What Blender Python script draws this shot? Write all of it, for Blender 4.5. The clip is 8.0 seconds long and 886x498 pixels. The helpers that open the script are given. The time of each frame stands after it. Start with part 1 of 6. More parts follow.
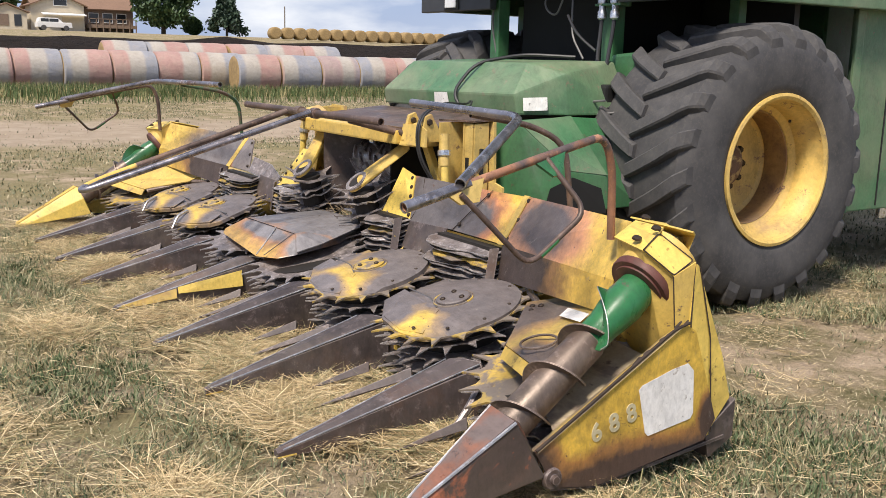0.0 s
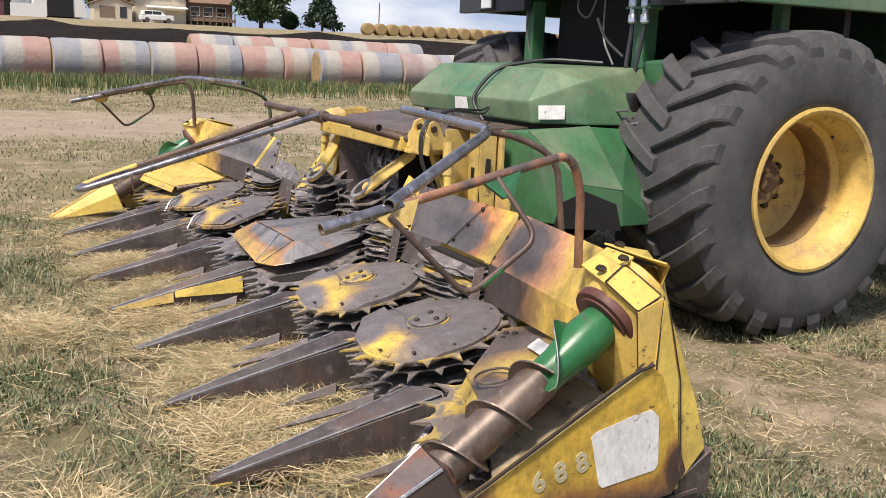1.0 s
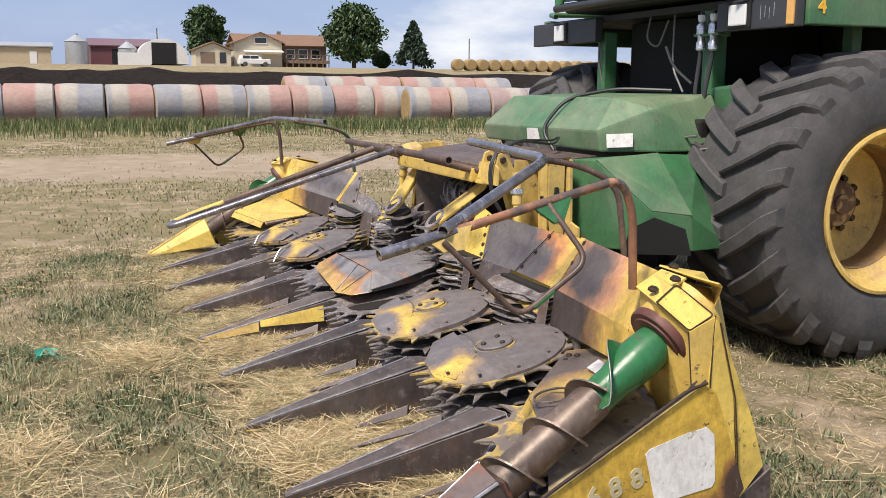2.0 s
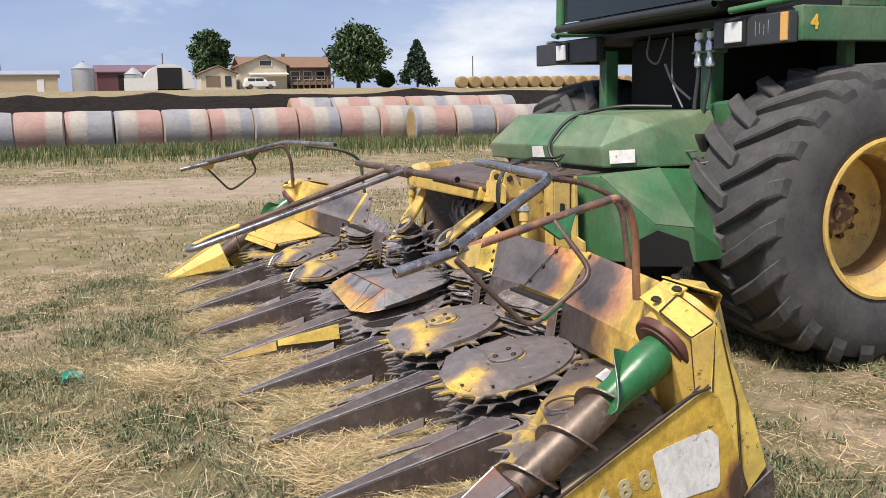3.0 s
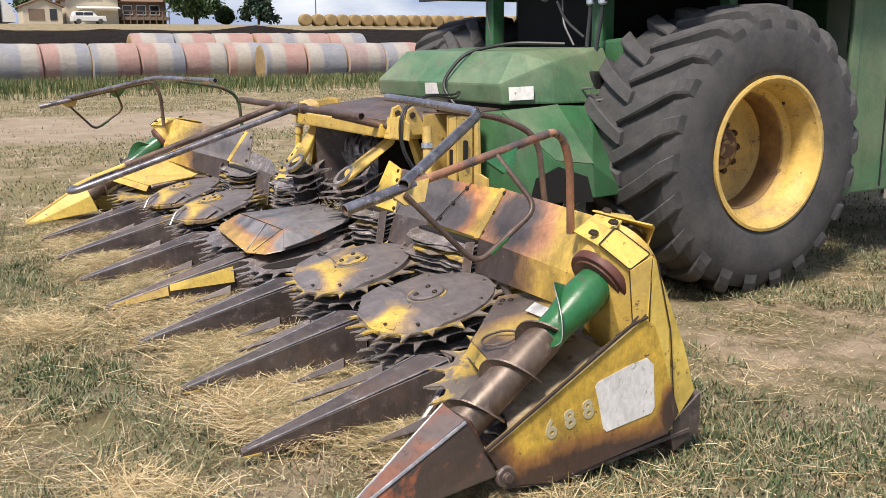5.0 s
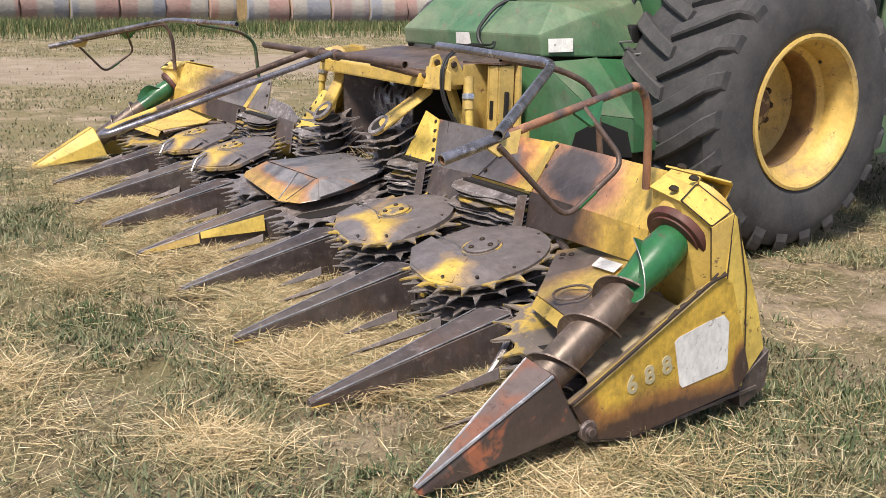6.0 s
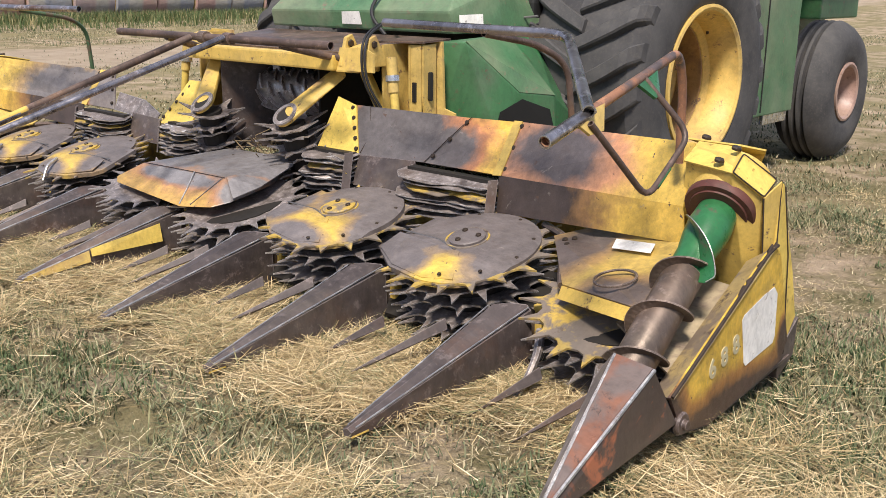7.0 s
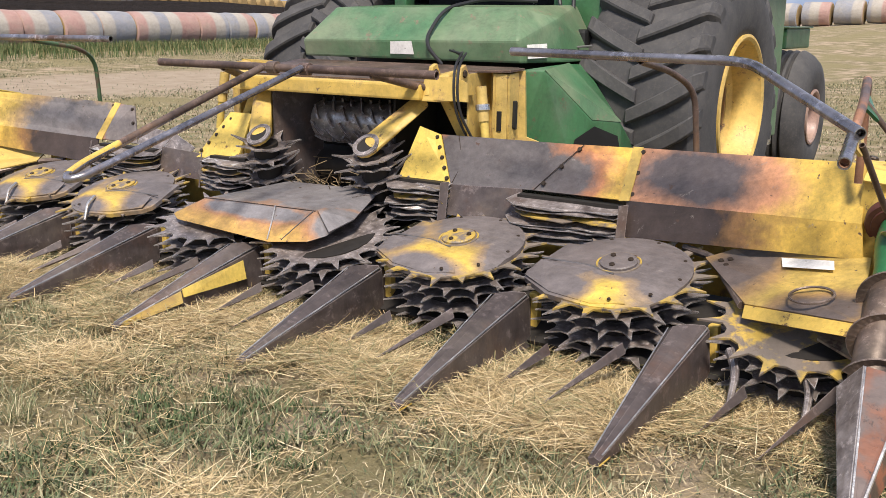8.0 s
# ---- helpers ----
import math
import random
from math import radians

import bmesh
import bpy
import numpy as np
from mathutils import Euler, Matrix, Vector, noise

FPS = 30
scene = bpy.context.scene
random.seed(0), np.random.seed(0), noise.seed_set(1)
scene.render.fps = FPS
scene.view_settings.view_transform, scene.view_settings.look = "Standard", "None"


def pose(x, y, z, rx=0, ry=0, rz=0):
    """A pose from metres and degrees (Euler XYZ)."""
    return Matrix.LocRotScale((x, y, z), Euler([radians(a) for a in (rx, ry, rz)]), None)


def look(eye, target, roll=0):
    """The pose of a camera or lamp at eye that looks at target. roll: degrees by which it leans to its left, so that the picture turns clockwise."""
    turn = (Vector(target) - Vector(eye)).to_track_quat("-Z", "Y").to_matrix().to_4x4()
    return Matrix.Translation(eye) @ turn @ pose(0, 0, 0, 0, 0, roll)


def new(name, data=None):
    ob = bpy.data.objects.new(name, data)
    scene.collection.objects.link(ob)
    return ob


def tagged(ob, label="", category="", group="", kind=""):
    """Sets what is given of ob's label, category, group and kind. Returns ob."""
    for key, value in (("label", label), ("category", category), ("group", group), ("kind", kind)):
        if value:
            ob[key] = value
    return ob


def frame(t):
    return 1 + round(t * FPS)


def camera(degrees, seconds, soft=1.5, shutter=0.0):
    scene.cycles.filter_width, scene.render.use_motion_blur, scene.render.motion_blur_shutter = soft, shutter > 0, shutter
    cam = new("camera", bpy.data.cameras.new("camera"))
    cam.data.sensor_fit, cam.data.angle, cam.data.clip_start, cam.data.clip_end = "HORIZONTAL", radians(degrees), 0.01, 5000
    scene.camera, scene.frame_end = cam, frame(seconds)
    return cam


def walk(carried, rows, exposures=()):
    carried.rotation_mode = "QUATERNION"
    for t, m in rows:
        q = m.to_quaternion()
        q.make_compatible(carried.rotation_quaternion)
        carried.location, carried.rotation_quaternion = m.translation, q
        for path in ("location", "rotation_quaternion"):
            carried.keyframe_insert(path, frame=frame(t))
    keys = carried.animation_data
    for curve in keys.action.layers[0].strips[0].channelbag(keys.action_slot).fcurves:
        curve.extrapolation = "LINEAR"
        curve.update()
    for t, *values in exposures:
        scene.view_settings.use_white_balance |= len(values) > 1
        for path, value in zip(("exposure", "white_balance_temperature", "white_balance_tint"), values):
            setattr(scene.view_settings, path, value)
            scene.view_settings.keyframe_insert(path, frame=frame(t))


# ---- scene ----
cam = camera(49.4, 8.0, 0.85)
PATH = [
    (0, (5.288, -1.259, 1.417), (3.638, -0.195, 1.034), 1.3),
    (0.2, (5.266, -1.077, 1.419), (3.591, -0.054, 1.033), 1.3),
    (0.5, (5.289, -0.881, 1.447), (3.583, 0.083, 1.045), 1.5),
    (1, (5.283, -0.724, 1.463), (3.544, 0.181, 1.070), 2.4),
    (1.5, (5.359, -0.653, 1.457), (3.553, 0.127, 1.095), 2.1),
    (3, (5.614, -0.749, 1.494), (3.771, -0.032, 1.199), -1.1),
    (3.5, (5.627, -0.736, 1.492), (3.791, 0.011, 1.225), -0.4),
    (4, (5.555, -0.744, 1.480), (3.764, 0.114, 1.240), 0.2),
    (5.5, (5.372, -1.169, 1.470), (3.718, -0.152, 0.991), -0.4),
    (6, (5.198, -1.306, 1.458), (3.566, -0.270, 0.944), 1.2),
    (6.2, (5.010, -1.420, 1.402), (3.447, -0.286, 0.882), 2.8),
    (6.5, (4.756, -1.611, 1.390), (3.316, -0.366, 0.776), 3.8),
    (7, (4.322, -1.820, 1.378), (3.024, -0.393, 0.848), 0.4),
    (7.5, (3.855, -2.191, 1.354), (2.676, -0.647, 0.879), 1.4),
    (8, (3.380, -2.532, 1.352), (2.308, -0.909, 0.887), 0.6),
]
walk(cam, [(t, look(e, g, r)) for t, e, g, r in PATH])

# ---- light ----
SUN_EL, SUN_AZ = 56.0, 148.0      # height above the horizon; compass turn of the sun from +y, clockwise
world = bpy.data.worlds.new("sky")
scene.world = world
world.use_nodes = True
wn, wl = world.node_tree.nodes, world.node_tree.links
wn.clear()
w_out, w_bg = wn.new("ShaderNodeOutputWorld"), wn.new("ShaderNodeBackground")
w_sky, w_tc, w_map = wn.new("ShaderNodeTexSky"), wn.new("ShaderNodeTexCoord"), wn.new("ShaderNodeMapping")
w_n, w_r, w_mix = wn.new("ShaderNodeTexNoise"), wn.new("ShaderNodeValToRGB"), wn.new("ShaderNodeMixRGB")
w_sky.sky_type, w_sky.sun_disc = "NISHITA", False
w_sky.sun_elevation, w_sky.sun_rotation = radians(SUN_EL), radians(SUN_AZ)
w_sky.dust_density, w_sky.ozone_density = 1.5, 2.0
w_map.inputs["Scale"].default_value = (1.0, 1.0, 3.2)
w_n.inputs["Scale"].default_value, w_n.inputs["Detail"].default_value = 3.4, 9
w_n.inputs["Roughness"].default_value = 0.55
w_r.color_ramp.elements[0].position, w_r.color_ramp.elements[1].position = 0.52, 0.70
w_r.color_ramp.elements[0].color, w_r.color_ramp.elements[1].color = (0, 0, 0, 1), (1, 1, 1, 1)
w_mix.inputs[2].default_value = (7.0, 7.15, 7.5, 1)
w_bg.inputs["Strength"].default_value = 0.122
wl.new(w_tc.outputs["Generated"], w_map.inputs["Vector"])
wl.new(w_map.outputs[0], w_n.inputs["Vector"])
wl.new(w_n.outputs["Fac"], w_r.inputs[0])
wl.new(w_r.outputs[0], w_mix.inputs[0])
w_deck = wn.new("ShaderNodeMixRGB")            # thin grey-blue cloud sheet over the clear sky
w_deck.inputs[0].default_value, w_deck.inputs[2].default_value = 0.78, (3.3, 4.0, 5.9, 1)
w_n2, w_r2, w_dk = wn.new("ShaderNodeTexNoise"), wn.new("ShaderNodeValToRGB"), wn.new("ShaderNodeMixRGB")
w_n2.inputs["Scale"].default_value, w_n2.inputs["Detail"].default_value = 1.3, 5
w_r2.color_ramp.elements[0].position, w_r2.color_ramp.elements[1].position = 0.42, 0.62
w_r2.color_ramp.elements[0].color, w_r2.color_ramp.elements[1].color = (0.78, 0.82, 0.9, 1), (1.12, 1.1, 1.06, 1)
w_dk.blend_type = "MULTIPLY"
w_dk.inputs[0].default_value = 1.0
wl.new(w_map.outputs[0], w_n2.inputs["Vector"])
wl.new(w_n2.outputs["Fac"], w_r2.inputs[0])
wl.new(w_sky.outputs[0], w_deck.inputs[1])
wl.new(w_deck.outputs[0], w_dk.inputs[1])
wl.new(w_r2.outputs[0], w_dk.inputs[2])
wl.new(w_dk.outputs[0], w_mix.inputs[1])
wl.new(w_mix.outputs[0], w_bg.inputs["Color"])
wl.new(w_bg.outputs[0], w_out.inputs[0])

sun = new("sun", bpy.data.lights.new("sun", "SUN"))
sun.data.energy, sun.data.angle, sun.data.color = 5.0, radians(10), (1.0, 0.905, 0.80)
_az, _el = radians(SUN_AZ), radians(SUN_EL)
sun.matrix_world = look((math.sin(_az) * math.cos(_el) * 50, math.cos(_az) * math.cos(_el) * 50, math.sin(_el) * 50), (0, 0, 0))
scene.view_settings.exposure = 0.19


# ---- materials ----
def rgb(c):
    return (c[0], c[1], c[2], 1)


class Nodes:
    """A small builder for one principled material."""

    def __init__(self, name, rough=0.6, metal=0.0):
        self.m = bpy.data.materials.new(name)
        self.m.use_nodes = True
        self.t = self.m.node_tree
        self.b = self.t.nodes["Principled BSDF"]
        self.b.inputs["Roughness"].default_value = rough
        self.b.inputs["Metallic"].default_value = metal
        self.tc = self.add("ShaderNodeTexCoord")

    def add(self, kind):
        return self.t.nodes.new(kind)

    def link(self, a, b):
        self.t.links.new(a, b)

    def noise(self, scale, detail=4, rough=0.6, dist=0.0, coord="Object", stretch=None):
        n = self.add("ShaderNodeTexNoise")
        n.inputs["Scale"].default_value, n.inputs["Detail"].default_value = scale, detail
        n.inputs["Roughness"].default_value, n.inputs["Distortion"].default_value = rough, dist
        src = self.tc.outputs[coord]
        if stretch:
            mp = self.add("ShaderNodeMapping")
            mp.inputs["Scale"].default_value = stretch
            self.link(src, mp.inputs["Vector"])
            src = mp.outputs[0]
        self.link(src, n.inputs["Vector"])
        return n.outputs["Fac"]

    def ramp(self, fac, stops):
        r = self.add("ShaderNodeValToRGB")
        e = r.color_ramp.elements
        while len(e) < len(stops):
            e.new(0.5)
        for k, (p, c) in enumerate(stops):
            e[k].position, e[k].color = p, rgb(c) if len(c) == 3 else c
        self.link(fac, r.inputs[0])
        return r.outputs[0]

    def mottle(self, c, scale=3.7, lo=0.6, hi=1.45):
        """Uneven wear: the colour varies in cloudy and fine streaks."""
        n = self.mix(0.4, self.noise(scale, 9, 0.72, 0.6), self.noise(scale * 5, 6, 0.75, 0.0, "Object", (1, 2.5, 1)))
        return self.mix(1.0, c, self.ramp(n, [(0.36, (lo,) * 3), (0.5, (1, 1, 1)), (0.66, (hi,) * 3)]), "MULTIPLY")

    def mask(self, fac, lo, hi):
        return self.ramp(fac, [(lo, (0, 0, 0)), (hi, (1, 1, 1))])

    def mix(self, fac, a, b, mode="MIX"):
        x = self.add("ShaderNodeMixRGB")
        x.blend_type = mode
        for s, v in ((0, fac), (1, a), (2, b)):
            if isinstance(v, (int, float)):
                x.inputs[s].default_value = v
            elif isinstance(v, tuple):
                x.inputs[s].default_value = rgb(v)
            else:
                self.link(v, x.inputs[s])
        return x.outputs[0]

    def math(self, op, a, b=None):
        x = self.add("ShaderNodeMath")
        x.operation = op
        for s, v in ((0, a), (1, b)):
            if v is None:
                continue
            if isinstance(v, (int, float)):
                x.inputs[s].default_value = v
            else:
                self.link(v, x.inputs[s])
        return x.outputs[0]

    def edges(self, radius=0.005, lo=0.03, hi=0.16):
        """Where the surface turns sharply: rubbed edges."""
        bv, geo, dt = self.add("ShaderNodeBevel"), self.add("ShaderNodeNewGeometry"), self.add("ShaderNodeVectorMath")
        bv.samples = 4
        bv.inputs["Radius"].default_value = radius
        dt.operation = "DOT_PRODUCT"
        self.link(bv.outputs[0], dt.inputs[0])
        self.link(geo.outputs["Normal"], dt.inputs[1])
        e = self.math("SUBTRACT", 1.0, dt.outputs["Value"])
        e = self.math("MULTIPLY", e, self.math("ADD", 0.3, self.math("MULTIPLY", self.noise(24, 5, 0.7), 1.4)))
        return self.mask(e, lo, hi)

    def done(self, colour, rough=None, bump=None, strength=0.2, dist=0.004):
        if isinstance(colour, tuple):
            self.b.inputs["Base Color"].default_value = rgb(colour)
        else:
            self.link(colour, self.b.inputs["Base Color"])
        if rough is not None:
            self.link(rough, self.b.inputs["Roughness"])
        if bump is not None:
            bp = self.add("ShaderNodeBump")
            bp.inputs["Strength"].default_value, bp.inputs["Distance"].default_value = strength, dist
            self.link(bump, bp.inputs["Height"])
            self.link(bp.outputs[0], self.b.inputs["Normal"])
        return self.m


def paint(name, base, worn, rust, lo=0.52, hi=0.6, scale=4.0, rough=0.5, metal=0.0, dust=0.25):
    """Old machine paint: base coat, patches worn through, rust specks and a film of dust."""
    k = Nodes(name, rough, metal)
    big = k.noise(scale, 6, 0.62, 0.4)
    fine = k.noise(38, 5, 0.7)
    c = k.mix(k.mask(fine, 0.3, 0.75), tuple(v * 0.82 for v in base), base)
    c = k.mix(k.mask(big, lo, hi), c, worn)
    c = k.mix(k.mask(k.noise(11, 8, 0.75), 0.60, 0.65), c, rust)
    c = k.mix(k.mask(k.noise(34, 4, 0.6), 0.66, 0.70), c, tuple(v * 0.7 for v in worn))
    c = k.mix(k.math("MULTIPLY", k.mask(k.noise(2.6, 9, 0.7, 0.5), 0.48, 0.72), 0.45), c, tuple(0.35 * v + 0.03 for v in worn))
    c = k.mix(k.math("MULTIPLY", k.mask(k.noise(1.7, 3), 0.35, 0.8), dust), c, (0.36, 0.31, 0.22))
    c = k.mottle(c, 5.0, 0.72, 1.2)
    r = k.ramp(big, [(0.3, (rough - 0.12,) * 3), (0.8, (min(rough + 0.2, 1),) * 3)])
    return k.done(c, r, fine, 0.25)


def scorched(name, spots, yellow=(0.66, 0.43, 0.075), dark=(0.085, 0.073, 0.07), orange=(0.5, 0.21, 0.09), soft=0.55, rough=0.5):
    """Yellow sheet metal whose paint is worn to grey steel in rounded spots with a salmon-coloured rim."""
    k = Nodes(name, rough)
    warp = k.noise(3.2, 5, 0.6)
    field = None
    for (cx, cy, cz), (rx, ry, rz) in spots:
        mp = k.add("ShaderNodeMapping")
        mp.vector_type = "POINT"
        mp.inputs["Location"].default_value = (-cx / rx, -cy / ry, -cz / rz)
        mp.inputs["Scale"].default_value = (1 / rx, 1 / ry, 1 / rz)
        k.link(k.tc.outputs["Object"], mp.inputs["Vector"])
        ln = k.add("ShaderNodeVectorMath")
        ln.operation = "LENGTH"
        k.link(mp.outputs[0], ln.inputs[0])
        d = ln.outputs["Value"]
        field = d if field is None else k.math("MINIMUM", field, d)
    field = k.math("ADD", field, k.math("MULTIPLY", k.math("SUBTRACT", warp, 0.5), 0.9))
    field = k.math("ADD", field, k.math("MULTIPLY", k.math("SUBTRACT", k.noise(17, 6, 0.7), 0.5), 0.35))
    c = k.ramp(k.math("MULTIPLY", field, 0.5), [(0.30, dark), (0.30 + 0.12 * soft, tuple(0.5 * a + 0.5 * b for a, b in zip(dark, orange))),
                                            (0.34 + 0.2 * soft, orange), (0.44 + 0.3 * soft, yellow)])
    fine = k.noise(45, 6, 0.75)
    c = k.mix(k.mask(fine, 0.25, 0.7), k.mix(0.3, c, (0.05, 0.04, 0.035)), c)
    scr = k.noise(9, 8, 0.8, 0.0, "Object", (1.0, 6.0, 1.0))
    c = k.mix(k.mask(scr, 0.62, 0.68), c, (0.26, 0.225, 0.2))
    scr2 = k.noise(14, 9, 0.8, 0.2, "Object", (7.0, 1.0, 2.0))
    c = k.mix(k.math("MULTIPLY", k.mask(scr2, 0.6, 0.66), 0.6), c, (0.06, 0.045, 0.04))
    c = k.mix(k.math("MULTIPLY", k.mask(k.noise(5.5, 9, 0.72), 0.5, 0.66), 0.4), c, (0.07, 0.05, 0.042))
    c = k.mix(k.mask(k.noise(30, 4, 0.6), 0.68, 0.71), c, (0.09, 0.055, 0.04))
    c = k.mottle(c)
    r = k.ramp(k.noise(6, 7, 0.7), [(0.35, (0.3,) * 3), (0.7, (0.62,) * 3)])
    return k.done(c, r, fine, 0.3)


def steel(name, base, bright, rough=0.42, metal=0.75, scale=7.0, rust=(0.12, 0.065, 0.04), rl=0.55, rh=0.7, stretch=None):
    k = Nodes(name, rough, metal)
    a = k.noise(scale, 7, 0.65, 0.3, "Object", stretch)
    c = k.mix(k.mask(a, 0.35, 0.72), base, bright)
    rm = k.mask(k.noise(scale * 0.6, 6, 0.7), rl, rh)
    c = k.mix(rm, c, rust)
    k.link(k.math("SUBTRACT", metal, k.math("MULTIPLY", rm, metal * 0.8)), k.b.inputs["Metallic"])
    c = k.mix(k.math("MULTIPLY", k.mask(k.noise(scale * 2.5, 9, 0.75), 0.55, 0.62), 0.6), c, tuple(min(1, v * 1.7) for v in bright))
    c = k.mix(k.math("MULTIPLY", k.mask(k.noise(scale * 0.35, 6, 0.7), 0.5, 0.75), 0.4), c, (0.22, 0.18, 0.13))
    c = k.mix(k.math("MULTIPLY", k.edges(), 0.7), c, tuple(min(0.7, 2.2 * v + 0.06) for v in bright))
    c = k.mottle(c, scale * 0.5, 0.6, 1.45)
    f = k.noise(50, 5, 0.7)
    return k.done(c, k.ramp(a, [(0.3, (rough - 0.08,) * 3), (0.8, (rough + 0.22,) * 3)]), f, 0.22)


def plain(name, c, rough=0.6, metal=0.0, var=0.3, scale=12.0, bump=0.15):
    k = Nodes(name, rough, metal)
    n = k.noise(scale, 5, 0.65)
    n2 = k.noise(scale * 0.15, 3)
    col = k.mix(k.mask(n, 0.3, 0.75), tuple(v * (1 - var) for v in c), c)
    col = k.mix(k.math("MULTIPLY", k.mask(n2, 0.4, 0.75), var), col, tuple(v * 0.6 for v in c))
    return k.done(col, None, n, bump)


YEL = (0.70, 0.475, 0.095)
M_yellow = paint("worn_yellow_paint", YEL, (0.30, 0.19, 0.07), (0.10, 0.05, 0.03), 0.6, 0.68, 5)
M_yellow_clean = paint("yellow_paint", (0.79, 0.57, 0.12), (0.58, 0.36, 0.07), (0.16, 0.09, 0.04), 0.66, 0.74, 5, dust=0.1)
M_rim = paint("rim_yellow_paint", (0.74, 0.50, 0.13), (0.42, 0.26, 0.10), (0.25, 0.13, 0.07), 0.6, 0.72, 3, 0.58)
M_cream = paint("faded_cream_yellow_paint", (0.66, 0.46, 0.12), (0.42, 0.27, 0.10), (0.16, 0.09, 0.05), 0.56, 0.64, 5)
M_green = paint("faded_green_paint", (0.04, 0.16, 0.062), (0.07, 0.14, 0.075), (0.10, 0.085, 0.05), 0.58, 0.7, 3, 0.42, dust=0.14)
M_green_dusty = paint("dusty_green_paint", (0.07, 0.185, 0.085), (0.14, 0.215, 0.12), (0.17, 0.14, 0.09), 0.48, 0.68, 2.5, 0.5, dust=0.42)
M_green_new = paint("auger_green_paint", (0.026, 0.15, 0.05), (0.06, 0.12, 0.06), (0.10, 0.07, 0.05), 0.62, 0.7, 6, 0.3, dust=0.05)
# near-black for dark metal; also stands in for shade below cab and in throat
M_dark = plain("dark_metal_and_shade", (0.018, 0.018, 0.017), 0.6, 0.0, 0.5, 8)
M_grey_panel = plain("dark_grey_fascia", (0.05, 0.053, 0.058), 0.5, 0, 0.3, 10)
M_divider = steel("worn_divider_steel", (0.056, 0.044, 0.042), (0.12, 0.097, 0.092), 0.48, 0.2, 6, (0.10, 0.06, 0.045), 0.5, 0.68, (1, 0.35, 1))
M_edge = steel("polished_edge_steel", (0.34, 0.32, 0.31), (0.6, 0.58, 0.56), 0.32, 0.85, 9)
M_disc = steel("worn_disc_steel", (0.155, 0.127, 0.117), (0.40, 0.35, 0.33), 0.4, 0.45, 14, (0.11, 0.075, 0.06), 0.55, 0.7)
M_disc_y = paint("worn_yellow_disc", (0.55, 0.37, 0.07), (0.17, 0.135, 0.11), (0.10, 0.06, 0.04), 0.44, 0.52, 9)
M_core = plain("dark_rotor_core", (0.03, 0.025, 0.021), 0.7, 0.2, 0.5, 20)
M_pipe = steel("polished_pipe_steel", (0.17, 0.155, 0.16), (0.42, 0.39, 0.40), 0.25, 0.85, 5, (0.13, 0.075, 0.055), 0.52, 0.7)
M_pipe_rust = steel("rust_orange_pipe", (0.22, 0.11, 0.07), (0.36, 0.17, 0.09), 0.5, 0.25, 5, (0.10, 0.075, 0.07), 0.5, 0.6)
M_pipe_brown = steel("brown_pipe", (0.075, 0.05, 0.04), (0.15, 0.10, 0.08), 0.48, 0.3, 8, (0.16, 0.09, 0.05), 0.55, 0.7)
M_pipe_green = paint("worn_green_pipe", (0.045, 0.12, 0.05), (0.12, 0.075, 0.05), (0.2, 0.12, 0.08), 0.5, 0.6, 6)
M_auger = steel("brown_auger_tube", (0.075, 0.055, 0.045), (0.18, 0.135, 0.11), 0.4, 0.45, 6, (0.13, 0.085, 0.06), 0.5, 0.7)
M_redflange = paint("dull_red_flange", (0.12, 0.036, 0.027), (0.085, 0.04, 0.032), (0.05, 0.03, 0.025), 0.5, 0.65, 8, 0.6, dust=0.04)
M_floor = paint("dirty_floor_sheet", (0.42, 0.34, 0.22), (0.22, 0.165, 0.12), (0.10, 0.06, 0.045), 0.48, 0.58, 6, 0.7, dust=0.4)
M_label = paint("white_sticker", (0.86, 0.84, 0.80), (0.5, 0.47, 0.42), (0.35, 0.3, 0.25), 0.64, 0.7, 9, 0.55, dust=0.1)
M_cream_text = plain("cream_lettering", (0.66, 0.58, 0.36), 0.7, 0, 0.5, 22)
M_hub = paint("chipped_hub_paint", (0.46, 0.33, 0.14), (0.13, 0.06, 0.035), (0.07, 0.04, 0.03), 0.45, 0.52, 14, 0.7)
M_bolt = plain("dark_bolt", (0.07, 0.05, 0.035), 0.5, 0.5, 0.4, 60)
M_hose = plain("black_rubber_hose", (0.028, 0.028, 0.03), 0.45, 0, 0.3, 30)
M_cable = plain("grey_cable_sheath", (0.16, 0.155, 0.15), 0.5, 0, 0.3, 30)
M_chrome = steel("zinc_coupling", (0.5, 0.5, 0.5), (0.75, 0.75, 0.75), 0.25, 0.9, 20)
M_lamp = plain("lamp_lens", (0.75, 0.76, 0.76), 0.12, 0, 0.1, 40)
M_amber = plain("amber_marker_lens", (0.75, 0.42, 0.12), 0.2, 0, 0.15, 40)
M_num = plain("orange_number", (0.85, 0.5, 0.05), 0.5, 0, 0.1)
M_blackplate = plain("black_tool_box", (0.03, 0.03, 0.033), 0.35, 0, 0.3)
M_weld = plain("light_weld_metal", (0.27, 0.25, 0.235), 0.35, 0.7, 0.3, 40)

k = Nodes("tyre_rubber", 0.78)
d1 = k.noise(4, 6, 0.65)
d2 = k.noise(45, 4, 0.7)
c = k.mix(k.mask(d1, 0.35, 0.75), (0.042, 0.041, 0.043), (0.098, 0.093, 0.09))
c = k.mix(k.math("MULTIPLY", k.mask(d2, 0.5, 0.72), 0.4), c, (0.125, 0.112, 0.095))
M_tyre = k.done(c, None, d2, 0.25)

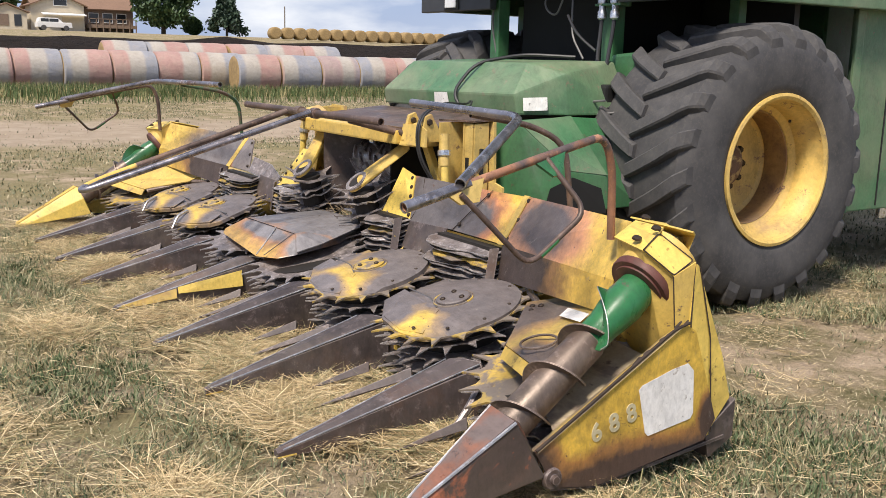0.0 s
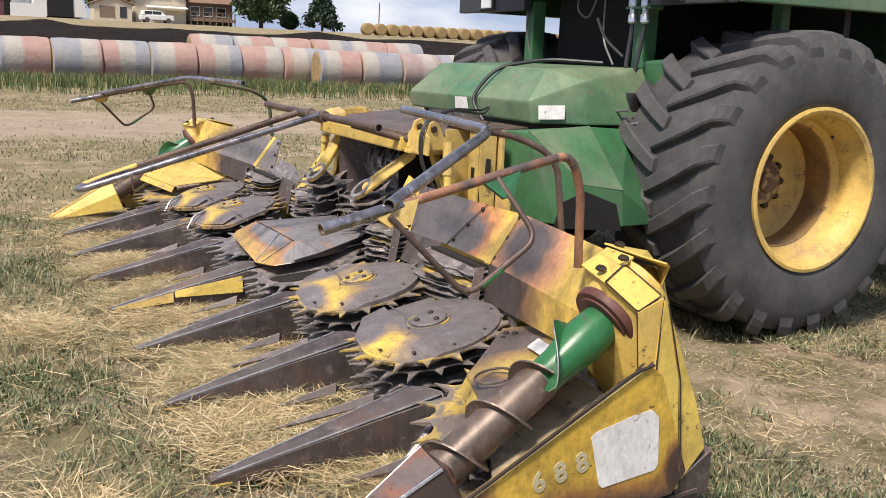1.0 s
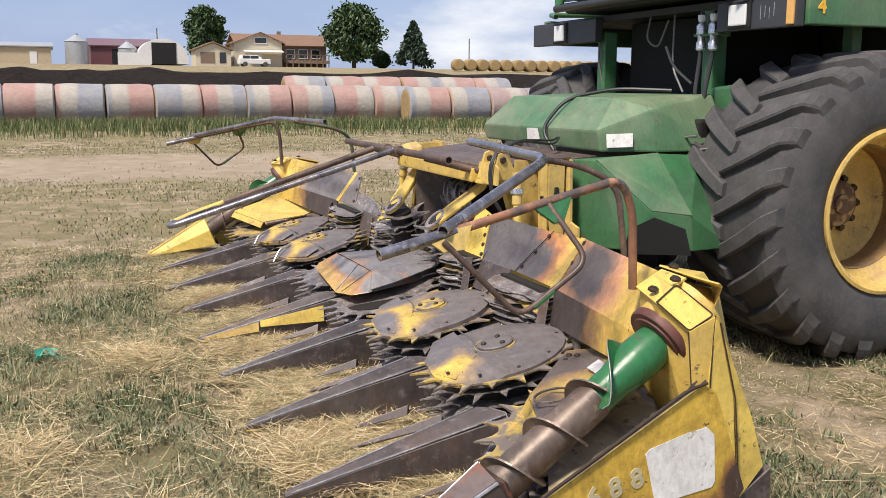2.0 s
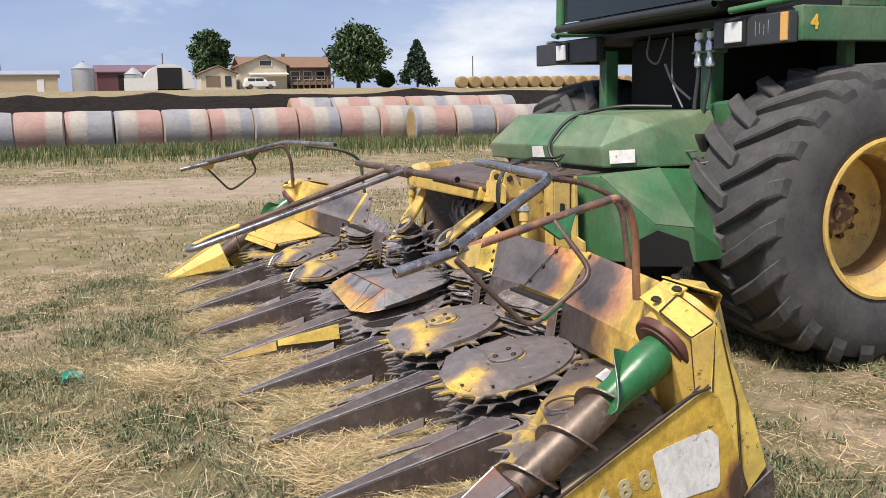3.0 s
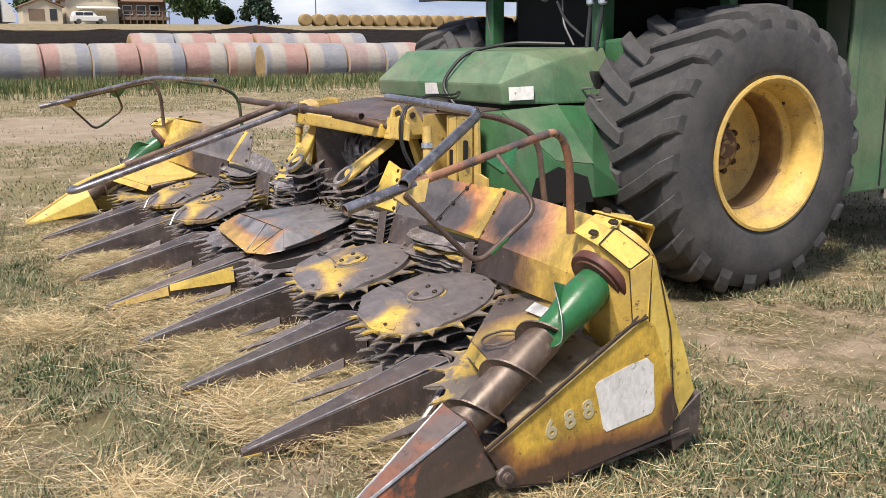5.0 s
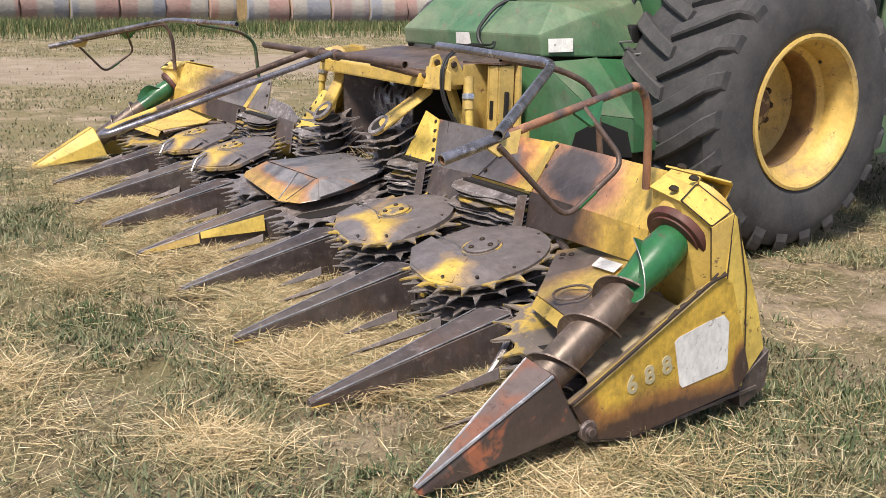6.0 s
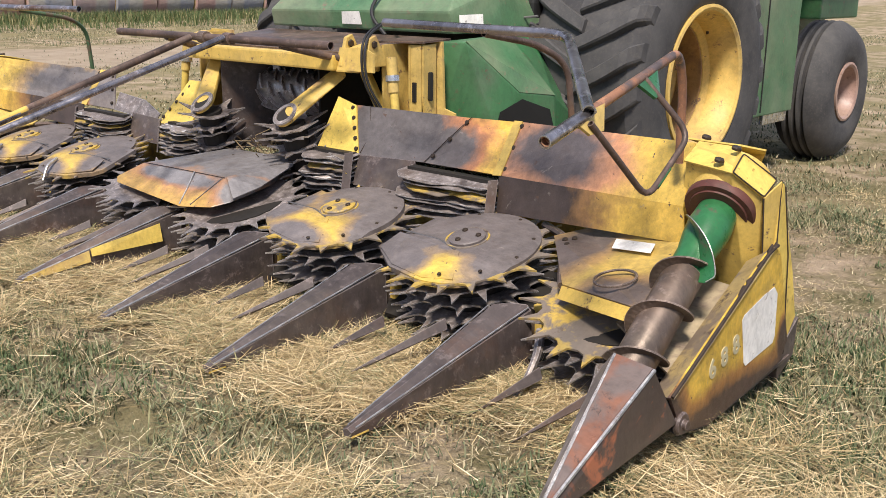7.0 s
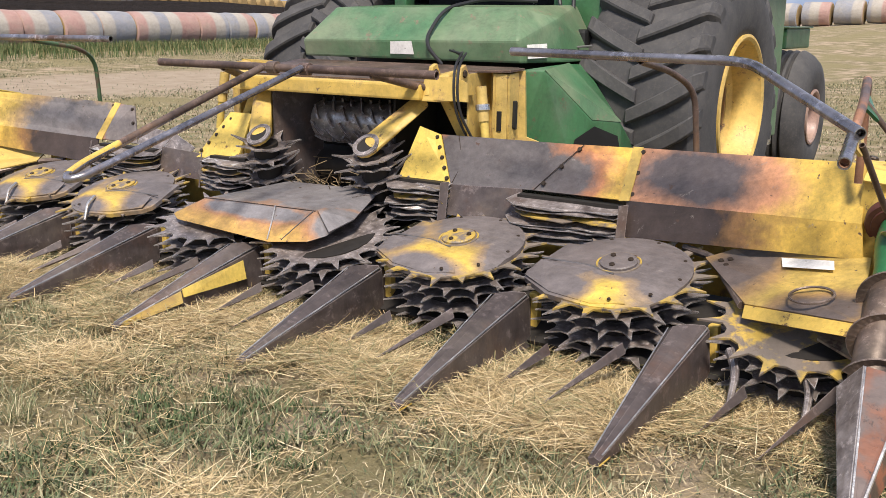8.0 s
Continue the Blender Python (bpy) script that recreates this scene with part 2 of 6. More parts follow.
g = bpy.data.materials.new("tinted_cab_glass")
g.use_nodes = True
gb = g.node_tree.nodes["Principled BSDF"]
gb.inputs["Base Color"].default_value = (0.035, 0.05, 0.045, 1)
gb.inputs["Roughness"].default_value, gb.inputs["Transmission Weight"].default_value = 0.03, 0.55
gb.inputs["IOR"].default_value = 1.45
M_glass = g

M_snout = paint("rusty_snout", (0.062, 0.045, 0.04), (0.30, 0.10, 0.05), (0.045, 0.03, 0.028), 0.51, 0.57, 5, 0.42, dust=0.1)
M_snout_top = paint("rusty_orange_snout_top", (0.24, 0.105, 0.065), (0.14, 0.105, 0.095), (0.06, 0.04, 0.032), 0.44, 0.58, 7, 0.36, dust=0.1)
M_seam = plain("grimy_seam", (0.05, 0.032, 0.022), 0.8, 0, 0.5, 30)
M_sideplate = scorched("worn_side_plate", [((3.08, 0.95, 0.045), (0.5, 0.8, 0.15)), ((3.08, 0.5, 0.16), (0.3, 0.16, 0.12)), ((3.08, 1.31, 0.2), (0.3, 0.08, 0.12))], (0.68, 0.44, 0.065), (0.075, 0.045, 0.035), (0.36, 0.17, 0.05), 0.45)
M_panel_in = scorched("scorched_panel", [((1.05, 1.45, 0.66), (0.62, 0.5, 0.3)), ((1.42, 1.42, 0.66), (0.25, 0.4, 0.16))], dark=(0.13, 0.116, 0.114), soft=0.45)
M_panel_out = scorched("scorched_outer_panel", [((2.06, 1.3, 0.73), (0.36, 0.5, 0.15)), ((1.98, 1.25, 0.5), (0.52, 0.4, 0.11))], (0.70, 0.47, 0.09), (0.095, 0.08, 0.08), (0.56, 0.27, 0.14), 0.95)
M_panel_in_f = scorched("scorched_far_panel", [((-0.95, 1.45, 0.66), (0.4, 0.5, 0.3)), ((-1.58, 1.42, 0.7), (0.3, 0.4, 0.26))], dark=(0.21, 0.18, 0.165), soft=0.5)
M_panel_out_f = scorched("scorched_far_outer_panel", [((-2.03, 1.3, 0.64), (0.50, 0.5, 0.34))], (0.70, 0.48, 0.11), (0.16, 0.145, 0.143), (0.40, 0.27, 0.13), 0.35)
M_panel_low = scorched("worn_lower_panel", [((1.9, 1.25, 0.5), (0.62, 0.7, 0.4)), ((-1.9, 1.25, 0.5), (0.62, 0.7, 0.4))], (0.66, 0.43, 0.08), (0.062, 0.045, 0.04), (0.30, 0.16, 0.06), 0.35)
M_cap = scorched("worn_rotor_cap", [((-0.02, 0.22, 0.02), (0.62, 0.44, 0.6)), ((-0.3, -0.03, 0.02), (0.42, 0.28, 0.6)), ((0.24, 0.0, 0.02), (0.26, 0.34, 0.5)), ((-0.2, -0.2, 0.02), (0.22, 0.12, 0.3)), ((0.03, -0.03, 0.02), (0.3, 0.15, 0.5))], (0.62, 0.43, 0.08), (0.16, 0.138, 0.133), (0.30, 0.21, 0.12), 0.2)
M_cap_b = scorched("half_bare_rotor_cap", [((0.06, 0.2, 0.02), (0.46, 0.34, 0.5)), ((-0.32, -0.02, 0.02), (0.2, 0.22, 0.5)), ((0.27, -0.04, 0.02), (0.16, 0.24, 0.5)), ((-0.05, -0.24, 0.02), (0.26, 0.1, 0.5))], (0.60, 0.41, 0.08), (0.175, 0.152, 0.146), (0.32, 0.22, 0.12), 0.2)
M_hood = scorched("worn_centre_hood", [((0.0, 1.2, 0.52), (0.95, 0.44, 0.3)), ((0.5, 0.97, 0.38), (0.2, 0.2, 0.2)), ((-0.05, 0.88, 0.42), (0.5, 0.1, 0.07))], (0.56, 0.34, 0.09), (0.20, 0.188, 0.19), (0.4, 0.2, 0.09), 0.4)
M_shield = scorched("worn_shield_plate", [((2.35, 1.1, 0.42), (0.2, 0.25, 0.4)), ((2.72, 0.78, 0.4), (0.2, 0.12, 0.2))], (0.58, 0.40, 0.10), (0.13, 0.10, 0.085), (0.36, 0.22, 0.09), 0.6)


# ---- tools ----
def part(name, bm, material, parent=None, label="", smooth=False):
    """Links a bmesh as one mesh object under a thing or under a part."""
    me = bpy.data.meshes.new(name)
    bmesh.ops.recalc_face_normals(bm, faces=bm.faces[:])
    bm.to_mesh(me)
    bm.free()
    me.materials.append(material)
    if smooth:
        me.polygons.foreach_set("use_smooth", [True] * len(me.polygons))
        me.set_sharp_from_angle(angle=radians(40))
    ob = new(name, me)
    if parent:
        ob.parent = parent
    if label:
        tagged(ob, label)
    return ob


def shared(name, mesh, parent, m=None):
    ob = new(name, mesh)
    ob.parent = parent
    if m is not None:
        ob.matrix_basis = m
    return ob


def thing(name, label, category, group="", kind="", at=None):
    ob = new(name)
    ob.empty_display_size = 0.1
    if at is not None:
        ob.location = at
    return tagged(ob, label, category, group, kind)


def V(*a):
    return Vector(a)


def sheet(points, thick=0.006, bm=None, flip=False):
    """A flat or slightly bent polygon given thickness along its normal."""
    bm = bm or bmesh.new()
    pts = [Vector(p) for p in points]
    n = Vector((0, 0, 0))
    for a, b in zip(pts, pts[1:] + pts[:1]):
        n += a.cross(b)
    n.normalize()
    if flip:
        n = -n
    top = [bm.verts.new(p) for p in pts]
    low = [bm.verts.new(p - n * thick) for p in pts]
    bm.faces.new(top)
    bm.faces.new(low[::-1])
    for i in range(len(pts)):
        j = (i + 1) % len(pts)
        bm.faces.new((top[i], low[i], low[j], top[j]))
    return bm


def box(x0, x1, y0, y1, z0, z1, bev=0.0, bm=None):
    bm = bm or bmesh.new()
    geo = bmesh.ops.create_cube(bm, size=1, matrix=Matrix.LocRotScale(((x0 + x1) / 2, (y0 + y1) / 2, (z0 + z1) / 2), None, (abs(x1 - x0), abs(y1 - y0), abs(z1 - z0))))
    if bev:
        es = list({e for v in geo["verts"] for e in v.link_edges})
        bmesh.ops.bevel(bm, geom=es, offset=bev, segments=2, affect="EDGES", profile=0.6)
    return bm


def hull(points, bev=0.0, bm=None):
    """A convex solid over the points, with softened edges."""
    bm = bm or bmesh.new()
    vs = [bm.verts.new(p) for p in points]
    r = bmesh.ops.convex_hull(bm, input=vs)
    bmesh.ops.delete(bm, geom=list({v for v in r["geom_unused"] + r["geom_interior"] if isinstance(v, bmesh.types.BMVert)}), context="VERTS")
    bmesh.ops.dissolve_limit(bm, angle_limit=radians(2), verts=bm.verts[:], edges=bm.edges[:])
    if bev:
        bmesh.ops.bevel(bm, geom=bm.edges[:], offset=bev, segments=2, affect="EDGES", profile=0.6)
    return bm


def bend(points, radius, steps=5):
    """A polyline with its corners rounded off."""
    pts = [Vector(p) for p in points]
    out = [pts[0]]
    for a, b, c in zip(pts, pts[1:], pts[2:]):
        u, w = (a - b), (c - b)
        k = min(radius, u.length * 0.48, w.length * 0.48)
        p, q = b + u.normalized() * k, b + w.normalized() * k
        for i in range(steps + 1):
            s = i / steps
            out.append(p * (1 - s) ** 2 + b * 2 * s * (1 - s) + q * s ** 2)
    out.append(pts[-1])
    return out


def tube(points, r, segs=12, radius=0.08, hollow=True, bm=None, r2=None):
    """A pipe along a line with rounded corners; its ends are open a little way."""
    bm = bm or bmesh.new()
    pts = bend(points, radius) if len(points) > 2 else [Vector(p) for p in points]
    rings, up = [], None
    n = len(pts)
    for i, p in enumerate(pts):
        d = (pts[min(i + 1, n - 1)] - pts[max(i - 1, 0)]).normalized()
        if up is None:
            up = d.orthogonal().normalized()
        up = (up - d * up.dot(d)).normalized()
        side = d.cross(up)
        rr = r if r2 is None else r + (r2 - r) * i / (n - 1)
        rings.append([bm.verts.new(p + (up * math.cos(a) + side * math.sin(a)) * rr) for a in [k * 2 * math.pi / segs for k in range(segs)]])
    for a, b in zip(rings, rings[1:]):
        for k in range(segs):
            bm.faces.new((a[k], a[(k + 1) % segs], b[(k + 1) % segs], b[k]))
    for ring, d in ((rings[0], (pts[1] - pts[0]).normalized()), (rings[-1], (pts[-2] - pts[-1]).normalized())):
        c = sum((v.co for v in ring), Vector()) / segs
        if hollow:
            i1 = [bm.verts.new(c + (v.co - c) * 0.82) for v in ring]
            i2 = [bm.verts.new(c + (v.co - c) * 0.82 + d * r * 1.5) for v in ring]
            for k in range(segs):
                j = (k + 1) % segs
                bm.faces.new((ring[k], ring[j], i1[j], i1[k]))
                bm.faces.new((i1[k], i1[j], i2[j], i2[k]))
            bm.faces.new(i2)
        else:
            bm.faces.new(ring)
    return bm


def lathe(profile, m=None, segs=32, bm=None, close=False):
    """A profile of (radius, height) turned about the z axis, then placed by m."""
    bm = bm or bmesh.new()
    m = m or Matrix()
    rings = []
    for r, h in profile:
        if r < 1e-6:
            rings.append([bm.verts.new(m @ Vector((0, 0, h)))])
        else:
            rings.append([bm.verts.new(m @ Vector((r * math.cos(a), r * math.sin(a), h))) for a in [k * 2 * math.pi / segs for k in range(segs)]])
    pairs = list(zip(rings, rings[1:])) + ([(rings[-1], rings[0])] if close else [])
    for a, b in pairs:
        for k in range(segs):
            j = (k + 1) % segs
            if len(a) == 1 and len(b) == 1:
                continue
            if len(a) == 1:
                bm.faces.new((a[0], b[j], b[k]))
            elif len(b) == 1:
                bm.faces.new((a[k], a[j], b[0]))
            else:
                bm.faces.new((a[k], a[j], b[j], b[k]))
    return bm


def axis_to(a, b):
    """A pose at a whose z axis points to b."""
    a, b = Vector(a), Vector(b)
    return Matrix.Translation(a) @ (b - a).to_track_quat("Z", "Y").to_matrix().to_4x4()


def bolt_mesh(r=0.012, h=0.008):
    bm = lathe([(0, h), (r * 0.8, h), (r, h * 0.6), (r, 0), (0, 0)], None, 6)
    me = bpy.data.meshes.new("bolt")
    bmesh.ops.recalc_face_normals(bm, faces=bm.faces[:])
    bm.to_mesh(me)
    bm.free()
    me.materials.append(M_bolt)
    return me


BOLT = bolt_mesh()


def bolts_along(parent, a, b, count, normal):
    a, b, nn = Vector(a), Vector(b), Vector(normal)
    for i in range(count):
        p = a.lerp(b, i / max(count - 1, 1))
        shared("bolt", BOLT, parent, axis_to(p, p + nn))


def lettering(text, size, m, material, parent, name, label=""):
    cu = bpy.data.curves.new(name, "FONT")
    cu.body, cu.size, cu.extrude, cu.offset = text, size, 0.0015, size * 0.03
    tmp = bpy.data.objects.new(name, cu)
    scene.collection.objects.link(tmp)
    bpy.context.view_layer.update()
    me = bpy.data.meshes.new_from_object(tmp.evaluated_get(bpy.context.evaluated_depsgraph_get()))
    bpy.data.objects.remove(tmp)
    me.materials.clear()
    me.materials.append(material)
    ob = new(name, me)
    ob.parent = parent
    ob.matrix_basis = m
    return tagged(ob, label)


# ---- ground ----
def rise(x, y):
    """Height of the land: flat round the machine, climbing gently to the farm on its rise."""
    d = max(0.0, -x - 25.0)
    z = 5.1 * (1 - math.exp(-((d / 75.0) ** 1.25)))
    z *= min(1.0, max(0.0, (110 - abs(y - 20)) / 60)) * 0.8 + 0.2
    f = min(1.0, max(0.0, (-x - 8.0) / 18.0))
    z += 0.22 * f * f * (3 - 2 * f)
    return z + 2.2 * (1 - math.exp(-(max(0.0, y - 22.0) / 30.0) ** 1.5)) * min(1.0, max(0.0, (x + 30.0) / 25.0))


def ground_mesh():
    xs = [-3000, -1500, -700, -400, -250, -190] + [-160 + 4 * i for i in range(31)] + [-36 + 1.5 * i for i in range(20)] + [-6 + 0.25 * i for i in range(65)] + [11, 13, 16, 20, 30, 50, 90, 200, 500, 1500, 3000]
    ys = [-3000, -1500, -600, -250, -120, -70, -45, -30, -20, -14, -10, -8, -6.5] + [-5 + 0.25 * i for i in range(65)] + [12, 13.5, 15, 17, 19, 21.5, 24, 27, 30, 34, 38, 43, 48, 55, 62, 70, 80, 100, 130, 180, 300, 600, 1500, 3000]
    verts, faces = [], []
    for x in xs:
        for y in ys:
            near = -6 <= x <= 10 and -5 <= y <= 11
            h = 0.02 * noise.noise((x * 1.3, y * 1.3, 0)) + (0.012 * noise.noise((x * 5, y * 5, 3)) if near else 0)
            if -78 < x < -31:
                h += 0.7 * max(0, noise.noise((x * 0.23, y * 0.16, 7))) + 0.35 * max(0, noise.noise((x * 0.6, y * 0.5, 2)))
            verts.append((x, y, rise(x, y) + h - 0.015))
    n = len(ys)
    for i in range(len(xs) - 1):
        for j in range(n - 1):
            a = i * n + j
            faces.append((a, a + n, a + n + 1, a + 1))
    me = bpy.data.meshes.new("ground")
    me.from_pydata(verts, [], faces)
    me.polygons.foreach_set("use_smooth", [True] * len(me.polygons))
    return me


k = Nodes("dry_pasture_soil", 0.95)
sep = k.add("ShaderNodeSeparateXYZ")
k.link(k.tc.outputs["Object"], sep.inputs[0])
px, py = sep.outputs["X"], sep.outputs["Y"]
n_big, n_mid, n_fine = k.noise(0.45, 5, 0.6), k.noise(2.2, 6, 0.65), k.noise(28, 6, 0.75)
n_soil = k.mix(0.45, n_mid, k.noise(60, 5, 0.8))
soil = k.ramp(n_soil, [(0.3, (0.28, 0.205, 0.135)), (0.5, (0.40, 0.305, 0.215)), (0.72, (0.52, 0.415, 0.305))])
grass = k.ramp(n_fine, [(0.3, (0.115, 0.105, 0.055)), (0.5, (0.19, 0.165, 0.09)), (0.72, (0.31, 0.255, 0.155))])
c = k.mix(k.mask(n_mid, 0.42, 0.6), grass, soil)
c = k.mix(k.mask(n_big, 0.4, 0.62), c, k.mix(0.45, grass, (0.30, 0.25, 0.13)))
edge = k.math("ADD", px, k.math("MULTIPLY", k.math("SUBTRACT", k.noise(0.3, 4), 0.5), 5.0))
lane = k.ramp(k.math("DIVIDE", k.math("ADD", edge, 40.0), 40.0), [(0.605, (0, 0, 0)), (0.64, (1, 1, 1)), (0.725, (1, 1, 1)), (0.755, (0, 0, 0))])
c = k.mix(lane, c, k.ramp(n_mid, [(0.3, (0.29, 0.225, 0.16)), (0.7, (0.41, 0.335, 0.25))]))
stub = k.ramp(k.math("DIVIDE", k.math("ADD", py, k.math("MULTIPLY", k.noise(0.25, 4), 4.0)), 60.0), [(0.38, (0, 0, 0)), (0.46, (1, 1, 1))])
c = k.mix(k.math("MULTIPLY", stub, k.mask(px, 0.0, 1.0)), c, k.ramp(n_mid, [(0.3, (0.36, 0.29, 0.17)), (0.7, (0.52, 0.43, 0.28))]))
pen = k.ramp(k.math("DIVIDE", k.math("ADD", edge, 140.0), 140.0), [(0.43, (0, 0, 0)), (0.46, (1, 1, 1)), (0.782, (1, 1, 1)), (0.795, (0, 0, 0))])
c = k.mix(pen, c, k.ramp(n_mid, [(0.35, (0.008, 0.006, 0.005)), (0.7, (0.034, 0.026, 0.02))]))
k.b.inputs["Specular IOR Level"].default_value = 0.05
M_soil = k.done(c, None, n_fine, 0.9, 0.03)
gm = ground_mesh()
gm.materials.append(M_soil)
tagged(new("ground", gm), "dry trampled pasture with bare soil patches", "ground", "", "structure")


def blades(name, count, area, height, width, lean, stops, seed, keep, label, flat=0.0, z0=0.0, tries=3, clump=0):
    """Loose stalks of grass or straw: each a narrow bent strip of two quads, scattered where keep() allows."""
    rng = np.random.default_rng(seed)
    x = rng.uniform(area[0], area[1], count * tries)
    y = rng.uniform(area[2], area[3], count * tries)
    ok = rng.uniform(0, 1, count * tries) < np.array([keep(a, b) for a, b in zip(x, y)])
    x, y = x[ok][:count], y[ok][:count]
    if clump:
        x = np.repeat(x, clump) + rng.normal(0, 0.022, len(x) * clump)
        y = np.repeat(y, clump) + rng.normal(0, 0.022, len(y) * clump)
    n = len(x)
    a = rng.uniform(0, 2 * np.pi, n)
    hh = rng.uniform(height[0], height[1], n)
    ww = width * rng.uniform(0.6, 1.3, n)
    ln = rng.uniform(lean[0], lean[1], n)
    base = np.stack([x, y, z0 + np.array([rise(a, b) for a, b in zip(x, y)]) + rng.uniform(0, flat, n)], 1)
    d = np.stack([np.cos(a), np.sin(a), np.zeros(n)], 1)
    s = np.stack([-np.sin(a), np.cos(a), rng.uniform(-0.5, 0.5, n) * (flat > 0)], 1) * (ww / 2)[:, None]
    upv = np.array([0, 0, 1.0])
    l1 = ln if flat > 0 else ln * 0.6
    mid = base + d * (hh * np.sin(l1) * 0.5)[:, None] + upv * (hh * np.cos(l1) * 0.5)[:, None]
    tip = mid + d * (hh * np.sin(ln) * 0.5)[:, None] + upv * (hh * np.cos(ln) * 0.5)[:, None]
    tip[:, 2] = np.maximum(tip[:, 2], 0.004)
    vs = np.stack([base - s, base + s, mid + s * 0.8, mid - s * 0.8, tip], 1).reshape(-1, 3)
    o = (np.arange(n) * 5)[:, None]
    quads = o + np.array([[0, 1, 2, 3]])
    tris = o + np.array([[3, 2, 4]])
    me = bpy.data.meshes.new(name)
    me.from_pydata(vs.tolist(), [], quads.tolist() + tris.tolist())
    k = Nodes(name + "_blades", 0.7)
    geo = k.add("ShaderNodeNewGeometry")
    col = k.ramp(geo.outputs["Random Per Island"], stops)
    k.b.inputs["Specular IOR Level"].default_value = 0.2
    me.materials.append(k.done(col))
    return tagged(new(name, me), label, "grass", "", "stuff")


def hdr_zone(x, y):
    return -3.1 < x < 3.1 and 0.3 < y < 1.6


def nz(x, y, s, o=0):
    return noise.noise((x * s, y * s, o)) * 0.5 + 0.5


def clear_lane(x):
    return 0.10 if -15.2 < x < -10.9 else 1.0


def wheel_dirt(x, y):
    return 0.06 if (((x - 2.4) / 1.0) ** 2 + ((y - 2.75) / 0.85) ** 2 < 1.35 - nz(x, y, 1.6, 9)) else 1.0


def straw_zone(x, y):
    """Heaps of cut straw before the points of the header and along its near end."""
    f = math.exp(-((y - (0.62 if x > 2.3 else 0.36)) / (0.24 if x > 2.3 else 0.34)) ** 2) * (1 if -3.2 < x < 3.0 else 0)
    for cx, cy, rx, ry, g in ((3.45, 0.52, 0.4, 0.42, 1.0), (2.48, -0.36, 0.4, 0.2, 0.75), (0.16, -0.33, 0.4, 0.2, 0.7), (3.6, -0.45, 0.5, 0.3, 0.55), (1.5, -0.9, 0.6, 0.25, 0.5)):
        f = max(f, g * math.exp(-(((x - cx) / rx) ** 2 + ((y - cy) / ry) ** 2)))
    return f * f * min(1.0, max(0.08, 4.5 * (nz(x, y, 2.4, 5) - 0.38)))


GREEN = [(0.0, (0.07, 0.09, 0.045)), (0.3, (0.13, 0.145, 0.08)), (0.55, (0.22, 0.21, 0.125)), (0.8, (0.37, 0.31, 0.19)), (1.0, (0.52, 0.44, 0.29))]
STRAW = [(0.0, (0.20, 0.145, 0.07)), (0.3, (0.40, 0.30, 0.15)), (0.7, (0.64, 0.49, 0.27)), (1.0, (0.86, 0.72, 0.46))]
blades("short_grass", 115000, (-4, 7.5, -3.2, 5.5), (0.01, 0.042), 0.0055, (0.5, 1.5), GREEN, 1,
       lambda x, y: (0.15 + 0.85 * (nz(x, y, 1.1) > 0.42)) * wheel_dirt(x, y), "short green and dry pasture grass")
blades("dark_grass", 40000, (2.2, 6.2, -0.4, 4.2), (0.012, 0.06), 0.0055, (0.5, 1.5),
       [(0.0, (0.055, 0.08, 0.038)), (0.45, (0.10, 0.13, 0.065)), (0.75, (0.21, 0.21, 0.125)), (1.0, (0.44, 0.38, 0.24))], 2,
       lambda x, y: (1.0 if x > 2.9 or y > 1.5 else 0.2) * (0.1 + 0.9 * (nz(x, y, 1.3, 4) > 0.45)) * wheel_dirt(x, y), "thicker dark green grass beside the header")
blades("far_grass", 80000, (-21, -4, -8, 26), (0.015, 0.055), 0.014, (0.5, 1.45), GREEN, 3,
       lambda x, y: (0.2 + 0.8 * (nz(x, y, 0.5, 2) > 0.45)) * clear_lane(x), "patchy pasture grass towards the track")
blades("rear_grass", 55000, (-1.5, 14, 5.0, 24), (0.02, 0.06), 0.012, (0.5, 1.45), GREEN, 14,
       lambda x, y: 0.2 + 0.8 * (nz(x, y, 0.5, 71) > 0.42), "patchy pasture grass behind the harvester")
blades("dry_straw", 155000, (-3.4, 4.8, -1.7, 1.5), (0.05, 0.2), 0.0027, (1.25, 1.66), STRAW, 4, straw_zone, "loose heaps of dry cut straw", 0.04, 0.006, 9)
blades("scattered_straw", 42000, (-4, 7, -3.2, 5), (0.03, 0.16), 0.0024, (1.35, 1.62), STRAW, 5,
       lambda x, y: 0.12 + 0.88 * (nz(x, y, 1.5, 8) > 0.52), "thin scatter of dry straw over the grass", 0.02, 0.008)
blades("tall_weeds", 90000, (-26.2, -20.0, -16, 40), (0.08, 0.40), 0.018, (0.0, 0.9),
       [(0.0, (0.05, 0.085, 0.03)), (0.6, (0.10, 0.135, 0.05)), (0.85, (0.25, 0.23, 0.11)), (1.0, (0.4, 0.33, 0.17))], 6,
       lambda x, y: (1.0 if x < -22.6 - 1.2 * nz(x, y, 0.4, 3) else 0.10) * (0.0 if y > 9.4 and x < -25.0 else 1.0), "tall green weeds along the bales")
blades("small_weeds", 85000, (-3.6, 7.0, -3.2, 5.0), (0.02, 0.07), 0.006, (0.5, 1.5),
       [(0.0, (0.065, 0.085, 0.04)), (0.45, (0.125, 0.145, 0.075)), (0.8, (0.22, 0.225, 0.125)), (1.0, (0.38, 0.35, 0.22))], 7,
       lambda x, y: (nz(x, y, 1.35, 21) > 0.53) * (0.2 + nz(x, y, 5.0, 3)) * wheel_dirt(x, y), "patches of small grey-green leafy weeds", 0.012, 0.004)
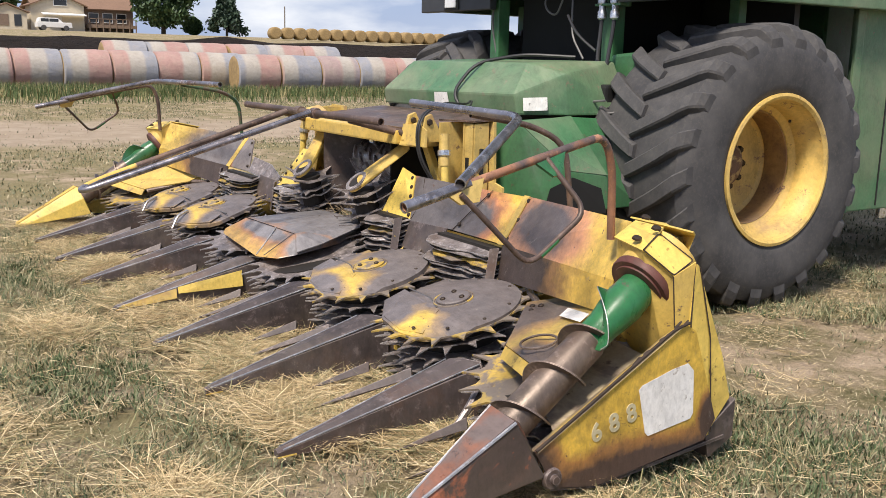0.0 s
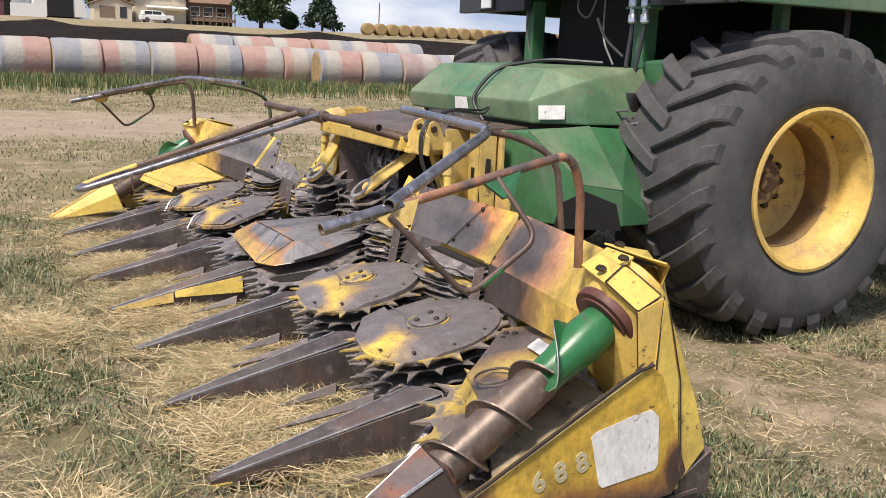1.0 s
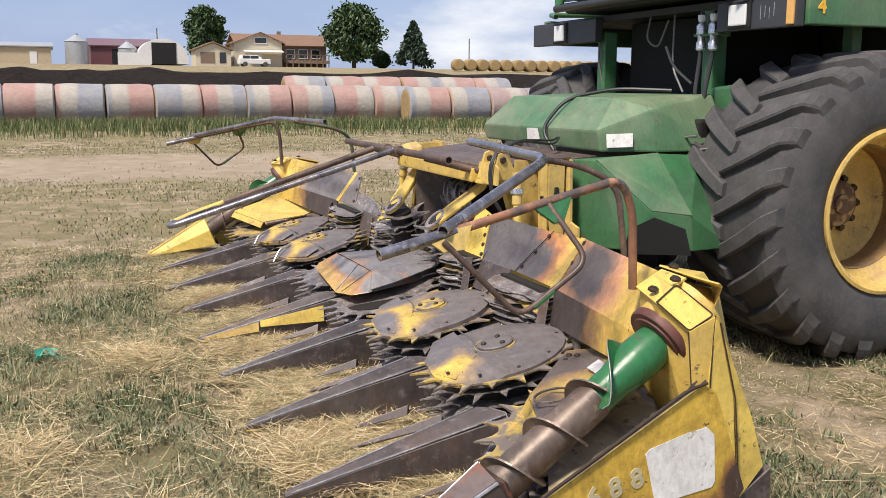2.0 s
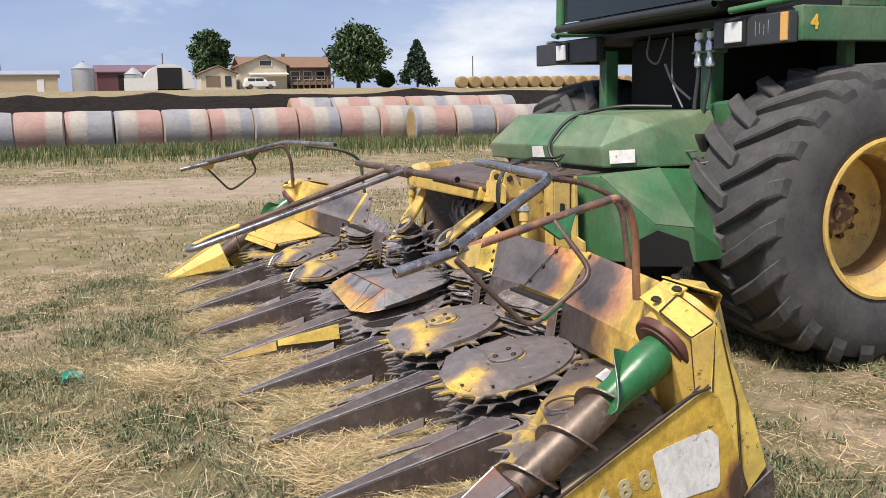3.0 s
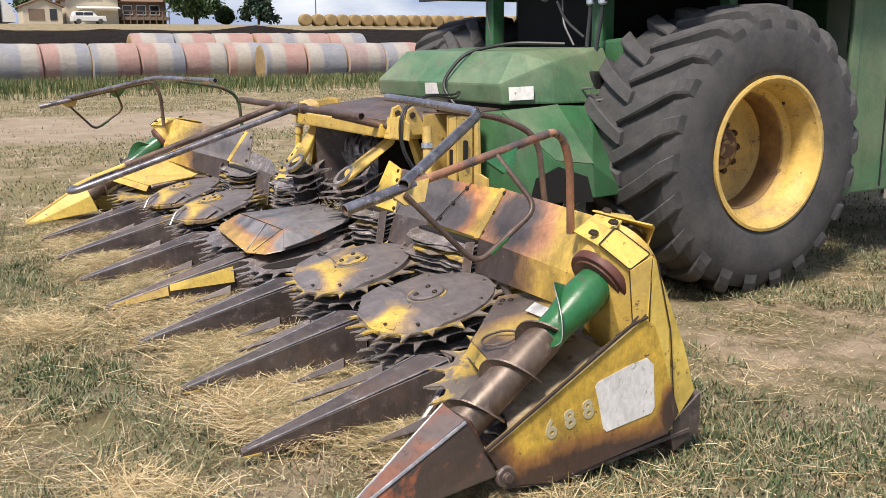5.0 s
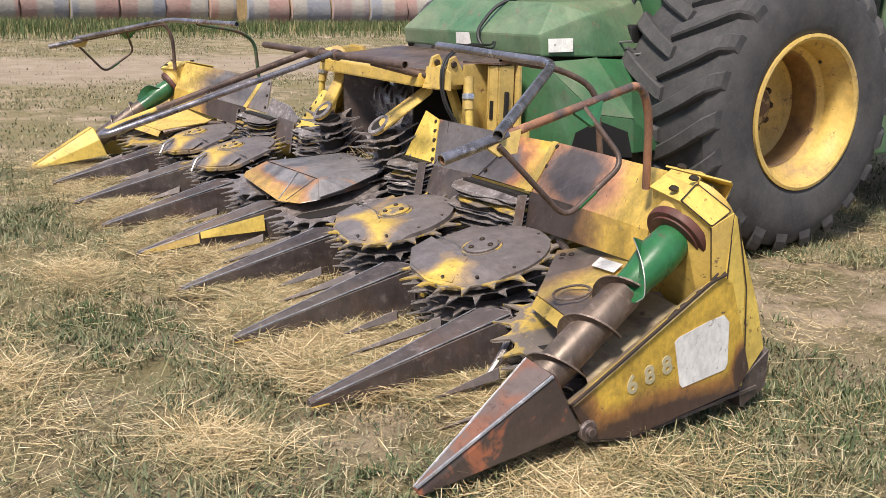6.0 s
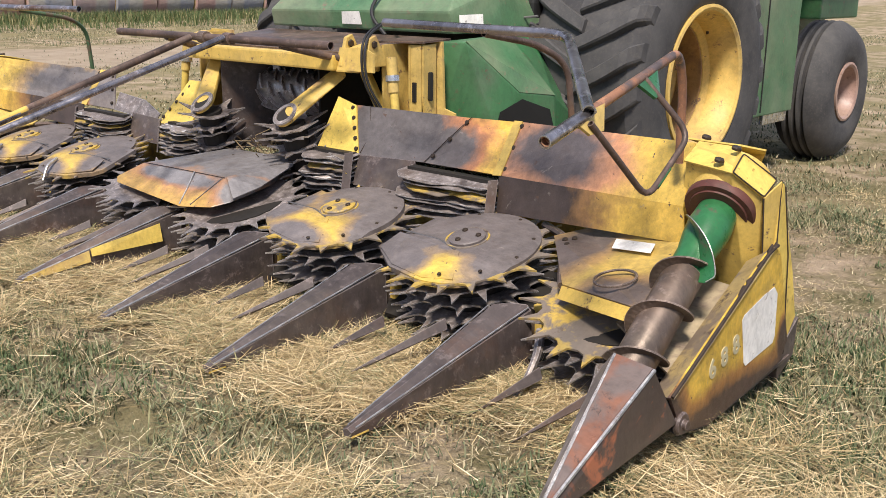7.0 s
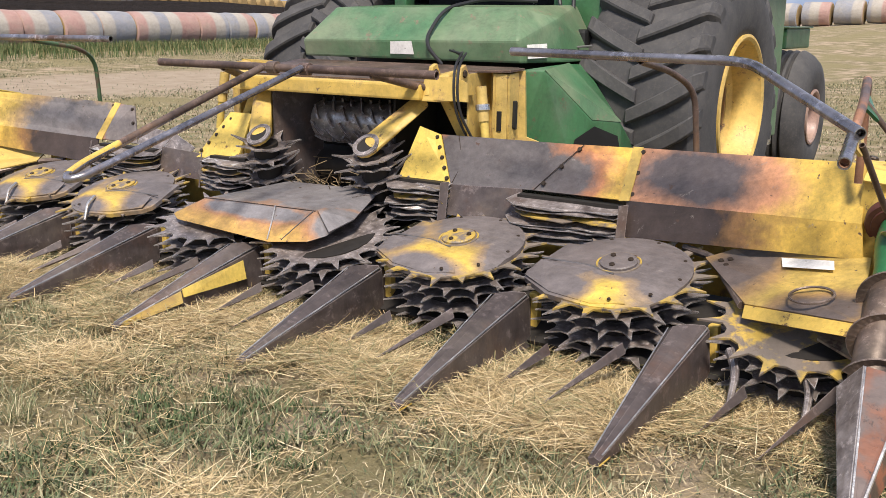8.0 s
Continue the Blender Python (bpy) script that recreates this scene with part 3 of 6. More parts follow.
blades("grass_tufts", 1700, (-3.4, 6.4, -2.6, 4.2), (0.03, 0.13), 0.0032, (0.6, 1.5),
       [(0.0, (0.09, 0.11, 0.05)), (0.35, (0.17, 0.18, 0.09)), (0.65, (0.29, 0.26, 0.14)), (1.0, (0.54, 0.46, 0.29))], 8,
       lambda x, y: (nz(x, y, 1.2, 31) > 0.5) * (0.0 if hdr_zone(x, y) else 1.0) * wheel_dirt(x, y), "loose tufts of fresh and drying grass", 0.0, 0.0, 4, 14)
blades("matted_hay", 26000, (-3.4, 4.8, -1.9, 1.4), (0.06, 0.2), 0.0032, (1.2, 1.66),
       [(0.0, (0.11, 0.12, 0.055)), (0.5, (0.24, 0.225, 0.11)), (1.0, (0.42, 0.37, 0.2))], 12,
       lambda x, y: straw_zone(x, y) ** 0.5 * (0.15 + 0.85 * (nz(x, y, 3.2, 51) > 0.5)), "half-dry greenish hay matted into the straw", 0.045, 0.01, 6)
blades("leafy_weeds", 5200, (-3.4, 6.2, -2.6, 4.2), (0.012, 0.048), 0.0075, (0.2, 1.45),
       [(0.0, (0.045, 0.07, 0.03)), (0.5, (0.085, 0.12, 0.052)), (0.85, (0.16, 0.19, 0.095)), (1.0, (0.3, 0.29, 0.17))], 13,
       lambda x, y: (nz(x, y, 1.5, 61) > (0.42 if x > 2.9 else 0.58)) * (1.0 - min(0.9, 1.5 * straw_zone(x, y))) * wheel_dirt(x, y), "low clumps of dark green leafy weeds", 0.0, 0.0, 4, 16)
blades("chaff", 70000, (-3.4, 6.2, -2.4, 3.6), (0.012, 0.04), 0.003, (1.2, 1.6),
       [(0.0, (0.2, 0.15, 0.09)), (0.5, (0.42, 0.34, 0.2)), (1.0, (0.68, 0.58, 0.39))], 9,
       lambda x, y: 0.25 + 0.75 * (nz(x, y, 1.8, 41) > 0.47), "fine chopped straw and chaff on the soil", 0.01, 0.003)


# ---- the forage header ----
header = thing("maize_header", "worn yellow eight-row rotary maize header resting on the ground", "forage header")
TILT = 14.0


def star_disc(n, r_in, r_out, thick, lift=0.0, jag=0.0, seed=0):
    """A flat toothed disc with pointed teeth, each a little different."""
    rng = random.Random(seed)
    bm = bmesh.new()
    top, low = [], []
    for i in range(n):
        a = 2 * math.pi * i / n
        s = math.pi / n
        for f, r, z in ((-0.9, r_in, 0), (-0.30, r_in + (r_out - r_in) * 0.16, lift * 0.3), (0.14, r_out * (1 - jag * rng.random()), lift * (0.4 + 1.2 * rng.random())), (0.44, r_in + (r_out - r_in) * 0.10, lift * 0.3)):
            p = Vector((r * math.cos(a + f * s), r * math.sin(a + f * s), z))
            top.append(bm.verts.new(p))
            low.append(bm.verts.new(p - Vector((0, 0, thick))))
    m = len(top)
    ci, cj = [], []
    for i in range(n):
        a = 2 * math.pi * (i - 0.5) / n
        ci.append(bm.verts.new((0.55 * r_in * math.cos(a), 0.55 * r_in * math.sin(a), 0)))
        cj.append(bm.verts.new((0.55 * r_in * math.cos(a), 0.55 * r_in * math.sin(a), -thick)))
    for i in range(m):
        j = (i + 1) % m
        bm.faces.new((top[i], low[i], low[j], top[j]))
    for i in range(n):
        j = (i + 1) % n
        b = 4 * i
        bm.faces.new((top[b], top[b + 1], top[b + 2], top[b + 3]))
        bm.faces.new((low[b + 3], low[b + 2], low[b + 1], low[b]))
        bm.faces.new((ci[i], top[b], top[b + 3]))
        bm.faces.new((ci[i], top[b + 3], top[(b + 4) % m], ci[j]))
        bm.faces.new((cj[i], low[b + 3], low[b]))
        bm.faces.new((cj[j], low[(b + 4) % m], low[b + 3], cj[i]))
    bm.faces.new(ci)
    bm.faces.new(cj[::-1])
    return bm


def mesh_from(bm, name, material):
    me = bpy.data.meshes.new(name)
    bmesh.ops.recalc_face_normals(bm, faces=bm.faces[:])
    bm.to_mesh(me)
    bm.free()
    me.materials.append(material)
    return me


DISCS = [mesh_from(star_disc(18, 0.272, 0.392, 0.006, 0.010, 0.13, s), "toothed_disc", M_disc) for s in range(4)]
DISC_TOP = mesh_from(star_disc(18, 0.292, 0.392, 0.008, 0.006, 0.06, 9), "toothed_disc", M_disc_y)
FEED = [mesh_from(star_disc(7, 0.105, 0.21, 0.008, 0.034, 0.12, s), "feed_disc", M_disc) for s in range(3)]


def cap_bm(mirror=1):
    """Rotor cover: rounded sheet with a squared wing on one side, its rim turned down, and a shallow crease."""
    bm = bmesh.new()
    out = []
    for i in range(33):
        a = radians(-105 + i * (255 / 32))
        out.append(Vector((0.292 * math.cos(a), 0.292 * math.sin(a), 0)))
    out += [Vector((-0.30, 0.155, 0)), Vector((-0.365, -0.11, 0)), Vector((-0.345, -0.165, 0)), Vector((-0.2, -0.26, 0))]
    out = [Vector((p.x * mirror, p.y, 0)) for p in out]
    dome = lambda p, f: Vector((p.x * f, p.y * f, 0.034 - 0.028 * f ** 3 - (0.05 if p.y < -0.1 else 0.0) * max(0, f - 0.7)))
    rings = [[bm.verts.new(dome(p, f)) for p in out] for f in (0.35, 0.7, 0.9, 1.0)]
    rings.append([bm.verts.new(r.co + Vector((0, 0, -0.022))) for r in rings[-1]])
    n = len(out)
    for a, b in zip(rings, rings[1:]):
        for i in range(n):
            j = (i + 1) % n
            bm.faces.new((a[i], b[i], b[j], a[j]))
    bm.faces.new(rings[0])
    bm.faces.new(rings[-1][::-1])
    return bm


def rotor(x, y, z, mat, mirror, cover=True, layers=5, first=DISC_TOP):
    m = Matrix.Translation((x, y, z)) @ pose(0, 0, 0, TILT, 0, 0)
    core = part("rotor", lathe([(0, -0.02), (0.235, -0.02), (0.235, -0.10), (0.20, -0.11), (0.20, -0.3), (0, -0.3)], None, 24), M_core, header, "dark rotor drum with stacked toothed discs")
    core.matrix_basis = m
    for i in range(layers):
        zz = -0.014 - 0.06 * i
        d = first if i == 0 else DISCS[(i + int(x * 7)) % 4]
        s = (1.0, 1.0, 0.96, 1.02, 0.95)[i]
        o = shared("toothed_disc", d, core, Matrix.Translation((0, 0, zz)) @ pose(0, 0, 0, 2.4 * math.sin(5 * i + 3 * x), 2.4 * math.cos(4 * i + x), 47 * i * i + 37 * x) @ Matrix.Diagonal((s, s, 1, 1)))
    if cover:
        cp = part("rotor_cover", cap_bm(mirror), mat, core, "scuffed steel rotor cover with yellow paint remains", True)
        fl = part("hub_flange", lathe([(0, 0.046), (0.07, 0.046), (0.076, 0.042), (0.076, 0.028), (0, 0.028)], Matrix.Translation((0, 0, 0)), 24), M_disc_y if mat is M_cap_b else M_cap, core)
        for a in (20, 140, 260):
            shared("bolt", BOLT, core, Matrix.Translation((0.048 * math.cos(radians(a)), 0.048 * math.sin(radians(a)), 0.046)))
        part("weld_seam", tube([(-0.33 * mirror, -0.03, 0.02), (-0.1 * mirror, -0.055, 0.032), (0.02 * mirror, -0.1, 0.034)], 0.004, 6, 0.02, False), M_weld, core)
        flap = [(-0.345 * mirror, -0.16, 0.004), (-0.19 * mirror, -0.252, 0.0), (0.0, -0.283, -0.002), (0.13 * mirror, -0.25, 0.002), (0.05 * mirror, -0.11, 0.036), (-0.32 * mirror, -0.06, 0.028)]
        part("front_flap", sheet(flap if mirror > 0 else flap[::-1], 0.004), mat, core)
        for a in (-75, -40, -5, 30, 75, 120, 160):
            shared("bolt", BOLT, core, Matrix.Translation((0.262 * math.cos(radians(a)) * mirror, 0.262 * math.sin(radians(a)), 0.011)) @ Matrix.Diagonal((0.7, 0.7, 0.7, 1)))
        part("hub_ring", tube([(0.088 * math.cos(radians(a)), 0.088 * math.sin(radians(a)), 0.034) for a in range(0, 361, 20)], 0.0045, 6, 0.01, False), M_disc_y, core)
        part("rim_trim", tube([(0.287 * math.cos(radians(a)), 0.287 * math.sin(radians(a)), -0.016) for a in range(-100, 61, 10)], 0.006, 6, 0.01, False), M_disc_y, core)
    return core


rotor(1.905, 0.99, 0.375, M_cap, 1)
rotor(1.142, 0.99, 0.378, M_cap_b, 1)
rotor(-1.142, 0.99, 0.378, M_cap_b, -1)
rotor(-1.905, 0.99, 0.375, M_cap_b, -1)
for s in (1, -1):
    rotor(2.66 * s, 0.95, 0.315, M_cap, s, False)
    rotor(0.38 * s, 0.99, 0.33, M_cap, s, False, 5, DISCS[1])

# worn crop clips hanging before the far rotor covers
for x in (-1.83, -1.10):
    part("crop_clip", tube([(x - 0.05, 0.80, 0.37), (x + 0.0, 0.715, 0.345), (x + 0.035, 0.665, 0.27)], 0.011, 8, 0.03, False, None, 0.007), M_edge, header, "bent bright crop clip")

# covers beside the outermost rotors
for s in (1, -1):
    pts = [(2.2 * s, 1.16, 0.43), (2.28 * s, 1.27, 0.455), (2.82 * s, 1.08, 0.535), (2.87 * s, 0.70, 0.40), (2.45 * s, 0.87, 0.352)]
    sh = part("shield_plate", sheet(pts if s > 0 else pts[::-1], 0.008), M_shield if s > 0 else M_yellow, header, "worn dirty yellow shield plate")
    part("shield_lip", sheet([(2.45 * s, 0.87, 0.352), (2.87 * s, 0.70, 0.40), (2.86 * s, 0.675, 0.36), (2.45 * s, 0.845, 0.31)], 0.006), M_yellow, sh)
    if s > 0:
        part("paper_label", sheet([(2.50, 1.125, 0.486), (2.70, 1.055, 0.517), (2.715, 1.0, 0.497), (2.52, 1.065, 0.466)], 0.001), M_label, sh)
        for p in ((2.27, 1.13, 0.438), (2.30, 1.1, 0.43), (2.30, 1.15, 0.444)):
            shared("bolt", BOLT, sh, axis_to(p, (p[0], p[1] - 0.3, p[2] + 0.9)))
        ring = [(2.68 + 0.075 * math.cos(radians(a)), 0.84 + 0.06 * math.sin(radians(a)), 0.437 + 0.016 * math.sin(radians(a)) + 0.01 * math.cos(radians(a))) for a in range(0, 361, 20)]
        part("round_mount", tube(ring, 0.005, 6, 0.01, False), M_auger, sh)
    part("crop_strap", tube([(2.07 * s, 1.27, 0.44), (2.22 * s, 1.2, 0.43), (2.33 * s, 1.03, 0.385), (2.43 * s, 0.89, 0.345)], 0.016, 8, 0.05, False), M_auger, header)

# centre hood
low = [(-0.58, 0.86, 0.335), (-0.50, 0.815, 0.318), (0.20, 0.755, 0.302), (0.42, 0.79, 0.325), (0.47, 0.88, 0.345), (0.34, 1.36, 0.385), (-0.30, 1.36, 0.385)]
top = [(-0.42, 0.94, 0.422), (0.36, 0.925, 0.445), (0.30, 1.38, 0.485), (-0.22, 1.38, 0.475)]
hood = part("centre_hood", hull(low + top, 0.008), M_hood, header, "bent grey steel centre hood with orange worn edges")
part("ridge_seam", tube([(-0.42, 0.938, 0.425), (0.0, 0.931, 0.437), (0.36, 0.923, 0.446)], 0.002, 6, 0.03, False), M_seam, hood)
part("weld_seam", tube([(0.10, 0.922, 0.442), (0.145, 0.845, 0.375), (0.19, 0.764, 0.312)], 0.0042, 6, 0.03, False), M_edge, hood)
part("weld_seam", tube([(0.35, 0.918, 0.446), (0.31, 0.85, 0.385), (0.27, 0.775, 0.32)], 0.0022, 6, 0.03, False), M_weld, hood)
part("torn_flap", sheet([(0.31, 1.37, 0.484), (0.37, 0.93, 0.45), (0.475, 0.885, 0.365), (0.52, 1.02, 0.41), (0.43, 1.30, 0.47)], 0.006), M_hood, hood, "bent torn edge of the hood")

# dividers: long pointed wedges on the ground, one between each two rows


def divider(x, odd=False):
    secs = []
    for f, yy in ((0.0, 0.0), (0.06, 0.05), (0.35, 0.27), (0.7, 0.55), (1.0, 0.80)):
        zt = 0.045 + 0.215 * f
        zb = 0.022 + 0.012 * f
        wt, wb = 0.012 + 0.046 * f, 0.016 + 0.066 * f
        skew = 0.04 * f
        secs.append([(x - wb, yy - skew, zb), (x - wt - 0.008, yy - skew, zt * 0.93), (x - wt * 0.8, yy - skew, zt), (x, yy, zt + 0.006), (x + wt * 0.8, yy + skew, zt), (x + wt + 0.008, yy + skew, zt * 0.93), (x + wb, yy + skew, zb)])
    bm = bmesh.new()
    rings = [[bm.verts.new(p) for p in s] for s in secs]
    for a, b in zip(rings, rings[1:]):
        for i in range(7):
            j = (i + 1) % 7
            bm.faces.new((a[i], a[j], b[j], b[i]))
    bm.faces.new(rings[0][::-1])
    bm.faces.new(rings[-1])
    d = part("divider", bm, M_divider, header, "dark worn steel divider point")
    f = lambda yy, side, up=0.0: (x + side * (0.016 + 0.046 * yy / 0.8), yy + side * 0.04 * yy / 0.8, 0.045 + 0.215 * yy / 0.8 * 0.985 + up)
    part("bright_ridge", tube([f(0.02, 1, 0.0), f(0.4, 1, 0), f(0.79, 1, 0)], 0.0035, 6, 0.02, False), M_edge, d)
    part("bright_ridge", tube([f(0.02, -1, 0.0), f(0.4, -1, 0), f(0.79, -1, 0)], 0.003, 6, 0.02, False), M_edge, d)
    part("mount_post", box(x + 0.045, x + 0.085, 0.88, 0.92, 0.06, 0.25, 0.005), M_yellow, d, "yellow post behind the divider")
    part("rear_bracket", hull([(x - 0.05, 0.79, 0.05), (x + 0.06, 0.86, 0.05), (x + 0.05, 0.93, 0.2), (x - 0.03, 0.9, 0.22), (x + 0.055, 0.85, 0.25), (x - 0.04, 0.78, 0.24)], 0.004), M_divider, d)
    if odd:
        part("yellow_side", sheet([(x + 0.062, 0.35, 0.10), (x + 0.088, 0.72, 0.11), (x + 0.07, 0.72, 0.2), (x + 0.05, 0.35, 0.135)], 0.006), M_yellow_clean, d, "bright yellow side plate")
        part("bare_tip", sheet([(x + 0.02, 0.01, 0.03), (x + 0.064, 0.34, 0.075), (x + 0.052, 0.34, 0.128), (x + 0.02, 0.03, 0.055)], 0.006), M_cream, d, "bare light metal tip plate")
    else:
        part("yellow_tip", sheet([(x - 0.02, 0.0, 0.026), (x + 0.02, 0.0, 0.026), (x + 0.024, 0.07, 0.03), (x - 0.024, 0.07, 0.03)], 0.005), M_yellow, d)


for i in range(7):
    divider(2.27 - 0.757 * i, i == 3)

# thin guide spears and bent crop fingers between the dividers
for i in range(8):
    x = 2.65 - 0.757 * i
    part("guide_spear", hull([(x - 0.20, 0.36, 0.02), (x - 0.12, 0.64, 0.14), (x - 0.10, 0.63, 0.10), (x - 0.14, 0.66, 0.10), (x - 0.19, 0.37, 0.035)], 0.002), M_divider, header)
    part("guide_spear", hull([(x + 0.02, 0.30, 0.02), (x + 0.17, 0.68, 0.19), (x + 0.19, 0.67, 0.15), (x + 0.15, 0.70, 0.14), (x + 0.03, 0.29, 0.035)], 0.002), M_divider, header)
for x in (2.47, 2.72, -1.55, -2.3):
    part("crop_finger", tube([(x - 0.03, 0.76, 0.21), (x + 0.02, 0.68, 0.16), (x + 0.03, 0.58, 0.06), (x + 0.01, 0.52, 0.015)], 0.018, 8, 0.05, False, None, 0.008), M_disc, header, "bent bright crop finger")

# rear wall panels of both halves
for s in (1, -1):
    def P(*pts, fl=False):
        q = [(p[0] * s, p[1], p[2]) for p in pts]
        return q if s > 0 else q[::-1]
    mi, mo = (M_panel_in, M_panel_out) if s > 0 else (M_panel_in_f, M_panel_out_f)
    bp = part("bolt_plate", sheet(P((0.50, 1.40, 0.55), (0.82, 1.40, 0.56), (0.69, 1.51, 0.785), (0.57, 1.50, 0.82)) if s > 0 else P((0.62, 1.38, 0.55), (0.96, 1.38, 0.545), (0.78, 1.50, 0.81), (0.61, 1.50, 0.81)), 0.01), M_yellow_clean, header, "yellow corner plate with a row of bolts")
    bolts_along(bp, ((0.795 if s > 0 else 0.92) * s, 1.41 if s > 0 else 1.392, 0.585), ((0.675 if s > 0 else 0.765) * s, 1.505 if s > 0 else 1.49, 0.77), 5, (0, -0.9, 0.45))
    if s > 0:
        part("inner_panel", sheet(P((0.825, 1.40, 0.56), (1.30, 1.37, 0.585), (1.51, 1.465, 0.80), (0.695, 1.515, 0.785)), 0.008), mi, header, "dark scuffed sloping panel")
    else:
        bm = sheet(P((1.05, 1.40, 0.53), (1.24, 1.37, 0.565), (1.20, 1.44, 0.66), (1.02, 1.43, 0.59)), 0.006)
        sheet(P((1.245, 1.37, 0.565), (1.45, 1.36, 0.585), (1.47, 1.42, 0.69), (1.205, 1.44, 0.66)), 0.006, bm)
        part("inner_panel", bm, M_disc, header, "crumpled bare grey panel torn low")
    mp = part("middle_panel", sheet(P((1.30 if s > 0 else 1.46, 1.366, 0.585), (1.775, 1.33, 0.595), (1.765, 1.48, 0.805), (1.51 if s > 0 else 1.585, 1.462, 0.802)), 0.01), mi, header, "panel worn from yellow to orange and grey")
    bolts_along(mp, ((1.35 if s > 0 else 1.50) * s, 1.375, 0.62), ((1.49 if s > 0 else 1.59) * s, 1.45, 0.78), 3, (0, -0.9, 0.45))
    if s > 0:
        part("lap_seam", tube([(1.305, 1.364, 0.588), (1.40, 1.405, 0.69), (1.512, 1.458, 0.806)], 0.002, 6, 0.02, False), M_seam, mp)
        part("fold_line", tube([(0.83, 1.398, 0.564), (0.86, 1.45, 0.66), (0.80, 1.508, 0.79)], 0.002, 6, 0.03, False), M_seam, bp)
    op = part("outer_panel", sheet(P((1.78, 1.328, 0.595), (2.77, 1.10, 0.655), (2.75, 1.19, 0.86), (1.77, 1.482, 0.807)), 0.008), mo, header, "sloping panel worn from yellow to salmon and grey")
    bolts_along(op, (1.80 * s, 1.345, 0.62), (1.79 * s, 1.465, 0.79), 3, (0, -0.9, 0.45))
    part("seam_strip", sheet(P((1.745, 1.322, 0.592), (1.795, 1.316, 0.598), (1.785, 1.472, 0.812), (1.735, 1.478, 0.81)), 0.005), M_yellow, op)
    part("lower_panel", sheet(P((1.79, 1.30, 0.44), (2.79, 1.08, 0.53), (2.77, 1.098, 0.655), (1.78, 1.326, 0.595)), 0.008), M_panel_low, header, "lower flank worn dark brown and yellow")
    part("lower_panel", sheet(P((0.84, 1.34, 0.42), (1.24, 1.32, 0.43), (1.24, 1.37, 0.585), (0.83, 1.395, 0.56)), 0.008), M_divider, header, "dark bare lower flank")
    # stacks of scraper plates
    for a, b, yy in ((0.48, 0.83, 1.30), (1.20, 1.775, 1.26)):
        st = part("scraper_block", box(min((a + 0.05) * s, (b - 0.02) * s), max((a + 0.05) * s, (b - 0.02) * s), yy + 0.05, yy + 0.1, 0.38, 0.57), M_core, header, "stack of thin scraper plates")
        for i in range(7):
            z = 0.395 + 0.026 * i + 0.004 * ((i * 7) % 3 - 1)
            w = 0.022 * ((i * 5) % 3)
            rs = random.Random(i + int(a * 100))
            front = [(a + w + (b - a) * f, yy - 0.05 * math.sin(math.pi * min(1, f * 1.6)) + rs.uniform(-0.022, 0.012), z - 0.008 + rs.uniform(-0.006, 0.004)) for f in (0.12, 0.26, 0.34, 0.5, 0.58, 0.72, 0.8, 0.92)]
            part("scraper_plate", sheet(P((a + w, yy + 0.03, z), *front, (b, yy - 0.01, z), (b + 0.005, yy + 0.1, z + 0.02), (a + 0.03, yy + 0.1, z + 0.02)), 0.005), M_disc if i != 4 else M_disc_y, st)
        part("bolt_bracket", sheet(P((b, yy - 0.03, 0.39), (b + 0.03, yy, 0.40), (b + 0.03, yy + 0.03, 0.585), (b, yy + 0.0, 0.58)), 0.008), M_divider, st)
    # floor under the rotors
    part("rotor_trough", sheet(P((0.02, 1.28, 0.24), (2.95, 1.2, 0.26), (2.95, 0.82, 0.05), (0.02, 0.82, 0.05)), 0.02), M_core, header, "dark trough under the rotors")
    part("back_beam", box(min(0.6 * s, 2.55 * s), max(0.6 * s, 2.55 * s), 1.50, 1.62, 0.12, 0.50, 0.01), M_yellow, header, "yellow frame beam behind the panels")

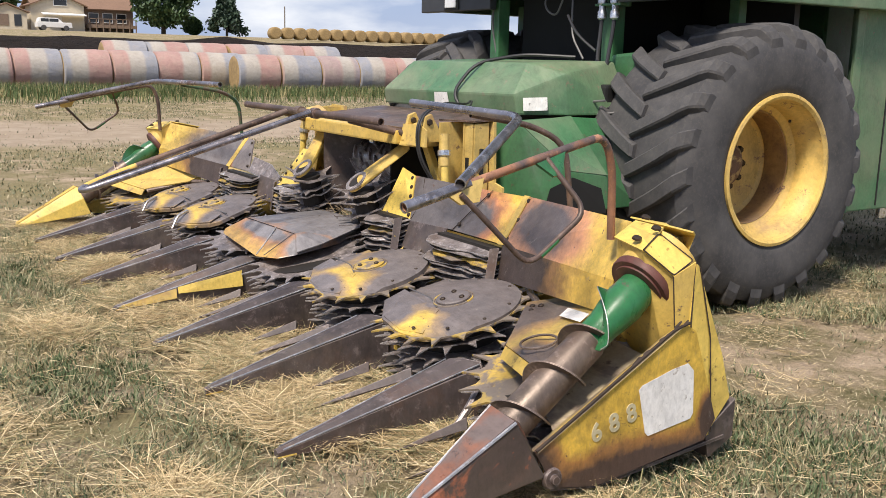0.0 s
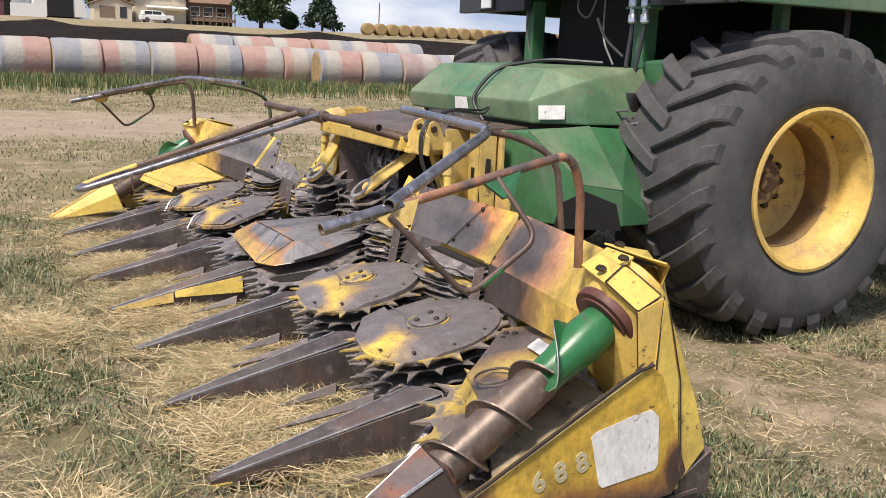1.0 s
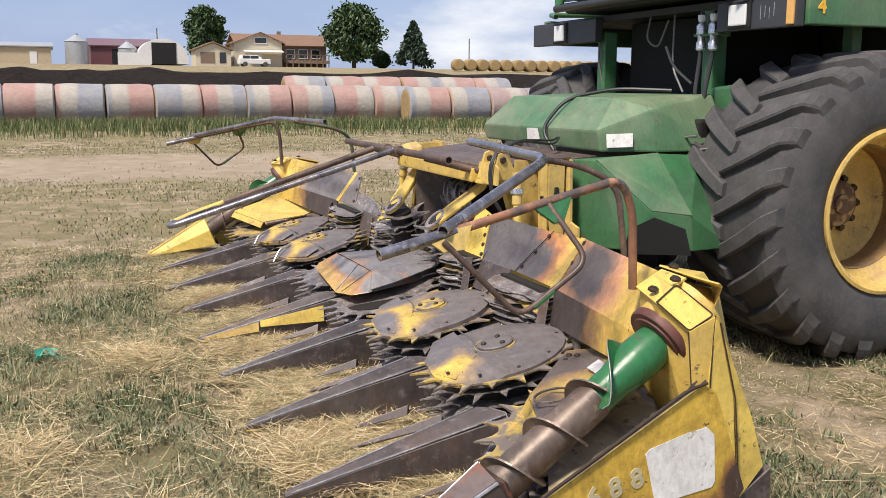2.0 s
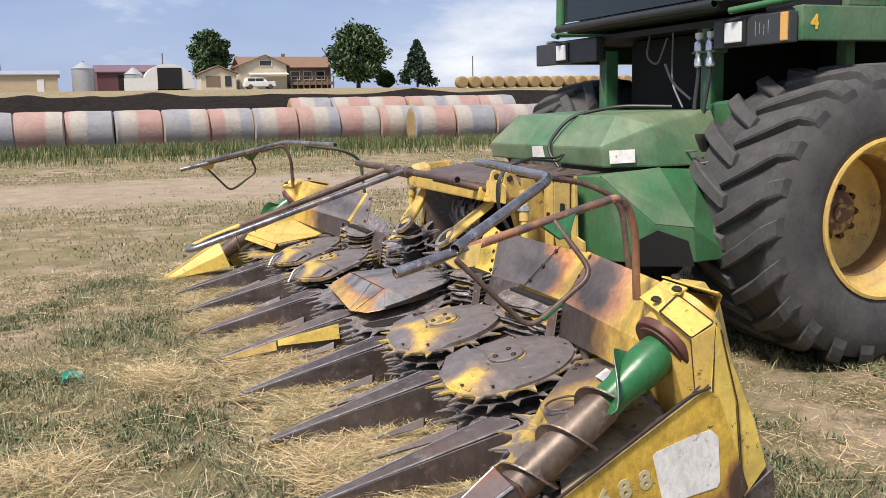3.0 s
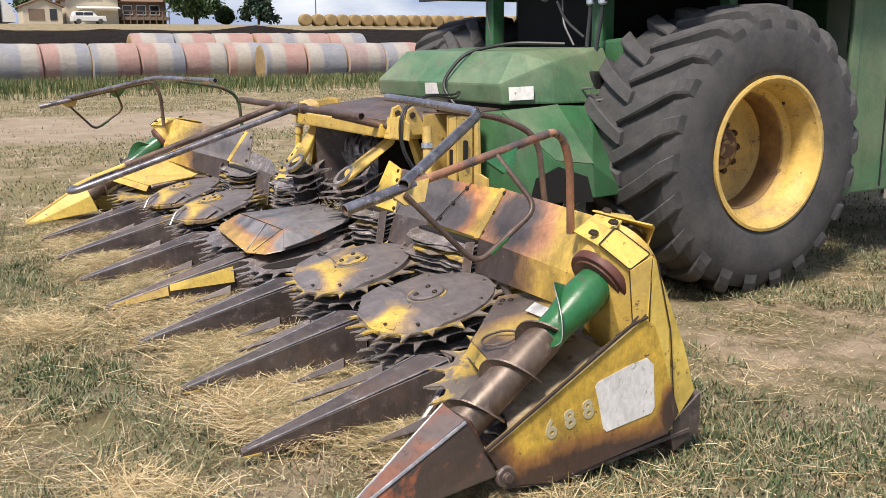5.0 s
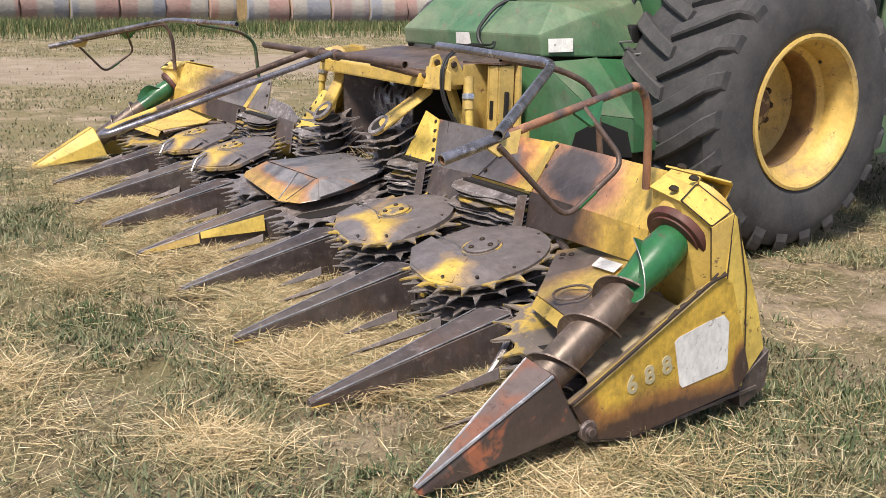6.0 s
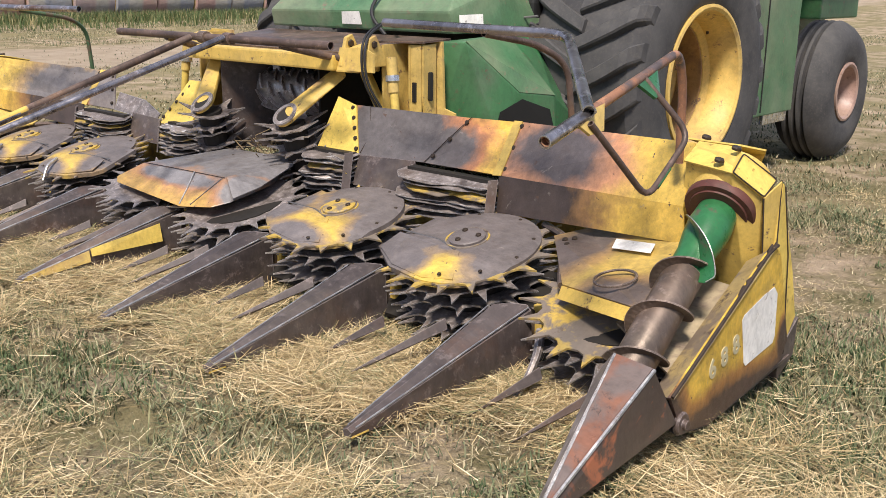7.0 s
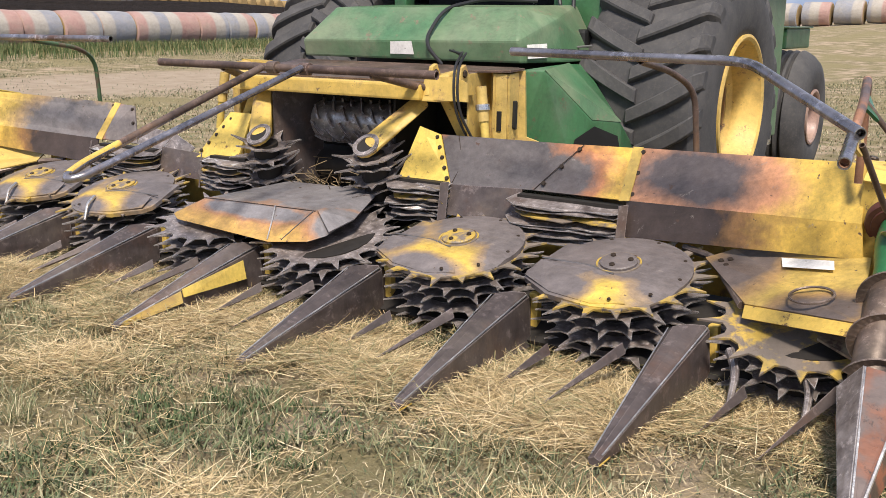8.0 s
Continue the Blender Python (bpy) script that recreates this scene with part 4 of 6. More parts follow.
# ---- header ends: side plates, corner boxes, augers and points ----
M_floor_y = paint("dirty_yellowed_flange", (0.44, 0.32, 0.13), (0.20, 0.15, 0.105), (0.09, 0.055, 0.04), 0.46, 0.58, 7, 0.7, dust=0.35)
for s in (1, -1):
    def Q(*pts):
        q = [(p[0] * s, p[1], p[2]) for p in pts]
        return q if s > 0 else q[::-1]
    side_m = M_sideplate if s > 0 else M_yellow_clean
    sp = part("side_plate", sheet(Q((3.085, 0.52, 0.232), (3.085, 0.60, 0.095), (3.085, 0.78, 0.06), (3.085, 1.28, 0.12), (3.085, 1.33, 0.19), (3.085, 1.20, 0.53), (3.085, 1.15, 0.56), (3.085, 1.09, 0.545)), 0.01), side_m, header, "yellow side plate with rusty lower edge")
    part("top_flange", sheet(Q((3.09, 0.52, 0.236), (3.09, 1.13, 0.565), (3.0, 1.13, 0.50), (2.985, 0.57, 0.185)), 0.008), M_floor_y if s > 0 else M_yellow, sp, "dirty bent top flange")
    part("rust_lip", tube(Q((3.09, 0.52, 0.236), (3.09, 0.8, 0.39), (3.09, 1.09, 0.55), (3.09, 1.16, 0.565)), 0.0055, 8, 0.03, False), M_seam, sp)
    for q in ((0.93, 0.462), (0.97, 0.485), (1.05, 0.53), (1.11, 0.562), (1.145, 0.56)):
        part("grime_clump", hull([(3.085 * s + 0.008 * math.sin(9 * j + q[0] * 50), q[0] + 0.02 * math.sin(5 * j), q[1] + 0.011 * math.sin(5 * j) + 0.007 * math.cos(7 * j + q[0] * 31)) for j in range(7)], 0.002), M_seam, sp)
    part("foot_skid", sheet(Q((3.07, 0.6, 0.09), (3.07, 0.8, 0.055), (3.07, 1.4, 0.11), (2.8, 1.4, 0.11), (2.8, 0.8, 0.05)), 0.012), M_divider, sp)
    part("inner_floor", sheet(Q((3.08, 0.62, 0.22), (3.08, 1.12, 0.40), (2.72, 1.14, 0.42), (2.72, 0.80, 0.30)), 0.01), M_floor, sp, "dusty sloping floor sheet")
    if s > 0:
        part("white_sticker", sheet([(3.0875, 0.945, 0.36), (3.0875, 0.95, 0.345), (3.0875, 0.985, 0.205), (3.0875, 1.0, 0.19), (3.0875, 1.04, 0.195), (3.0875, 1.20, 0.215), (3.0875, 1.212, 0.235), (3.0875, 1.20, 0.39), (3.0875, 1.17, 0.42), (3.0875, 1.10, 0.41), (3.0875, 0.96, 0.375)], 0.0012), M_label, sp, "torn white sticker")
        mm = Matrix.Translation((3.0862, 0.735, 0.205)) @ pose(0, 0, 0, 90, 0, 90) @ pose(0, 0, 0, 0, 0, 14)
        for q, ch in enumerate("688"):
            lettering(ch, 0.088, mm @ Matrix.Translation((0.02 + 0.078 * q, 0.005, 0)), M_cream_text, sp, "digit", "worn cream painted digit")
    # pivot nut
    part("pivot_nut", lathe([(0, 0.02), (0.014, 0.02), (0.016, 0.006), (0.032, 0.006), (0.036, 0.0), (0.036, -0.01), (0, -0.01)], Matrix.Translation((3.09 * s, 0.59, 0.13)) @ pose(0, 0, 0, 0, 90 * s, 0), 18), M_divider, sp)
    # corner box
    cb = part("corner_box", hull(Q((2.762, 1.115, 0.812), (2.77, 1.17, 0.852), (2.956, 1.052, 0.796), (2.953, 1.117, 0.843), (3.036, 1.122, 0.718), (3.036, 1.20, 0.758), (2.76, 1.44, 0.78), (3.045, 1.385, 0.27), (3.05, 1.27, 0.13), (2.75, 1.44, 0.15), (3.02, 1.165, 0.55), (2.72, 1.17, 0.46), (3.0, 1.2, 0.25)), 0.003), M_yellow, header, "yellow folded-sheet corner box")
    part("lid_strip", sheet(Q((2.964, 1.047, 0.803), (3.043, 1.117, 0.724), (3.042, 1.203, 0.768), (2.96, 1.118, 0.853)), 0.006), M_yellow_clean, cb, "bright yellow folded lid strip")
    part("top_plate", sheet(Q((2.76, 1.10, 0.812), (2.961, 1.045, 0.803), (2.957, 1.118, 0.855), (2.90, 1.20, 0.862), (2.76, 1.20, 0.866)), 0.006), M_yellow_clean, cb)
    part("front_band", sheet(Q((3.043, 1.115, 0.722), (3.062, 1.195, 0.768), (3.066, 1.21, 0.42), (3.05, 1.135, 0.50)), 0.006), M_yellow, cb)
    part("back_flap", sheet(Q((2.70, 1.235, 0.868), (2.90, 1.23, 0.866), (2.965, 1.285, 0.85), (2.955, 1.305, 0.835), (2.93, 1.30, 0.765), (2.78, 1.40, 0.80), (2.70, 1.42, 0.83)), 0.006), M_yellow_clean, cb, "yellow rear flap with a ragged corner")
    part("side_cover", sheet(Q((3.072, 1.195, 0.762), (3.072, 1.18, 0.56), (3.078, 1.215, 0.20), (3.078, 1.245, 0.125), (3.078, 1.31, 0.13), (3.075, 1.275, 0.5), (3.072, 1.205, 0.755)), 0.008), M_yellow_clean, cb, "tall yellow outer cover")
    part("side_cover", sheet(Q((3.066, 1.215, 0.74), (3.069, 1.285, 0.5), (3.07, 1.325, 0.15), (3.07, 1.415, 0.25), (3.068, 1.36, 0.42)), 0.008), M_yellow_clean, cb, "second yellow outer cover strip")
    for pts in (((3.066, 1.196, 0.772), (3.075, 1.182, 0.56), (3.081, 1.212, 0.20), (3.08, 1.24, 0.13)), ((3.074, 1.21, 0.75), (3.077, 1.281, 0.5), (3.08, 1.318, 0.14)), ((2.966, 1.045, 0.806), (3.046, 1.115, 0.726), (3.046, 1.204, 0.770), (2.962, 1.118, 0.857), (2.966, 1.045, 0.806)), ((3.046, 1.113, 0.722), (3.053, 1.133, 0.50))):
        part("grimy_seam", tube(Q(*pts) if s > 0 else [(-a, b, c) for a, b, c in pts], 0.0024, 6, 0.012, False), M_seam, cb)
    part("shoe", hull(Q((3.07, 1.30, 0.14), (3.07, 1.45, 0.24), (2.9, 1.46, 0.24), (2.9, 1.32, 0.04), (3.06, 1.34, 0.03), (3.06, 1.46, 0.09), (2.9, 1.46, 0.09)), 0.004), M_divider, cb, "dark steel rear shoe")
    for p in ((2.90, 1.075, 0.832), (2.925, 1.14, 0.866), (2.76, 1.25, 0.872)):
        shared("bolt", BOLT, cb, Matrix.Translation((p[0] * s, p[1], p[2] - 0.004)) @ pose(0, 0, 0, 0, 14 * s, 0) @ Matrix.Diagonal((1.5, 1.5, 1.5, 1)))
    # conveying auger
    a0, a1 = Vector((2.94 * s, 0.50, 0.25)), Vector((2.90 * s, 1.10, 0.655))
    am = axis_to(a0, a1)
    L = (a1 - a0).length
    au = part("end_auger", lathe([(0, -0.02), (0.055, -0.02), (0.064, 0.0), (0.064, L * 0.60), (0.064, L * 0.605), (0.0, L * 0.605)], am, 28), M_auger, header, "slanting end auger with worn brown tube", True)
    part("green_tube", lathe([(0, L * 0.60), (0.058, L * 0.60), (0.058, L * 0.72), (0.068, L * 0.80), (0.074, L * 0.89), (0.068, L * 0.99), (0, L * 0.99)], am, 28), M_green_new, au, "bright green painted upper tube", True)
    bm = bmesh.new()
    prev = None
    for i in range(61):
        f = i / 60
        ang = f * 2.35 * 2 * math.pi * s + 0.6
        h = 0.03 + f * L * 0.60
        r = 0.094
        ring = [bm.verts.new(am @ Vector((q * math.cos(ang), q * math.sin(ang), h + o))) for q, o in ((0.06, 0.004), (r, 0.003), (r, -0.003), (0.06, -0.004))]
        if prev:
            for j in range(4):
                bm.faces.new((prev[j], prev[(j + 1) % 4], ring[(j + 1) % 4], ring[j]))
        prev = ring
    part("flighting", bm, M_auger, au, "spiral flighting")
    # one broad green flight winding steeply round the upper tube, its rim rubbed bright
    ax = (a1 - a0).normalized()
    e1 = Vector((s, 0, 0))
    e1 = (e1 - ax * e1.dot(ax)).normalized()
    e2 = Vector((0, -0.56, 0.83))
    e2 = (e2 - ax * e2.dot(ax)).normalized()
    bm = bmesh.new()
    prev, rim_line = None, []
    for q in range(15):
        f = 0.57 + 0.31 * q / 14
        ang = radians(8 + 128 * (q / 14) ** 1.25)
        u = e1 * math.cos(ang) + e2 * math.sin(ang)
        r = 0.118 - 0.045 * max(0.0, q / 14 - 0.8) / 0.2 - (0.03 if q == 0 else 0.0)
        p = a0 + ax * (L * f)
        w = (ax * 0.5 + u.cross(ax) * 0.6) * 0.004
        ring = [bm.verts.new(p + u * k_ + w * g_) for k_, g_ in ((0.045, 1), (r, 1), (r, -1), (0.045, -1))]
        rim_line.append(p + u * r)
        if prev:
            for j in range(4):
                bm.faces.new((prev[j], prev[(j + 1) % 4], ring[(j + 1) % 4], ring[j]))
        else:
            bm.faces.new(ring)
        prev = ring
    bm.faces.new(prev)
    part("paddle", bm, M_green_new, au, "broad green flight plate", True)
    part("worn_edge", tube(rim_line, 0.0018, 6, 0.01, False), M_edge, au)
    part("red_flange", lathe([(0.05, L * 0.99), (0.098, L * 0.99), (0.10, L * 0.998), (0.118, L * 1.0), (0.122, L * 1.01), (0.122, L * 1.04), (0.05, L * 1.04)], am, 32), M_redflange, au, "dull red bearing flange", True)
    part("bearing_housing", lathe([(0, L * 1.035), (0.114, L * 1.035), (0.118, L * 1.045), (0.125, L * 1.24), (0, L * 1.24)], am, 28), M_yellow, header, "yellow bearing housing behind the flange", True)
    # pointed end snout
    tip, rl, rr = (3.02 * s, 0.0, 0.055), (2.935 * s, 0.455, 0.345), (3.06 * s, 0.46, 0.33)
    sn = part("end_snout", hull([tip, (3.005 * s, 0.0, 0.05), rl, rr, (3.09 * s, 0.56, 0.14), (2.85 * s, 0.54, 0.12), (2.862 * s, 0.49, 0.25), (3.03 * s, 0.01, 0.03), (3.0 * s, 0.52, 0.30), (2.98 * s, 0.02, 0.03)], 0.005), M_snout if s > 0 else M_yellow_clean, header,
              "rusty orange-brown pointed end snout" if s > 0 else "bright yellow pointed end snout")
    ed = M_edge if s > 0 else M_yellow
    part("bright_edge", tube([(3.022 * s, 0.0, 0.06), rr], 0.006, 6, 0.02, False), ed, sn)
    part("bright_edge", tube([(3.008 * s, 0.0, 0.056), rl], 0.005, 6, 0.02, False), ed, sn)
    if s > 0:
        part("inner_face", sheet([(3.003, 0.004, 0.055), (2.932, 0.454, 0.349), (2.857, 0.487, 0.254), (2.978, 0.02, 0.036)], 0.004, None, True), M_disc, sn, "bare grey inner face")
        part("top_face", sheet([(3.006, 0.004, 0.0595), (3.021, 0.004, 0.0625), (3.056, 0.456, 0.336), (2.938, 0.451, 0.350)], 0.003), M_snout_top, sn, "rust-orange top face")
    if s < 0:
        part("tip_patch", hull([(3.0 * s, -0.02, 0.03), (3.035 * s, -0.015, 0.03), (3.02 * s, -0.01, 0.068), (3.045 * s, 0.09, 0.03), (2.985 * s, 0.09, 0.035), (3.022 * s, 0.08, 0.105)], 0.002), M_yellow, sn)

    # crop guide bars above the header end
    gb = part("guide_bar", tube(Q((1.315, 1.11, 1.22), (2.36, 0.965, 1.215), (2.865, 0.36, 1.05)), 0.0185, 14, 0.09), M_pipe, header, "polished bent steel guide bar", True)
    part("guide_support", tube(Q((1.93, 1.03, 1.2), (1.935, 1.35, 1.15), (1.99, 1.5, 1.07), (2.01, 1.54, 0.70)), 0.0135, 12, 0.1), M_pipe_brown if s > 0 else M_pipe_green, gb, "", True)
    g2 = part("guide_bar", tube(Q((2.868, 0.165, 0.992), (2.80, 0.72, 1.112), (2.748, 1.04, 1.175), (2.743, 1.09, 1.06), (2.743, 1.10, 0.80)), 0.0145, 14, 0.06), M_pipe_rust if s > 0 else M_pipe_brown, header, "rust-orange bent guide bar with a dark bare end" if s > 0 else "brown bent guide bar", True)
    part("bare_end", tube(Q((2.8685, 0.160, 0.9905), (2.838, 0.41, 1.045)), 0.0185, 14), M_pipe, g2, "", True)
    part("guide_loop", tube(Q((2.872, 0.36, 1.02), (2.928, 0.585, 0.785), (2.924, 0.82, 0.945), (2.801, 0.738, 1.114)), 0.0095, 10, 0.055), M_pipe_brown, g2, "", True)
    part("green_patch", tube(Q((2.9275, 0.632, 0.814), (2.926, 0.70, 0.861)), 0.0103, 10, 0.05, False), M_green_new, g2)
    part("loop_tab", sheet(Q((2.845, 0.30, 1.03), (2.84, 0.46, 1.06), (2.862, 0.43, 0.99), (2.866, 0.36, 0.985)), 0.01), M_cream, g2)
    part("loop_tab", sheet(Q((2.80, 0.68, 1.10), (2.785, 0.83, 1.13), (2.83, 0.78, 1.055), (2.84, 0.74, 1.05)), 0.01), M_green_new, g2)

# ---- middle of the header: V bar, cross bar, intake ----
vb = part("centre_v_bar", tube([(-0.13, 1.09, 1.10), (-0.115, 0.0, 0.742), (-0.10, -0.10, 0.703), (-0.055, -0.13, 0.694), (-0.015, -0.09, 0.705), (0.0, 0.0, 0.735), (0.09, 1.15, 1.105)], 0.0175, 14, 0.05), M_pipe, header, "long polished V-shaped centre bar", True)
part("brown_side", tube([(-0.1305, 1.095, 1.1015), (-0.1185, 0.19, 0.806)], 0.0185, 14), M_pipe_brown, vb, "brown bare side of the bar", True)
part("yellow_side", tube([(-0.1185, 0.19, 0.806), (-0.1165, 0.0, 0.744), (-0.103, -0.09, 0.708)], 0.0183, 14, 0.04), M_yellow, vb, "yellow painted side of the bar", True)
cr = part("cross_bar", tube([(-0.99, 1.18, 1.10), (0.885, 1.18, 1.10)], 0.021, 14), M_pipe_brown, header, "dark steel cross bar", True)
for x in (-0.13, 0.09):
    part("clamp", lathe([(0.021, -0.03), (0.032, -0.028), (0.032, 0.028), (0.021, 0.03)], Matrix.Translation((x, 1.18, 1.10)) @ pose(0, 0, 0, 0, 90, 0), 14), M_pipe_brown, cr)
for s in (1, -1):
    part("bar_stay", tube([(0.5 * s, 1.19, 1.09), (0.66 * s, 1.6, 0.98)], 0.022, 10), M_pipe_brown, cr, "", True)
    part("pivot_bracket", hull([(0.60 * s, 1.44, 0.95), (0.76 * s, 1.46, 0.95), (0.60 * s, 1.62, 0.95), (0.76 * s, 1.62, 0.95), (0.62 * s, 1.50, 1.06), (0.74 * s, 1.50, 1.09), (0.62 * s, 1.60, 1.08), (0.74 * s, 1.60, 1.11)], 0.01), M_cream, header, "faded yellow pivot bracket")
    if s > 0:
        for x in (0.64, 0.81):
            ear = part("bracket_ear", hull([(x - 0.012, 1.45, 0.98), (x + 0.012, 1.45, 0.98), (x - 0.012, 1.62, 0.98), (x + 0.012, 1.62, 0.98), (x - 0.012, 1.49, 1.12), (x + 0.012, 1.49, 1.12), (x - 0.012, 1.53, 1.135), (x + 0.012, 1.53, 1.135)], 0.004), M_cream, header, "faded yellow bracket ear")
            shared("bolt", BOLT, ear, Matrix.Translation((x + 0.012, 1.515, 1.09)) @ pose(0, 0, 0, 0, 90, 0) @ Matrix.Diagonal((1.6, 1.6, 1.2, 1)))
        part("ear_web", sheet([(0.60, 1.452, 0.96), (0.88, 1.452, 0.96), (0.87, 1.462, 1.05), (0.80, 1.47, 1.075), (0.62, 1.47, 1.07)], 0.012), M_cream, header)
part("intake_beam", box(-0.62, 0.62, 1.42, 1.50, 0.955, 1.035, 0.012), M_yellow, header, "yellow intake cross beam with worn patches")
for s in (1, -1):
    am2 = Matrix.Translation((0.372 * s, 1.31, 0.722)) @ pose(0, 0, 0, 43, 0, 0)
    loop = [tuple(am2 @ Vector((0.07 * math.cos(radians(a)), 0.07 * math.sin(radians(a)), z))) for a in range(0, 360, 30) for z in (-0.018, 0.002)]
    arm = part("feed_arm", hull([(0.50 * s, 1.56, 0.92), (0.61 * s, 1.52, 0.92), (0.58 * s, 1.53, 0.965), (0.50 * s, 1.55, 0.965)] + loop, 0.005), M_yellow, header, "yellow arm holding a feed roller")
    part("bearing_eye", lathe([(0.05, 0.0), (0.072, 0.0), (0.075, 0.004), (0.072, 0.012), (0.052, 0.013), (0.05, 0.008)], am2, 24, close=True), M_disc, arm, "worn bare bearing eye", True)
    # dark disc over the solid arm end, painting the eye's shaded hole
    part("bearing_hole_shade", lathe([(0, 0.006), (0.05, 0.006), (0.05, 0.001), (0, 0.001)], am2, 20), M_core, arm)
    fr = part("feed_roller", lathe([(0, -0.04), (0.07, -0.04), (0.07, -0.36), (0, -0.36)], None, 18), M_core, header, "upright feed roller of stacked star discs")
    fr.matrix_basis = Matrix.Translation((0.365 * s, 1.34, 0.715)) @ pose(0, 0, 0, 14, -4 * s, 0)
    for i in range(6):
        shared("feed_disc", FEED[i % 3], fr, Matrix.Translation((0, 0, -0.05 - 0.058 * i)) @ pose(0, 0, 0, 6 * math.sin(3 * i + s), 6 * math.cos(5 * i), 17 * i + 5 * s))
    # near wall's near-black colour carries the shade of the cavity
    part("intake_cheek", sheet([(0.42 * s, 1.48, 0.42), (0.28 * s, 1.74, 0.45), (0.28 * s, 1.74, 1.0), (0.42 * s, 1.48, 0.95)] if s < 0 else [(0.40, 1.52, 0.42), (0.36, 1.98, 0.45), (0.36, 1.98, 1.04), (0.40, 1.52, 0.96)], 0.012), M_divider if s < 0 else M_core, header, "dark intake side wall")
roll = part("intake_roller", lathe([(0, -0.29), (0.103, -0.29), (0.108, -0.28), (0.108, 0.28), (0.103, 0.29), (0, 0.29)], Matrix.Translation((0.04, 1.70, 0.79)) @ pose(0, 0, 0, 0, 90, 0), 28), M_edge, header, "ribbed steel intake roller", True)
for i in range(8):
    for j in range(6):
        bm = bmesh.new()
        prev = None
        for q in range(4):
            a = radians(45 * i + 13 * q + (20 if j % 2 else 0))
            x = -0.235 + 0.098 * j + 0.018 * q
            ring = [bm.verts.new((x + e, 1.70 + r * math.cos(a), 0.79 + r * math.sin(a))) for e, r in ((0, 0.105), (0, 0.128), (0.012, 0.128), (0.012, 0.105))]
            if prev:
                for w in range(4):
                    bm.faces.new((prev[w], prev[(w + 1) % 4], ring[(w + 1) % 4], ring[w]))
            else:
                bm.faces.new(ring)
            prev = ring
        bm.faces.new(prev)
        part("roller_rib", bm, M_disc, roll)
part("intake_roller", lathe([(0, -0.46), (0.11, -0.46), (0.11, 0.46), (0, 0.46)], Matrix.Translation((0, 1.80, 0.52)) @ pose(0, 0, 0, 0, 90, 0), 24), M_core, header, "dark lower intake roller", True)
# back plane coloured dark to stand for the throat's shade
part("intake_back", box(-0.5, 0.5, 1.96, 2.0, 0.2, 1.05), M_dark, header, "dark back plane standing in for the shade of the intake throat")
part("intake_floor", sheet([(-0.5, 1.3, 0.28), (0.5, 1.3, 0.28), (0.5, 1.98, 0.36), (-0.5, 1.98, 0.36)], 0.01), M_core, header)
deck = part("dusty_deck", sheet([(-0.72, 1.50, 1.045), (0.74, 1.50, 1.045), (0.80, 2.10, 1.10), (-0.76, 2.10, 1.10)], 0.02), M_pipe_brown, header, "brown rusty deck plate")
for s in (1, -1):
    yb = part("mast_plate", sheet([(0.72 * s, 1.80, 0.50), (1.08 * s, 1.835, 0.50), (1.07 * s, 1.835, 0.745), (1.0 * s, 1.83, 0.765), (0.985 * s, 1.83, 1.10), (0.72 * s, 1.80, 1.10)], 0.016), M_cream, header, "faded yellow coupling mast plate")
    for x, yf in ((0.80, 1.60), (0.89, 1.70), (0.965, 1.72)):
        part("mast_rib", sheet([(x * s, yf + 0.04, 0.50), (x * s, 1.81, 0.50), (x * s, 1.81, 1.09), (x * s, yf, 1.085), (x * s, yf, 0.82)], 0.014), M_cream, yb)
    part("mast_flange", sheet([(0.885 * s, 1.70, 0.50), (0.955 * s, 1.71, 0.50), (0.95 * s, 1.715, 1.085), (0.88 * s, 1.705, 1.085)], 0.01), M_cream, yb)
    # slots are dark solids, their colour standing for the shade in a hole
    part("mast_slot", hull([((0.965 * s) + e, 1.76 + 0.013 * math.cos(radians(a)), 0.88 + 0.06 * (1 if a < 180 else -1) + 0.013 * math.sin(radians(a))) for e in (-0.016, 0.016) for a in range(0, 360, 45)]), M_dark, yb)
    part("mast_slot", box(min(0.90 * s, 0.925 * s), max(0.90 * s, 0.925 * s), 1.70, 1.712, 0.80, 0.90, 0.003), M_dark, yb)
    part("mast_strut", hull([(0.60 * s, 1.58, 1.0), (0.66 * s, 1.58, 1.0), (0.60 * s, 1.62, 1.0), (0.66 * s, 1.62, 1.0), (0.82 * s, 1.60, 0.62), (0.88 * s, 1.60, 0.62), (0.82 * s, 1.64, 0.62), (0.88 * s, 1.64, 0.62)], 0.006), M_yellow, yb)
    if s > 0:
        part("mast_cap", sheet([(0.72, 1.64, 1.10), (0.97, 1.71, 1.105), (0.98, 1.84, 1.112), (0.72, 1.82, 1.112)], 0.01), M_pipe_brown, yb, "rusty top edge of the mast")
    cy = part("lift_cylinder", tube([(0.885 * s, 1.57, 1.03), (0.91 * s, 1.56, 0.86)], 0.028, 12), M_cream, header, "yellow hydraulic cylinder", True)
    part("rod", tube([(0.903 * s, 1.563, 0.92), (0.935 * s, 1.555, 0.70)], 0.022, 10), M_yellow_clean, cy, "", True)
    part("gland", lathe([(0.03, 0), (0.036, 0.004), (0.036, 0.03), (0.03, 0.034)], axis_to((0.898 * s, 1.565, 0.945), (0.91 * s, 1.56, 0.86)), 14), M_chrome, cy)
